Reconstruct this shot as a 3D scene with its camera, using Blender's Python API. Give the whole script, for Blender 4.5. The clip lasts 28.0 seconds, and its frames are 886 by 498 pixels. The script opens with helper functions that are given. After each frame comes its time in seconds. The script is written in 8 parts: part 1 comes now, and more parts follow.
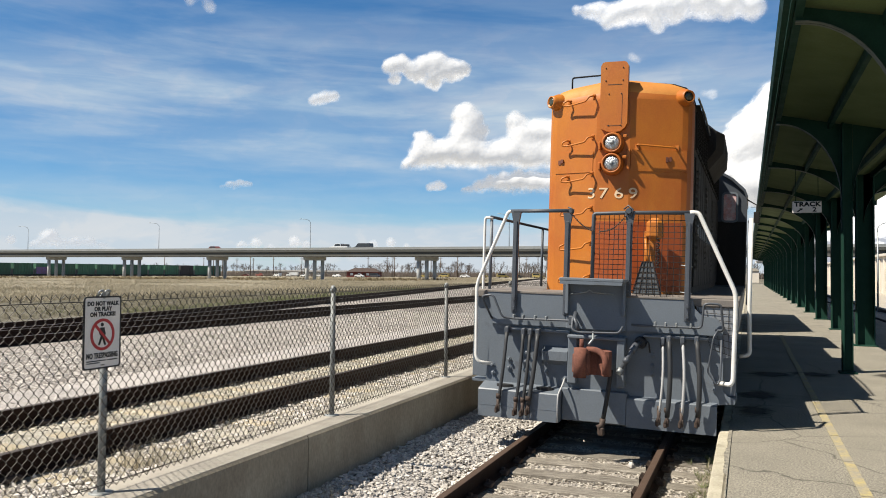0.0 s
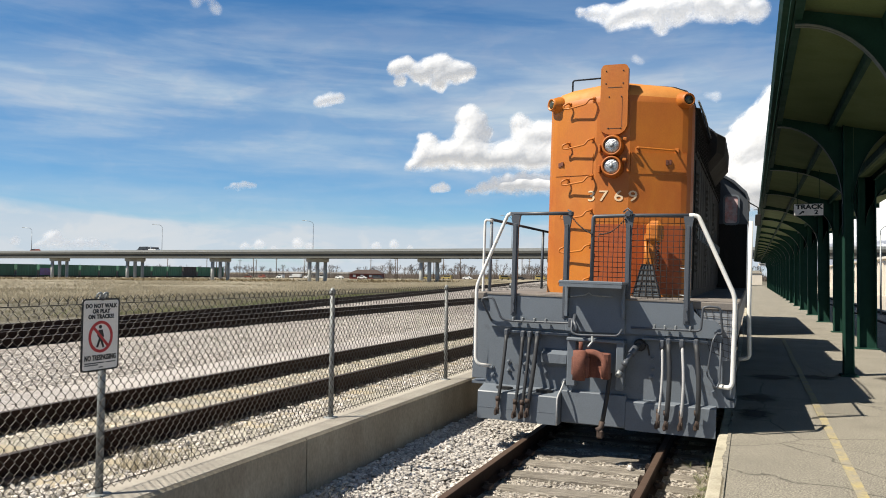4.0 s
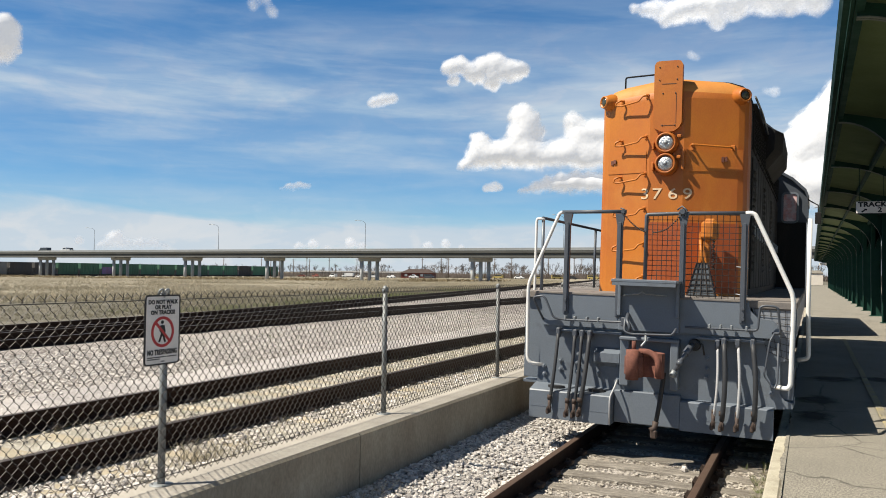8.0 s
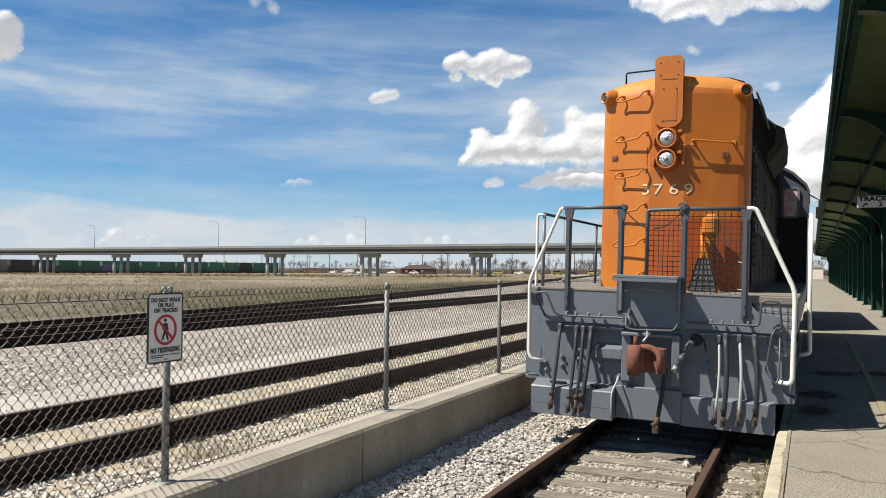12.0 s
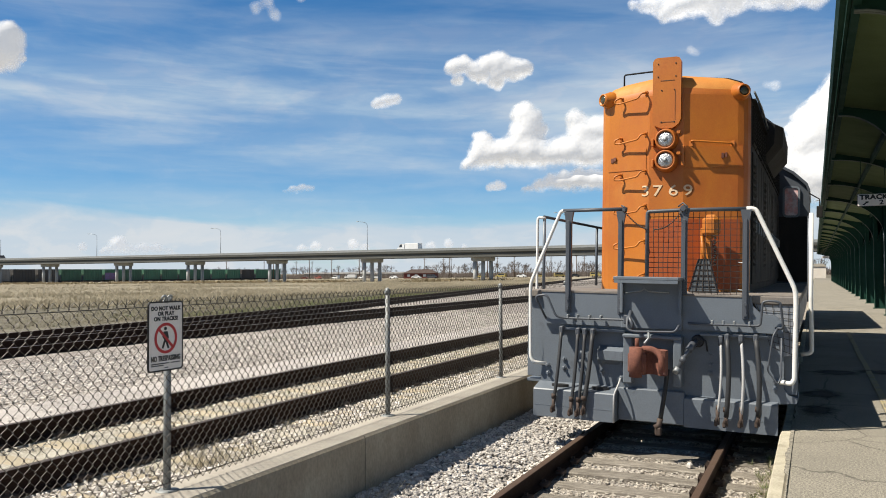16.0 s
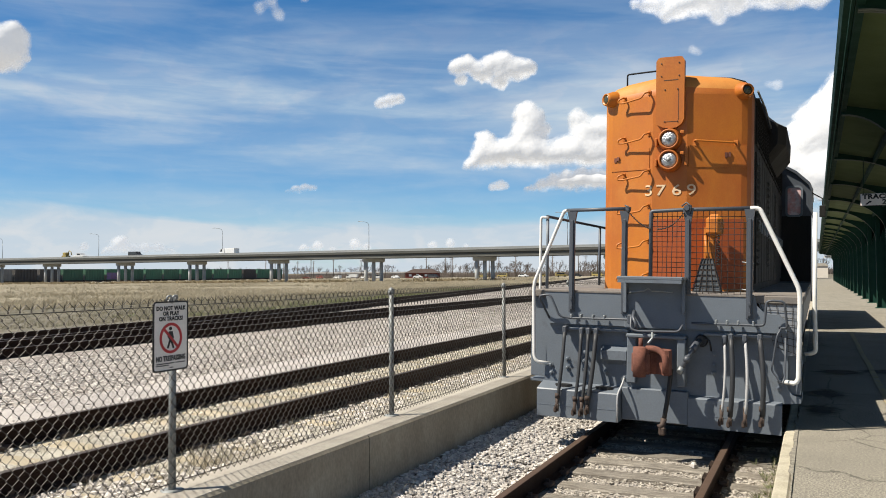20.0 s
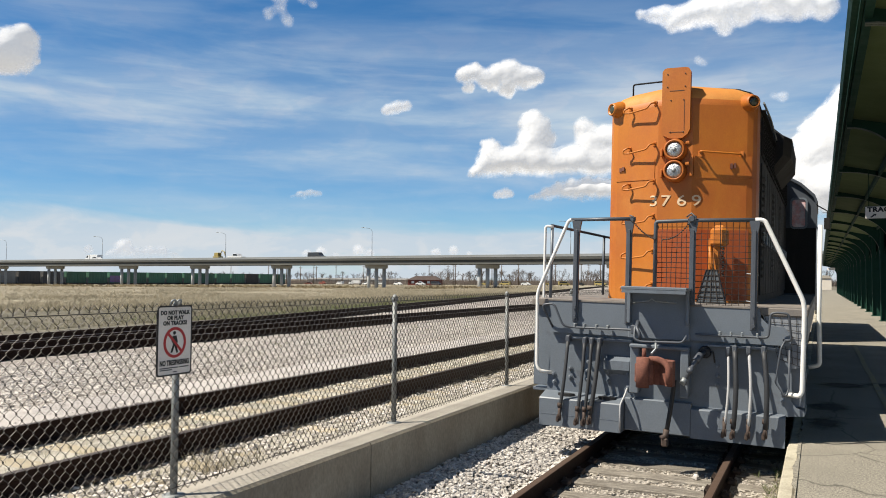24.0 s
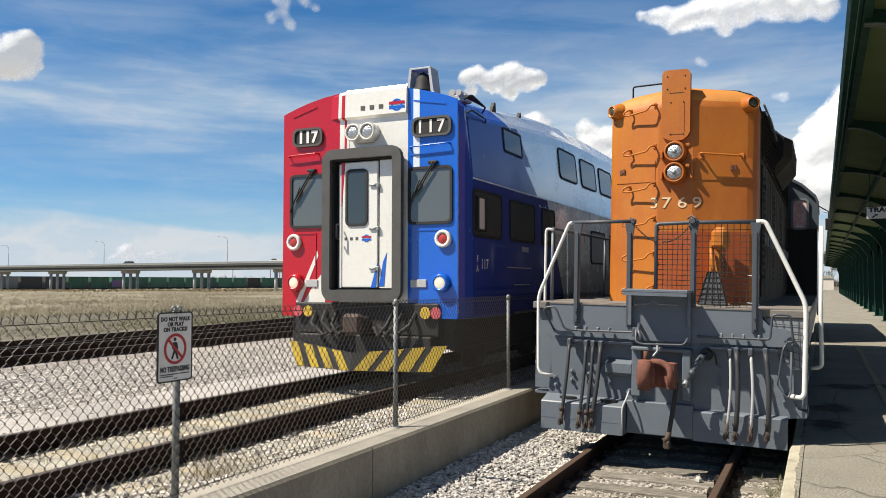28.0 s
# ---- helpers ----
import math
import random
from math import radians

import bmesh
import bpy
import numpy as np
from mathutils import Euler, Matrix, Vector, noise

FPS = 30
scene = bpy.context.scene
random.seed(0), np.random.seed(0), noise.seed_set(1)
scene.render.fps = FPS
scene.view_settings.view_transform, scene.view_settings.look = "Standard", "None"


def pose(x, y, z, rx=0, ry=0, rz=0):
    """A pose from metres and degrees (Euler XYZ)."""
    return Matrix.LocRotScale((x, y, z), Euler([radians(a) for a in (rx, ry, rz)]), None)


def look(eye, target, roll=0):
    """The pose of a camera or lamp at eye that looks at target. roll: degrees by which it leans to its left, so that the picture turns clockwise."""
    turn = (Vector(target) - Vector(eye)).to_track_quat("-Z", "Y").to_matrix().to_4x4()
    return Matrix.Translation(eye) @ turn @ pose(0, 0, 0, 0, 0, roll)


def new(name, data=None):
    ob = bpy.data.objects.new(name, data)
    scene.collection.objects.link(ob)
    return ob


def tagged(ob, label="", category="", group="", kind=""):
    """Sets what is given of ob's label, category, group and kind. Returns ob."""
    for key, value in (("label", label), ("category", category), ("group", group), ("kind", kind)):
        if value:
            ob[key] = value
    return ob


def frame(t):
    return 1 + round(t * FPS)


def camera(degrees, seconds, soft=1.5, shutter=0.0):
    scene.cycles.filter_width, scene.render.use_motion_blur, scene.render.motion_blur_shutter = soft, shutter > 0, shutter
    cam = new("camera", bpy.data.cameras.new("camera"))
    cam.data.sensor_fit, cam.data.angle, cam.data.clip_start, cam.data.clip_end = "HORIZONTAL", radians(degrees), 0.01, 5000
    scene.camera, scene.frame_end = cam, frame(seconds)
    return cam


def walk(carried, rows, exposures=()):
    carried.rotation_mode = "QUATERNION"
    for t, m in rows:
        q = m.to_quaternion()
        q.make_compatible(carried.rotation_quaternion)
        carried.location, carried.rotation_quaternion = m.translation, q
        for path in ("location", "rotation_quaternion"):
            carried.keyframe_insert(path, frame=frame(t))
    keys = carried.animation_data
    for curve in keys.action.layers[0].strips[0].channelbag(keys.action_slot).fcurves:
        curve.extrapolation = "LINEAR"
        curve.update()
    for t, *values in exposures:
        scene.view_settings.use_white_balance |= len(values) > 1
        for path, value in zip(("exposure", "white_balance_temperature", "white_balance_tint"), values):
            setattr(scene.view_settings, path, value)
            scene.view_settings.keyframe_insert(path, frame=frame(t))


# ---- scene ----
EXPO, KELVIN = 0.70, 6500
SKY_STRENGTH, SKY_WHITE, SKY_SAT, SKY_VAL, CLOUD_GLOW = 0.055, 7.6, 1.40, 1.22, 0.24
cam = camera(57.67, 28.0, soft=0.95)

# seconds, eye x y z, turn to the left, tilt up, lean to the left (metres, degrees)
PATH = [
    (0, 0.000, 0.000, 1.857, 20.797, 1.669, 0.529), (0.5, 0.003, 0.004, 1.856, 20.738, 1.646, 0.448), (1, 0.006, 0.006, 1.857, 20.716, 1.657, 0.370),
    (1.5, 0.002, 0.002, 1.861, 20.777, 1.645, 0.360), (2, -0.001, -0.002, 1.864, 20.763, 1.624, 0.510), (2.5, 0.002, -0.005, 1.868, 20.824, 1.576, 0.491),
    (3, 0.001, -0.002, 1.865, 20.725, 1.622, 0.420), (3.5, 0.025, 0.008, 1.865, 20.728, 1.709, 0.549), (5.5, 0.049, -0.045, 1.859, 22.196, 2.026, 0.635),
    (6, 0.028, -0.042, 1.852, 22.504, 2.035, 0.925), (6.5, 0.020, -0.051, 1.857, 24.147, 1.975, 0.775), (7, 0.041, -0.049, 1.861, 24.668, 1.910, 0.075),
    (7.5, 0.056, -0.038, 1.856, 24.617, 1.755, 0.333), (8, 0.049, -0.035, 1.853, 24.650, 1.711, 0.705), (8.5, 0.042, -0.037, 1.850, 24.748, 1.615, 0.725),
    (9, 0.040, -0.033, 1.855, 24.770, 1.558, 0.766), (9.5, 0.044, -0.046, 1.857, 24.709, 1.513, 0.839), (10, 0.042, -0.040, 1.858, 24.715, 1.520, 0.567),
    (10.5, 0.035, -0.038, 1.854, 24.721, 1.530, 0.481), (11, 0.035, -0.039, 1.860, 24.719, 1.480, 0.465), (11.5, 0.036, -0.041, 1.860, 24.720, 1.357, 0.550),
    (12, 0.039, -0.044, 1.860, 24.663, 1.413, 0.468), (12.5, 0.034, -0.040, 1.861, 24.691, 1.438, 0.287), (14.5, 0.058, -0.043, 1.864, 24.801, 1.636, -0.117),
    (15, 0.058, -0.040, 1.863, 24.803, 1.662, -0.162), (15.5, 0.056, -0.038, 1.864, 24.779, 1.672, -0.347), (16, 0.060, -0.040, 1.864, 24.806, 1.696, -0.310),
    (16.5, 0.063, -0.039, 1.861, 24.935, 1.682, -0.443), (17, 0.065, -0.036, 1.859, 24.877, 1.682, -0.544), (17.5, 0.068, -0.033, 1.860, 24.922, 1.707, -0.260),
    (18, 0.058, -0.041, 1.864, 24.915, 1.749, -0.043), (18.5, 0.042, -0.050, 1.863, 24.848, 1.682, 0.120), (19, 0.037, -0.049, 1.866, 24.916, 1.695, -0.024),
    (19.5, 0.035, -0.049, 1.864, 24.917, 1.676, -0.372), (20, 0.040, -0.048, 1.865, 24.916, 1.675, -0.335), (20.5, 0.021, -0.048, 1.865, 24.844, 1.647, -0.021),
    (21, 0.028, -0.057, 1.866, 24.911, 1.775, 0.019), (21.5, 0.028, -0.054, 1.870, 24.834, 1.877, 0.090), (23.5, 0.032, -0.057, 1.870, 25.066, 2.195, 0.456),
    (24, 0.027, -0.052, 1.869, 25.128, 2.193, 0.419), (24.5, 0.032, -0.057, 1.870, 25.160, 2.185, 0.260), (25, 0.028, -0.053, 1.865, 25.227, 2.198, 0.333),
    (25.5, 0.031, -0.056, 1.870, 25.219, 2.191, 0.250), (26, 0.025, -0.047, 1.870, 25.195, 2.127, 0.261), (26.5, 0.028, -0.053, 1.872, 25.231, 2.136, 0.247),
    (27, 0.030, -0.052, 1.873, 25.174, 2.160, 0.089), (27.5, 0.036, -0.050, 1.879, 25.272, 2.222, 0.182), (28, 0.035, -0.045, 1.882, 25.242, 2.377, 0.041),
]


def eye_pose(x, y, z, turn, tilt, lean):
    a, b = radians(turn), radians(tilt)
    way = Vector((-math.sin(a) * math.cos(b), math.cos(a) * math.cos(b), math.sin(b)))
    eye = Vector((x, y, z))
    return look(eye, eye + way, lean)


walk(cam, [(row[0], eye_pose(*row[1:])) for row in PATH], exposures=[(0, EXPO, KELVIN, 10), (28, EXPO, KELVIN, 10)])

# ---- world and sun ----
SUN_AZ, SUN_EL = radians(-129.0), radians(54.0)
SUN_WAY = Vector((math.sin(SUN_AZ) * math.cos(SUN_EL), math.cos(SUN_AZ) * math.cos(SUN_EL), math.sin(SUN_EL)))
sun_data = bpy.data.lights.new("sun", "SUN")
sun_data.energy, sun_data.angle, sun_data.color = 5.0, radians(0.53), (1.0, 0.93, 0.80)
sun = new("sun", sun_data)
sun.matrix_world = look((0, 0, 60), Vector((0, 0, 60)) - SUN_WAY)


def build_world():
    world = bpy.data.worlds.new("sky")
    scene.world = world
    world.use_nodes = True
    nt = world.node_tree
    nt.nodes.clear()
    n, link = nt.nodes.new, nt.links.new

    def math_node(op, a, b=None, clamp=False):
        m = n("ShaderNodeMath")
        m.operation, m.use_clamp = op, clamp
        for i, v in enumerate((a, b)):
            if v is None:
                continue
            if isinstance(v, (int, float)):
                m.inputs[i].default_value = v
            else:
                link(v, m.inputs[i])
        return m.outputs[0]

    sky = n("ShaderNodeTexSky")
    sky.sky_type, sky.sun_disc = "NISHITA", False
    sky.sun_elevation, sky.sun_rotation = SUN_EL, SUN_AZ % (2 * math.pi)
    sky.altitude, sky.air_density, sky.dust_density, sky.ozone_density = 1300, 1.0, 0.3, 3.0
    co = n("ShaderNodeTexCoord")
    sep = n("ShaderNodeSeparateXYZ")
    link(co.outputs["Generated"], sep.inputs[0])
    up = math_node("MAXIMUM", sep.outputs[2], 0.0)

    def streaks(scale, detail, turn, low, high, seed):
        mp = n("ShaderNodeMapping")
        mp.inputs["Rotation"].default_value = (0, radians(turn), 0)
        mp.inputs["Scale"].default_value = scale
        mp.inputs["Location"].default_value = (seed, seed * 0.7, 0)
        link(co.outputs["Generated"], mp.inputs[0])
        nz = n("ShaderNodeTexNoise")
        nz.inputs["Scale"].default_value = 1.0
        nz.inputs["Detail"].default_value = detail
        nz.inputs["Roughness"].default_value = 0.55
        nz.inputs["Distortion"].default_value = 0.5
        link(mp.outputs[0], nz.inputs["Vector"])
        r = n("ShaderNodeMapRange")
        r.interpolation_type = "SMOOTHSTEP"
        r.inputs[1].default_value, r.inputs[2].default_value = low, high
        link(nz.outputs[0], r.inputs[0])
        return r.outputs[0]

    cirrus = streaks((1.5, 1.5, 8.0), 9, 6, 0.36, 0.68, 3.1)
    veil = streaks((2.5, 2.5, 16.0), 8, 9, 0.38, 0.66, 9.4)
    fine = streaks((7.0, 7.0, 46.0), 7, 5, 0.40, 0.72, 1.7)
    # thin cloud by height above the horizon: a low bank, a clear band, a veil, then open sky
    lift = math_node("ADD", up, math_node("MULTIPLY", math_node("SUBTRACT", cirrus, 0.5), 0.035))
    ramp = n("ShaderNodeValToRGB")
    stops = ((0.0, 1.9), (0.045, 1.75), (0.060, 1.15), (0.080, 0.24), (0.115, 0.11), (0.150, 0.46), (0.205, 0.58), (0.265, 0.26), (0.34, 0.08), (1.0, 0.0))
    els = ramp.color_ramp.elements
    els[0].position, els[1].position = stops[0][0], stops[-1][0]
    els[0].color, els[1].color = (*[stops[0][1]] * 3, 1), (*[stops[-1][1]] * 3, 1)
    for p, v in stops[1:-1]:
        els.new(p).color = (v, v, v, 1)
    link(lift, ramp.inputs[0])
    mottle = math_node("ADD", math_node("MULTIPLY", veil, 0.75), math_node("MULTIPLY", fine, 0.40))
    mottle = math_node("ADD", math_node("MULTIPLY", cirrus, 0.45), mottle)
    amount = math_node("MULTIPLY", ramp.outputs[0], math_node("ADD", mottle, 0.35))
    amount = math_node("ADD", amount, math_node("MULTIPLY", math_node("MULTIPLY", cirrus, fine), 0.10), True)
    # a low bank of cumulus on the horizon
    bank = streaks((16, 16, 34.0), 6, 0, 0.48, 0.60, 5.5)
    band = n("ShaderNodeMapRange")
    band.interpolation_type = "SMOOTHSTEP"
    band.inputs[1].default_value, band.inputs[2].default_value = 0.075, 0.030
    link(sep.outputs[2], band.inputs[0])
    amount = math_node("MAXIMUM", amount, math_node("MULTIPLY", bank, band.outputs[0]), True)
    # thin cloud runs from blue-grey to white
    white = n("ShaderNodeMixRGB")
    white.inputs[1].default_value = (SKY_WHITE * 0.70, SKY_WHITE * 0.90, SKY_WHITE * 1.08, 1)
    white.inputs[2].default_value = (SKY_WHITE * 1.03, SKY_WHITE * 1.08, SKY_WHITE * 1.12, 1)
    low = math_node("MULTIPLY", band.outputs[0], 0.45)
    link(math_node("ADD", low, math_node("ADD", math_node("MULTIPLY", bank, 0.3), math_node("MULTIPLY", veil, 0.4)), True), white.inputs[0])
    mix = n("ShaderNodeMixRGB")
    link(amount, mix.inputs[0])
    deep = n("ShaderNodeHueSaturation")
    deep.inputs["Saturation"].default_value, deep.inputs["Value"].default_value = SKY_SAT, SKY_VAL
    link(sky.outputs[0], deep.inputs["Color"])
    # overhead the air is thinner and paler
    zenith = n("ShaderNodeHueSaturation")
    zenith.inputs["Saturation"].default_value, zenith.inputs["Value"].default_value = 0.62, 0.62
    link(sky.outputs[0], zenith.inputs["Color"])
    high = n("ShaderNodeMapRange")
    high.interpolation_type = "SMOOTHSTEP"
    high.inputs[1].default_value, high.inputs[2].default_value = 0.40, 0.80
    link(sep.outputs[2], high.inputs[0])
    dome = n("ShaderNodeMixRGB")
    link(high.outputs[0], dome.inputs[0])
    link(deep.outputs[0], dome.inputs[1])
    link(zenith.outputs[0], dome.inputs[2])
    # the air near the horizon stays blue, without a green cast
    near = math_node("SUBTRACT", 1.0, math_node("MULTIPLY", up, 5.0, True), True)
    cool = n("ShaderNodeMixRGB")
    cool.blend_type = "MULTIPLY"
    cool.inputs[2].default_value = (0.58, 0.86, 1.04, 1)
    link(near, cool.inputs[0])
    link(dome.outputs[0], cool.inputs[1])
    link(cool.outputs[0], mix.inputs[1])
    link(white.outputs[0], mix.inputs[2])
    bg = n("ShaderNodeBackground")
    bg.inputs[1].default_value = SKY_STRENGTH
    link(mix.outputs[0], bg.inputs[0])
    out = n("ShaderNodeOutputWorld")
    link(bg.outputs[0], out.inputs[0])


build_world()


# ---- mesh helpers ----
class Shape:
    """Vertices and faces gathered piece by piece."""

    def __init__(self):
        self.v, self.f, self.s = [], [], []

    def add(self, verts, faces, smooth=False):
        k = len(self.v)
        self.v += [tuple(p) for p in verts]
        self.f += [tuple(i + k for i in f) for f in faces]
        self.s += [smooth] * len(faces)
        return self

    def box(self, x0, x1, y0, y1, z0, z1, b=0.0, m=None):
        """A box with chamfered edges."""
        if b <= 0:
            v = [Vector((x, y, z)) for x in (x0, x1) for y in (y0, y1) for z in (z0, z1)]
            f = [(0, 1, 3, 2), (4, 6, 7, 5), (0, 4, 5, 1), (2, 3, 7, 6), (0, 2, 6, 4), (1, 5, 7, 3)]
        else:
            b = min(b, (x1 - x0) * 0.45, (y1 - y0) * 0.45, (z1 - z0) * 0.45)
            v, idx = [], {}
            for i, x in enumerate((x0, x1)):
                for j, y in enumerate((y0, y1)):
                    for k, z in enumerate((z0, z1)):
                        for a in range(3):
                            p = [x, y, z]
                            for c in range(3):
                                if c != a:
                                    p[c] += b * (1 - 2 * (i, j, k)[c])
                            idx[i, j, k, a] = len(v)
                            v.append(Vector(p))
            f = []
            for a in range(3):
                c, d = [q for q in range(3) if q != a]
                for s in (0, 1):
                    loop = []
                    for u, w in ((0, 0), (1, 0), (1, 1), (0, 1)):
                        key = [0, 0, 0]
                        key[a], key[c], key[d] = s, u, w
                        loop.append(idx[(*key, a)])
                    f.append(tuple(loop))
                for u in (0, 1):
                    for w in (0, 1):
                        k0, k1 = [0, 0, 0], [0, 0, 0]
                        k0[c] = k1[c] = u
                        k0[d] = k1[d] = w
                        k1[a] = 1
                        f.append((idx[(*k0, c)], idx[(*k1, c)], idx[(*k1, d)], idx[(*k0, d)]))
            for i in (0, 1):
                for j in (0, 1):
                    for k in (0, 1):
                        f.append(tuple(idx[i, j, k, a] for a in range(3)))
        if m is not None:
            v = [m @ p for p in v]
        return self.add(v, f)

    def tube(self, pts, r, n=8, caps=True):
        """A round bar along the points; r: one radius, or one for each point."""
        pts = [Vector(p) for p in pts]
        rs = list(r) if isinstance(r, (list, tuple)) else [r] * len(pts)
        v, f = [], []
        side = None
        for i, p in enumerate(pts):
            a, b = pts[max(i - 1, 0)], pts[min(i + 1, len(pts) - 1)]
            way = (b - a).normalized()
            if side is None:
                side = way.cross(Vector((0.31, 0.52, 0.8))).normalized()
            side = (side - way * side.dot(way)).normalized()
            up = way.cross(side)
            for k in range(n):
                w = 2 * math.pi * k / n
                v.append(p + (side * math.cos(w) + up * math.sin(w)) * rs[i])
        for i in range(len(pts) - 1):
            for k in range(n):
                f.append((i * n + k, i * n + (k + 1) % n, (i + 1) * n + (k + 1) % n, (i + 1) * n + k))
        self.add(v, f, n > 4)
        if caps:
            k = len(self.v) - len(v)
            self.f += [tuple(k + i for i in range(n))[::-1], tuple(k + len(v) - n + i for i in range(n))]
            self.s += [False, False]
        return self

    def prism(self, poly, axis, a, b):
        """A closed outline (pairs) drawn out along an axis from a to b: axis x takes (y, z), y takes (x, z), z takes (x, y)."""
        def at(p, c):
            return {"x": (c, p[0], p[1]), "y": (p[0], c, p[1]), "z": (p[0], p[1], c)}[axis]
        n = len(poly)
        v = [at(p, a) for p in poly] + [at(p, b) for p in poly]
        f = [tuple(range(n))[::-1], tuple(range(n, 2 * n))]
        f += [(i, (i + 1) % n, n + (i + 1) % n, n + i) for i in range(n)]
        return self.add(v, f)

    def spin(self, profile, n=16, m=None, smooth=True):
        """(radius, height) pairs turned about z."""
        v, f = [], []
        for r, h in profile:
            for k in range(n):
                a = 2 * math.pi * k / n
                p = Vector((r * math.cos(a), r * math.sin(a), h))
                v.append(m @ p if m is not None else p)
        for i in range(len(profile) - 1):
            for k in range(n):
                f.append((i * n + k, i * n + (k + 1) % n, (i + 1) * n + (k + 1) % n, (i + 1) * n + k))
        self.add(v, f, smooth)
        k = len(self.v) - len(v)
        for base, flip in ((k, True), (k + len(v) - n, False)):
            ring = tuple(base + i for i in range(n))
            self.f.append(ring[::-1] if flip else ring)
            self.s.append(False)
        return self

    def loft(self, rings, smooth=False, caps=True):
        """Rings of equal count joined side by side."""
        n = len(rings[0])
        v = [p for ring in rings for p in ring]
        f = []
        for i in range(len(rings) - 1):
            for k in range(n):
                f.append((i * n + k, i * n + (k + 1) % n, (i + 1) * n + (k + 1) % n, (i + 1) * n + k))
        self.add(v, f, smooth)
        if caps:
            k = len(self.v) - len(v)
            self.f += [tuple(k + i for i in range(n))[::-1], tuple(k + len(v) - n + i for i in range(n))]
            self.s += [False, False]
        return self

    def mesh(self, name, material=None):
        me = bpy.data.meshes.new(name)
        me.from_pydata(self.v, [], self.f)
        me.polygons.foreach_set("use_smooth", self.s)
        bm = bmesh.new()
        bm.from_mesh(me)
        bmesh.ops.recalc_face_normals(bm, faces=bm.faces)
        bm.to_mesh(me)
        bm.free()
        if material is not None:
            me.materials.append(material)
        return me


def part(name, shape, material, parent, label="", m=None):
    """One mesh object under a thing or a part."""
    me = shape.mesh(name, material) if isinstance(shape, Shape) else shape
    ob = new(name, me)
    ob.parent = parent
    if m is not None:
        ob.matrix_basis = m
    if label:
        ob["label"] = label
    return ob


def thing(name, label, category, group="", kind="", m=None, shape=None, material=None):
    """A top-level thing: an Empty, or one mesh."""
    ob = new(name, shape.mesh(name, material) if shape is not None else None)
    if m is not None:
        ob.matrix_basis = m
    return tagged(ob, label, category, group, kind)


def lettering(name, text, size, material, parent, m, depth=0.002, wide=1.0, heavy=0.0):
    """Letters in the built-in font as a mesh, centred on its place."""
    cu = bpy.data.curves.new(name, "FONT")
    cu.body, cu.size, cu.extrude, cu.align_x, cu.align_y, cu.offset = text, size, depth, "CENTER", "CENTER", heavy
    cu.resolution_u = 3
    cu.space_character = 1.08
    tmp = new(name + "_tmp", cu)
    bpy.context.view_layer.update()
    me = bpy.data.meshes.new_from_object(tmp.evaluated_get(bpy.context.evaluated_depsgraph_get()))
    bpy.data.objects.remove(tmp)
    bpy.data.curves.remove(cu)
    me.transform(Matrix.Diagonal((wide, 1, 1, 1)))
    me.materials.clear()
    me.materials.append(material)
    return part(name, me, material, parent, m=m)


def arc(cx, cz, r, a0, a1, n):
    return [(cx + r * math.cos(radians(a0 + (a1 - a0) * i / n)), cz + r * math.sin(radians(a0 + (a1 - a0) * i / n))) for i in range(n + 1)]


def bend(pts, r=0.06, n=4):
    """Rounds the corners of a path."""
    pts = [Vector(p) for p in pts]
    out = [pts[0]]
    for i in range(1, len(pts) - 1):
        a, b = pts[i - 1] - pts[i], pts[i + 1] - pts[i]
        k = min(r, a.length * 0.45, b.length * 0.45)
        p0, p1 = pts[i] + a.normalized() * k, pts[i] + b.normalized() * k
        for j in range(n + 1):
            t = j / n
            out.append(p0 * (1 - t) ** 2 + pts[i] * 2 * t * (1 - t) + p1 * t * t)
    return out + [pts[-1]]


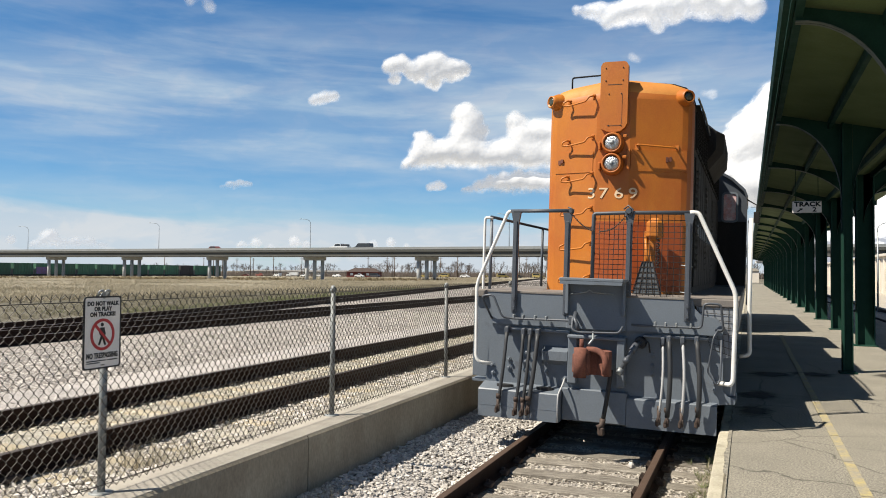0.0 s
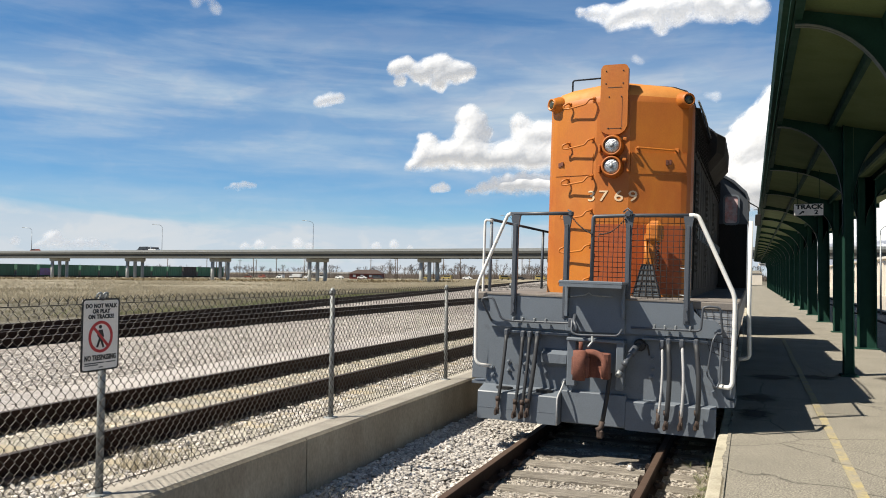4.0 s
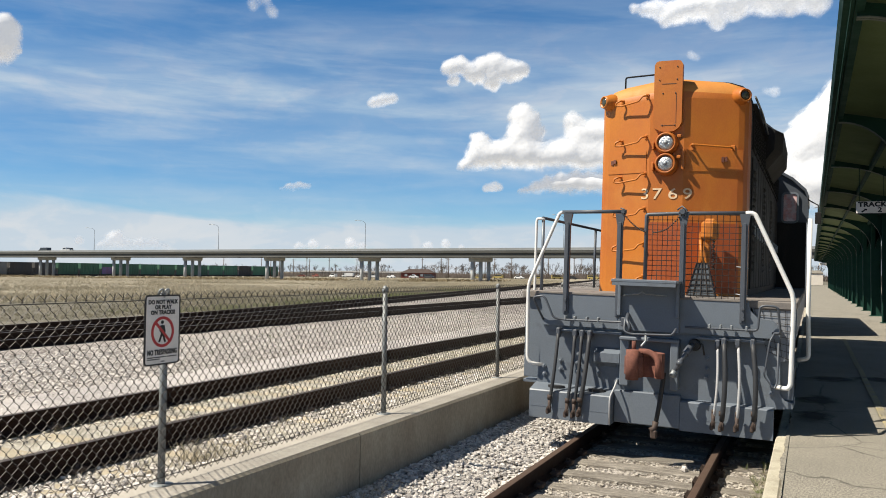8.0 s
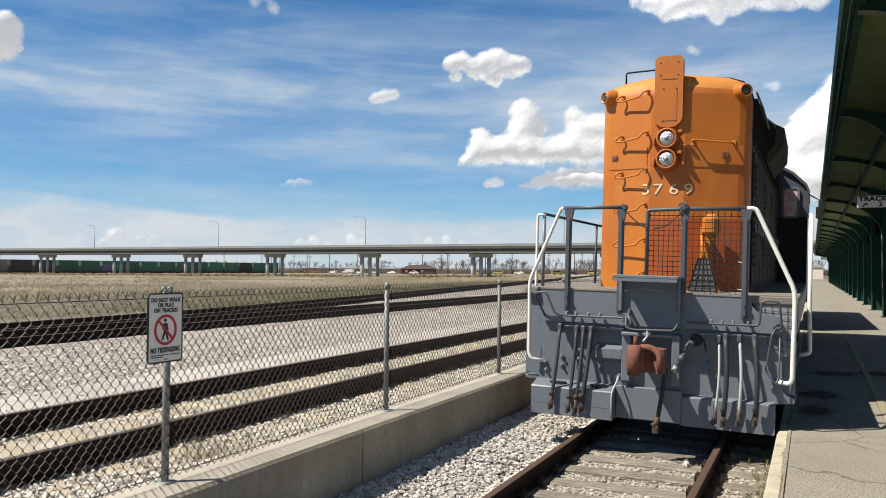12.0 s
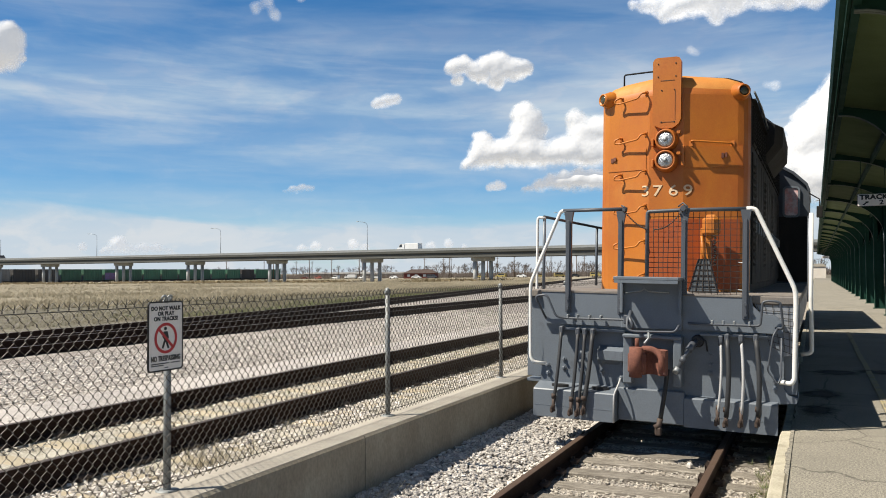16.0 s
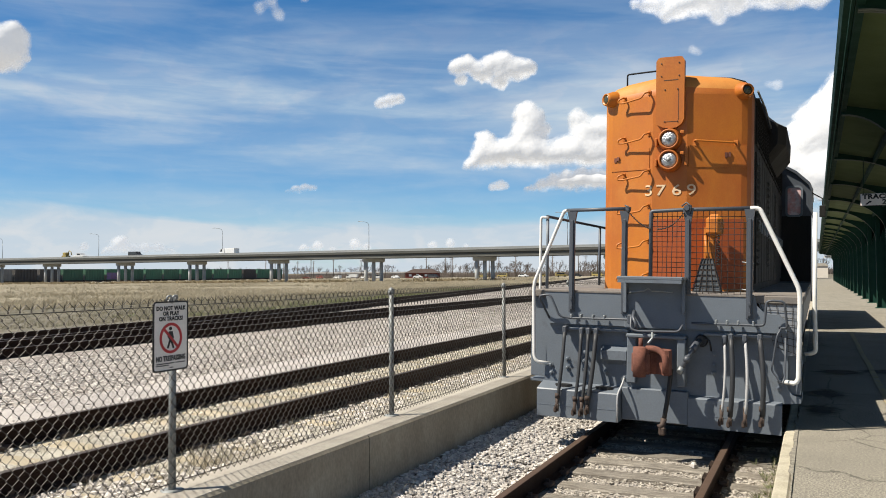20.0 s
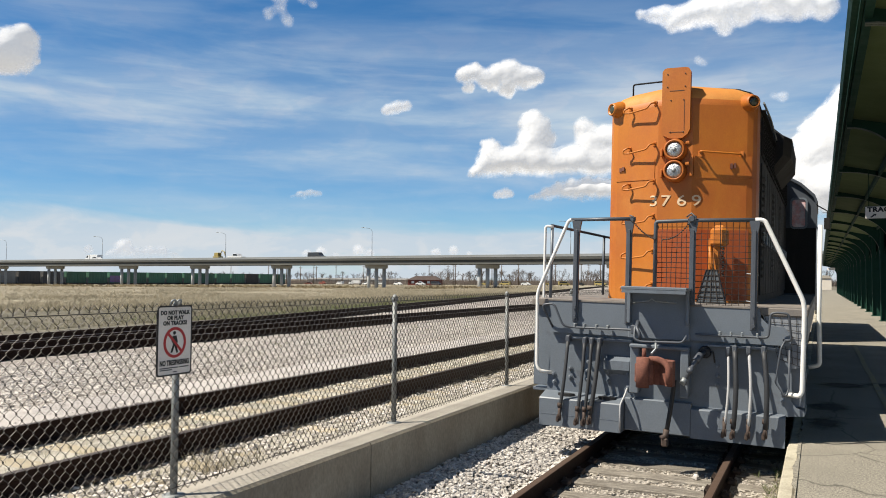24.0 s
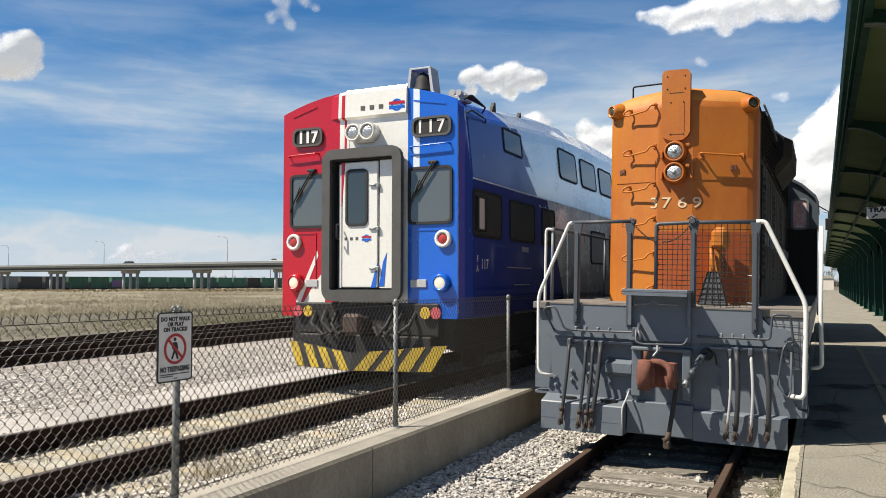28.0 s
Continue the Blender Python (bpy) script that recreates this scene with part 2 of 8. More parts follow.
# ---- materials ----
def surface(name, colour, rough=0.6, metal=0.0, second=None, scale=3.0, amount=0.5, fine=60.0, fine_amount=0.12,
            bump=0.1, bump_size=0.004, spread=0.0, island=0.0, dirt=None, dirt_scale=1.2, dirt_low=0.55, dirt_high=0.75, coat=0.0,
            stretch=(1, 1, 1), shine=0.5):
    """A painted, stony or metal surface with stains, grain and relief. second: the colour of its stains; spread: change from piece to piece."""
    mt = bpy.data.materials.new(name)
    mt.use_nodes = True
    nt = mt.node_tree
    n, link = nt.nodes.new, nt.links.new
    bsdf = nt.nodes["Principled BSDF"]
    co = n("ShaderNodeTexCoord")
    mp = n("ShaderNodeMapping")
    mp.inputs["Scale"].default_value = stretch
    link(co.outputs["Object"], mp.inputs[0])

    def noise_tex(s, detail=6, rough_=0.6):
        t = n("ShaderNodeTexNoise")
        t.inputs["Scale"].default_value, t.inputs["Detail"].default_value, t.inputs["Roughness"].default_value = s, detail, rough_
        link(mp.outputs[0], t.inputs["Vector"])
        return t.outputs[0]

    def ranged(v, a, b, lo=0.0, hi=1.0):
        r = n("ShaderNodeMapRange")
        for i, q in enumerate((a, b, lo, hi)):
            r.inputs[i + 1].default_value = q
        link(v, r.inputs[0])
        return r.outputs[0]

    def mixed(f, a, b, mode="MIX"):
        x = n("ShaderNodeMixRGB")
        x.blend_type = mode
        for i, q in enumerate((f, a, b)):
            if isinstance(q, (int, float)):
                x.inputs[i].default_value = q
            elif isinstance(q, tuple):
                x.inputs[i].default_value = (*q, 1)
            else:
                link(q, x.inputs[i])
        return x.outputs[0]

    second = second or tuple(c * 0.7 for c in colour)
    big, small = noise_tex(scale), noise_tex(fine, 4)
    col = mixed(ranged(big, 0.35, 0.7, 0, amount), colour, second)
    if dirt is not None:
        col = mixed(ranged(noise_tex(dirt_scale, 9, 0.68), dirt_low, dirt_high, 0, 0.9), col, dirt)
    grain = ranged(small, 0.3, 0.7, 1 - fine_amount, 1 + fine_amount)
    hsv = n("ShaderNodeHueSaturation")
    link(col, hsv.inputs["Color"])
    value = grain
    for used, node, socket in ((spread, "ShaderNodeObjectInfo", "Random"), (island, "ShaderNodeNewGeometry", "Random Per Island")):
        if used:
            src = n(node)
            k = n("ShaderNodeMath")
            k.operation = "MULTIPLY"
            link(value, k.inputs[0])
            link(ranged(src.outputs[socket], 0, 1, 1 - used, 1 + used), k.inputs[1])
            value = k.outputs[0]
    link(value, hsv.inputs["Value"])
    link(hsv.outputs[0], bsdf.inputs["Base Color"])
    link(ranged(big, 0.3, 0.7, max(rough - 0.1, 0.02), min(rough + 0.1, 1)), bsdf.inputs["Roughness"])
    bsdf.inputs["Metallic"].default_value = metal
    bsdf.inputs["Coat Weight"].default_value = coat
    bsdf.inputs["Specular IOR Level"].default_value = shine
    if bump:
        bp = n("ShaderNodeBump")
        bp.inputs["Strength"].default_value, bp.inputs["Distance"].default_value = bump, bump_size
        link(small, bp.inputs["Height"])
        link(bp.outputs[0], bsdf.inputs["Normal"])
    return mt


def gravel(name, colours, size, gap=0.35, dust=None, dust_scale=1.0, bump=0.9, fines=0.0):
    """Broken stone: cells of uneven tone with dark gaps between, and drifts of dust."""
    mt = bpy.data.materials.new(name)
    mt.use_nodes = True
    nt = mt.node_tree
    n, link = nt.nodes.new, nt.links.new
    bsdf = nt.nodes["Principled BSDF"]
    bsdf.inputs["Roughness"].default_value = 0.95
    bsdf.inputs["Specular IOR Level"].default_value = 0.2
    co = n("ShaderNodeTexCoord")
    warp = n("ShaderNodeTexNoise")
    warp.inputs["Scale"].default_value, warp.inputs["Detail"].default_value = 0.6 / size, 3
    link(co.outputs["Object"], warp.inputs["Vector"])
    add = n("ShaderNodeVectorMath")
    add.operation = "MULTIPLY_ADD"
    add.inputs[1].default_value = (size * 0.9,) * 3
    link(warp.outputs["Color"], add.inputs[0])
    link(co.outputs["Object"], add.inputs[2])
    cell, edge = n("ShaderNodeTexVoronoi"), n("ShaderNodeTexVoronoi")
    edge.feature = "DISTANCE_TO_EDGE"
    for v in (cell, edge):
        v.inputs["Scale"].default_value = 1 / size
        link(add.outputs[0], v.inputs["Vector"])
    sep = n("ShaderNodeSeparateColor")
    link(cell.outputs["Color"], sep.inputs[0])
    tone = n("ShaderNodeValToRGB")
    els = tone.color_ramp.elements
    els[0].color, els[1].color = (*colours[0], 1), (*colours[-1], 1)
    for k, c in enumerate(colours[1:-1]):
        els.new((k + 1) / (len(colours) - 1)).color = (*c, 1)
    link(sep.outputs[0], tone.inputs[0])
    gaps = n("ShaderNodeMapRange")
    for i, q in enumerate((0.02, 0.16, gap, 1.0)):
        gaps.inputs[i + 1].default_value = q
    link(edge.outputs["Distance"], gaps.inputs[0])
    mul = n("ShaderNodeMixRGB")
    mul.blend_type, mul.inputs[0].default_value = "MULTIPLY", 1.0
    link(tone.outputs[0], mul.inputs[1])
    link(gaps.outputs[0], mul.inputs[2])
    out = mul.outputs[0]
    big = n("ShaderNodeTexNoise")
    big.inputs["Scale"].default_value, big.inputs["Detail"].default_value, big.inputs["Roughness"].default_value = dust_scale, 8, 0.65
    link(co.outputs["Object"], big.inputs["Vector"])
    if dust is not None:
        r = n("ShaderNodeMapRange")
        for i, q in enumerate((0.50 - fines, 0.64 - fines, 0.0, 0.85)):
            r.inputs[i + 1].default_value = q
        link(big.outputs[0], r.inputs[0])
        mx = n("ShaderNodeMixRGB")
        mx.inputs[2].default_value = (*dust, 1)
        link(r.outputs[0], mx.inputs[0])
        link(out, mx.inputs[1])
        out = mx.outputs[0]
    grain = n("ShaderNodeTexNoise")
    grain.inputs["Scale"].default_value, grain.inputs["Detail"].default_value = 3.0 / size, 4
    link(co.outputs["Object"], grain.inputs["Vector"])
    gr = n("ShaderNodeMapRange")
    for i, q in enumerate((0.3, 0.7, 0.78, 1.2)):
        gr.inputs[i + 1].default_value = q
    link(grain.outputs[0], gr.inputs[0])
    hsv = n("ShaderNodeHueSaturation")
    link(out, hsv.inputs["Color"])
    link(gr.outputs[0], hsv.inputs["Value"])
    link(hsv.outputs[0], bsdf.inputs["Base Color"])
    bp = n("ShaderNodeBump")
    bp.inputs["Strength"].default_value, bp.inputs["Distance"].default_value = bump, size * 0.5
    hh = n("ShaderNodeMath")
    hh.operation = "MINIMUM"
    hh.inputs[1].default_value = 0.3
    link(edge.outputs["Distance"], hh.inputs[0])
    link(hh.outputs[0], bp.inputs["Height"])
    link(bp.outputs[0], bsdf.inputs["Normal"])
    return mt


def glow(name, colour, strength):
    mt = bpy.data.materials.new(name)
    mt.use_nodes = True
    b = mt.node_tree.nodes["Principled BSDF"]
    b.inputs["Base Color"].default_value = (*[c * 0.3 for c in colour], 1)
    b.inputs["Emission Color"].default_value = (*colour, 1)
    b.inputs["Emission Strength"].default_value = strength
    return mt


def glass(name, tint=(0.02, 0.025, 0.03), rough=0.03):
    """Dark glazing that mirrors the sky."""
    mt = bpy.data.materials.new(name)
    mt.use_nodes = True
    b = mt.node_tree.nodes["Principled BSDF"]
    b.inputs["Base Color"].default_value = (*tint, 1)
    b.inputs["Roughness"].default_value = rough
    b.inputs["Specular IOR Level"].default_value = 0.8
    return mt


M_RUST = surface("rail_rust", (0.019, 0.0098, 0.0068), 0.85, 0.0, (0.031, 0.0165, 0.011), 6, 0.7, 90, 0.25, 0.3, shine=0.2)
M_RAILTOP = surface("rail_top", (0.1462, 0.1204, 0.1032), 0.5, 0.5, (0.1204, 0.086, 0.0688), 4, 0.5, 80, 0.1, 0.02)
M_DARKTOP = surface("rail_top_dull", (0.062, 0.047, 0.040), 0.7, 0.15, (0.045, 0.033, 0.028), 4, 0.6, 80, 0.15, 0.05)
M_CTIE = surface("tie_concrete", (0.3956, 0.344, 0.2537), 0.92, 0, (0.3096, 0.2623, 0.1849), 5, 0.8, 50, 0.2, 0.4, 0.006, spread=0.15)
M_RUSTTOP = surface("rail_top_rusted", (0.1032, 0.0671, 0.0482), 0.65, 0.3, (0.086, 0.0516, 0.0344), 4, 0.6, 80, 0.2, 0.1)
M_TIE = surface("tie_wood", (0.31, 0.28, 0.235), 0.9, 0, (0.095, 0.080, 0.065), 5, 1.0, 50, 0.5, 0.8, 0.012, spread=0.25, stretch=(1, 9, 9))
M_STONE = surface("ballast_stone", (0.5605, 0.5244, 0.4845), 0.9, 0, (0.4275, 0.3895, 0.3534), 8, 0.6, 70, 0.15, 0.2, island=0.32)
M_SANDSTONE = surface("tan_ballast_stone", (0.60, 0.56, 0.49), 0.9, 0, (0.46, 0.42, 0.345), 8, 0.7, 70, 0.15, 0.2, island=0.32)
M_TRACKSTONE = surface("grey_track_stone", (0.40, 0.365, 0.315), 0.9, 0, (0.27, 0.24, 0.20), 8, 0.6, 70, 0.15, 0.2, island=0.35)
M_BED = gravel("ballast_bed", [(0.185, 0.161, 0.144), (0.365, 0.33, 0.303), (0.46, 0.42, 0.39), (0.55, 0.508, 0.477)], 0.050, 0.34, (0.435, 0.395, 0.356), 0.5, 0.9, -0.03)
M_SAND = gravel("sandy_ballast", [(0.30, 0.275, 0.225), (0.43, 0.40, 0.34), (0.52, 0.49, 0.43)], 0.040, 0.45, (0.45, 0.42, 0.355), 1.6, 0.7, 0.0)
M_FINE = gravel("fine_gravel", [(0.31, 0.285, 0.268), (0.43, 0.40, 0.38), (0.53, 0.495, 0.473)], 0.026, 0.5, (0.44, 0.407, 0.383), 0.8, 0.7, 0.05)
M_NEARBED = gravel("near_ballast_bed", [(0.27, 0.24, 0.21), (0.43, 0.39, 0.35), (0.54, 0.50, 0.46)], 0.026, 0.34, (0.33, 0.29, 0.24), 2.0, 0.9, 0.0)
M_CONC = surface("wall_concrete", (0.355, 0.315, 0.24), 0.9, 0, (0.255, 0.22, 0.165), 1.1, 1.0, 45, 0.16, 0.25, 0.004, dirt=(0.19, 0.157, 0.117), dirt_scale=2.1, dirt_low=0.44, dirt_high=0.78, stretch=(1, 1.0, 0.6))
M_CAP = surface("wall_cap_concrete", (0.3956, 0.3612, 0.3053), 0.9, 0, (0.2666, 0.2408, 0.2064), 2.5, 0.7, 60, 0.12, 0.25, 0.004)
M_GALV = surface("galvanised_steel", (0.3096, 0.3268, 0.3354), 0.55, 0.6, (0.2322, 0.2494, 0.258), 20, 0.6, 120, 0.1, 0.05)
M_POST = surface("weathered_post_steel", (0.25, 0.265, 0.265), 0.6, 0.3, (0.18, 0.185, 0.18), 12, 0.7, 120, 0.15, 0.05)
M_WIRE = surface("fence_wire", (0.055, 0.050, 0.045), 0.5, 0.4, (0.034, 0.029, 0.025), 14, 0.6, 100, 0.1, 0.0)
M_ASPH = surface("platform_asphalt", (0.252, 0.230, 0.186), 0.92, 0, (0.192, 0.176, 0.143), 0.8, 0.9, 110, 0.42, 0.8, 0.005, dirt=(0.1277, 0.1146, 0.0929), dirt_scale=0.55, dirt_low=0.54, dirt_high=0.8)
M_KERB = surface("kerb_concrete", (0.46, 0.42, 0.325), 0.9, 0, (0.30, 0.27, 0.20), 3, 0.9, 60, 0.2, 0.4, 0.006, dirt=(0.15, 0.13, 0.095), dirt_scale=2.2, dirt_low=0.48, dirt_high=0.70)
M_YELLOW = surface("yellow_line_paint", (0.40, 0.32, 0.13), 0.85, 0, (0.30, 0.265, 0.18), 9, 1.0, 60, 0.2, 0.2, dirt=(0.26, 0.235, 0.19), dirt_scale=5, dirt_low=0.40, dirt_high=0.58)
M_GREEN = surface("green_steel_paint", (0.013, 0.047, 0.034), 0.7, 0, (0.0095, 0.038, 0.027), 4, 0.7, 60, 0.12, 0.1, dirt=(0.022, 0.034, 0.026), dirt_scale=5, dirt_low=0.62, dirt_high=0.8, shine=0.12)
# paler green: the light caught along flanges and eave lip, put into colour
M_GREENEDGE = surface("light_catching_green_edge", (0.115, 0.135, 0.12), 0.6, 0, (0.06, 0.085, 0.07), 5, 0.8, 60, 0.12, 0.1)
M_ROOFDECK = surface("green_roof_boards", (0.105, 0.155, 0.058), 0.85, 0, (0.075, 0.112, 0.042), 1.5, 0.6, 40, 0.1, 0.1)
M_ORANGE = surface("orange_loco_paint", (0.465, 0.152, 0.0125), 0.5, 0, (0.3635, 0.0887, 0.0084), 1.5, 0.95, 80, 0.07, 0.08, 0.002, dirt=(0.5072, 0.1985, 0.0296), dirt_scale=1.1, dirt_low=0.50, dirt_high=0.80, stretch=(1, 1, 0.6))
M_ORANGETOP = surface("yellower_orange_paint", (0.55, 0.235, 0.045), 0.65, 0, (0.46, 0.155, 0.02), 2.5, 0.9, 80, 0.08, 0.08, 0.002)
M_ORANGERED = surface("red_orange_loco_paint", (0.344, 0.0731, 0.0103), 0.55, 0, (0.2838, 0.0533, 0.0103), 2.2, 0.7, 80, 0.08, 0.08, 0.002, dirt=(0.1892, 0.043, 0.0172), dirt_scale=3.0, dirt_low=0.55, dirt_high=0.85)
M_LGREY = surface("grey_loco_paint", (0.136, 0.157, 0.184), 0.42, 0, (0.112, 0.130, 0.152), 3, 0.7, 70, 0.08, 0.1, 0.002, dirt=(0.0748, 0.0748, 0.0814), dirt_scale=4, dirt_low=0.58, dirt_high=0.8)
M_RAILGREY = surface("grey_handrail_paint", (0.072, 0.081, 0.097), 0.45, 0, (0.055, 0.061, 0.072), 6, 0.7, 70, 0.1, 0.1, 0.002)
M_CAB = surface("dull_cab_grey", (0.060, 0.070, 0.086), 0.5, 0, (0.042, 0.048, 0.058), 3, 0.7, 70, 0.1, 0.1, 0.002)
M_DECK = surface("dusty_deck_plate", (0.1978, 0.172, 0.1462), 0.8, 0, (0.129, 0.1204, 0.1204), 4, 0.8, 60, 0.15, 0.1)
M_LDARK = surface("dark_loco_paint", (0.018, 0.0185, 0.019), 0.7, 0, (0.034, 0.031, 0.028), 2.2, 0.8, 60, 0.2, 0.1, dirt=(0.060, 0.054, 0.046), dirt_scale=2.5, dirt_low=0.56, dirt_high=0.80, stretch=(1, 1, 0.35), shine=0.12)
M_WHITE = surface("white_rail_paint", (0.74, 0.73, 0.70), 0.5, 0, (0.60, 0.58, 0.54), 9, 0.5, 60, 0.05, 0.05)
M_LETTER = surface("cream_lettering", (0.74, 0.575, 0.385), 0.6, 0, (0.58, 0.38, 0.20), 9, 0.7, 60, 0.05, 0.0)
M_COUPLER = surface("rusty_coupler_iron", (0.185, 0.068, 0.044), 0.9, 0.0, (0.105, 0.042, 0.030), 7, 1.0, 60, 0.2, 0.4, 0.004)
M_HOSE = surface("rubber_hose", (0.0312, 0.0331, 0.0369), 0.6, 0, (0.0213, 0.0222, 0.0237), 8, 0.5, 80, 0.1, 0.1)
M_BLACK = surface("black_iron", (0.0138, 0.0138, 0.0146), 0.6, 0.0, (0.0258, 0.0224, 0.0189), 6, 0.6, 60, 0.2, 0.1)
M_BRONZE = surface("rusty_fitting", (0.0731, 0.0499, 0.0387), 0.75, 0.2, (0.043, 0.0301, 0.0258), 10, 0.7, 80, 0.2, 0.2)
M_BRIDGE = surface("bridge_concrete", (0.235, 0.245, 0.245), 0.9, 0, (0.19, 0.20, 0.20), 0.08, 0.8, 1.4, 0.06, 0.0)
M_PIER = surface("pier_concrete", (0.40, 0.405, 0.40), 0.9, 0, (0.31, 0.315, 0.31), 0.3, 0.8, 1.4, 0.06, 0.0)
M_GIRDER = surface("bridge_girder", (0.0619, 0.0628, 0.0568), 0.8, 0, (0.0473, 0.0482, 0.043), 0.1, 0.6, 2, 0.1, 0.0)
M_GLASS = glass("dark_glass")
M_LENS = surface("lamp_lens", (0.50, 0.51, 0.51), 0.34, 0.75, (0.30, 0.31, 0.32), 26, 0.8, 50, 0.3, 0.7, 0.014)


# ---- ground, tracks, wall, platform ----
RAIL1, RAIL2, RAIL3 = -1.627, -5.70, -14.0      # track centres
TOP1, TOP2 = 0.0, 0.54                                          # rail tops
WALL_F, WALL_B, WALL_TOP = -3.475, -3.86, 0.47
PLAT_X0, PLAT_X1, PLAT_Z = -0.29, 4.6, 0.20


def ground_material():
    """Bare olive-brown earth beside the yard, dry tan grassland past a worn path."""
    mt = surface("dry_field", (0.128, 0.112, 0.078), 0.95, 0, (0.084, 0.078, 0.050), 0.5, 0.9, 2.3, 0.5, 0.0,
                 dirt=(0.175, 0.150, 0.112), dirt_scale=0.3, dirt_low=0.50, dirt_high=0.72)
    nt = mt.node_tree
    n, link = nt.nodes.new, nt.links.new
    b = nt.nodes["Principled BSDF"]
    src = b.inputs["Base Color"].links[0].from_socket
    co = n("ShaderNodeTexCoord")
    sep = n("ShaderNodeSeparateXYZ")
    link(co.outputs["Object"], sep.inputs[0])
    nz = n("ShaderNodeTexNoise")
    nz.inputs["Scale"].default_value, nz.inputs["Detail"].default_value = 0.12, 6
    link(co.outputs["Object"], nz.inputs["Vector"])
    k = n("ShaderNodeMath")
    k.operation = "MULTIPLY_ADD"
    k.inputs[1].default_value = 9.0
    link(nz.outputs[0], k.inputs[0])
    link(sep.outputs[0], k.inputs[2])
    r = n("ShaderNodeMapRange")
    r.inputs[1].default_value, r.inputs[2].default_value = -32.0, -35.5
    link(k.outputs[0], r.inputs[0])
    tan = n("ShaderNodeTexNoise")
    tan.inputs["Scale"].default_value, tan.inputs["Detail"].default_value = 0.5, 9
    link(co.outputs["Object"], tan.inputs["Vector"])
    tr = n("ShaderNodeValToRGB")
    tr.color_ramp.elements[0].position, tr.color_ramp.elements[1].position = 0.32, 0.70
    tr.color_ramp.elements[0].color, tr.color_ramp.elements[1].color = (0.155, 0.132, 0.086, 1), (0.345, 0.30, 0.215, 1)
    link(tan.outputs[0], tr.inputs[0])
    mx = n("ShaderNodeMixRGB")
    link(r.outputs[0], mx.inputs[0])
    link(src, mx.inputs[1])
    link(tr.outputs[0], mx.inputs[2])
    link(mx.outputs[0], b.inputs["Base Color"])
    return mt


def ground_z(x):
    """The field falls gently away from the tracks."""
    return 0.16 - 0.0063 * min(300, max(0.0, -22 - x))


def build_ground():
    xs = [-4600, -2500, -1200, -600, -350, -220, -140, -90, -60, -42, -30, -25, -22.5, -20.8, -12, -8, -3.70, -3.66, -0.2, -0.15, 4.4, 4.45, 12, 30, 80, 250, 900, 2500, 4600]
    ys = [-400, -100, -40, -15, -5, 0, 5, 10, 15, 20, 30, 40, 55, 75, 100, 140, 200, 280, 400, 700, 1200, 2200, 3500, 4700]

    def height(x, y):
        if x < -22:
            return ground_z(x)
        if x < -3.68:
            return 0.30
        if x < -0.18:
            return -0.30
        if x < 4.42:
            return 0.10
        return -0.25
    v = [(x, y, height(x, y)) for y in ys for x in xs]
    w = len(xs)
    f = [(j * w + i, j * w + i + 1, (j + 1) * w + i + 1, (j + 1) * w + i) for j in range(len(ys) - 1) for i in range(w - 1)]
    thing("ground", "dry tan grassland and bare earth", "ground", kind="structure", shape=Shape().add(v, f), material=ground_material())


def bed(name, x0, x1, z, y0, y1, label, material, rise=0.03, step=0.5, far=None):
    """A gravel bed with an uneven top and sloped sides. far: its outer edge as it goes along."""
    s = Shape()
    nx = max(3, int((x1 - x0) / step))
    ys = [y0]
    while ys[-1] < y1:
        ys.append(ys[-1] + step * max(1, (ys[-1] - 10) / 12))
    v = []
    for y in ys:
        for i in range(nx + 1):
            xa = far(y) if far else x0
            x = xa + (x1 - xa) * i / nx
            edge = i in (0, nx)
            v.append((x, y, z - 0.12 if edge else z + rise * (noise.noise((x * 1.7, y * 1.7, 0)) + 0.6 * noise.noise((x * 4, y * 4, 3)))))
    f = [(j * (nx + 1) + i, j * (nx + 1) + i + 1, (j + 1) * (nx + 1) + i + 1, (j + 1) * (nx + 1) + i) for j in range(len(ys) - 1) for i in range(nx)]
    return thing(name, label, "ballast", kind="structure", shape=s.add(v, f, True), material=material)


def rail_profile(cx, top, tall=0.0):
    half = [(0.036, 0), (0.036, -0.032 - tall * 0.4), (0.010, -0.046 - tall * 0.5), (0.010, -0.135 - tall), (0.030, -0.150 - tall), (0.070, -0.160 - tall), (0.070, -0.172 - tall)]
    right = [(cx + a, top + b) for a, b in half]
    left = [(cx - a, top + b) for a, b in reversed(half)]
    return right + left


def build_track(name, cx, top, y0, y1, side_mat, top_mat, label, clips=0.0, tall=0.0):
    root = thing(name, label, "railway track", kind="structure")
    for sgn in (-1, 1):
        x = cx + sgn * 0.7535
        r = part("rail", Shape().prism(rail_profile(x, top, tall), "y", y0, y1), side_mat, root)
        part("rail_head", Shape().box(x - 0.030, x + 0.030, y0, y1, top - 0.004, top + 0.0025), top_mat, r)
        if clips:
            s = Shape()
            y = y0
            while y < min(y1, 45):
                for k in (-1, 1):
                    s.box(x + k * 0.03, x + k * 0.115, y - 0.07, y + 0.07, top - 0.172 - tall, top - 0.130 - tall, 0.01)
                    s.box(x + k * 0.045, x + k * 0.075, y - 0.015, y + 0.015, top - 0.135 - tall, top - 0.105 - tall)
                y += clips + random.uniform(-0.03, 0.03)
            tagged(part("tie_plates", s, M_BRONZE, r), kind="stuff")
    return root


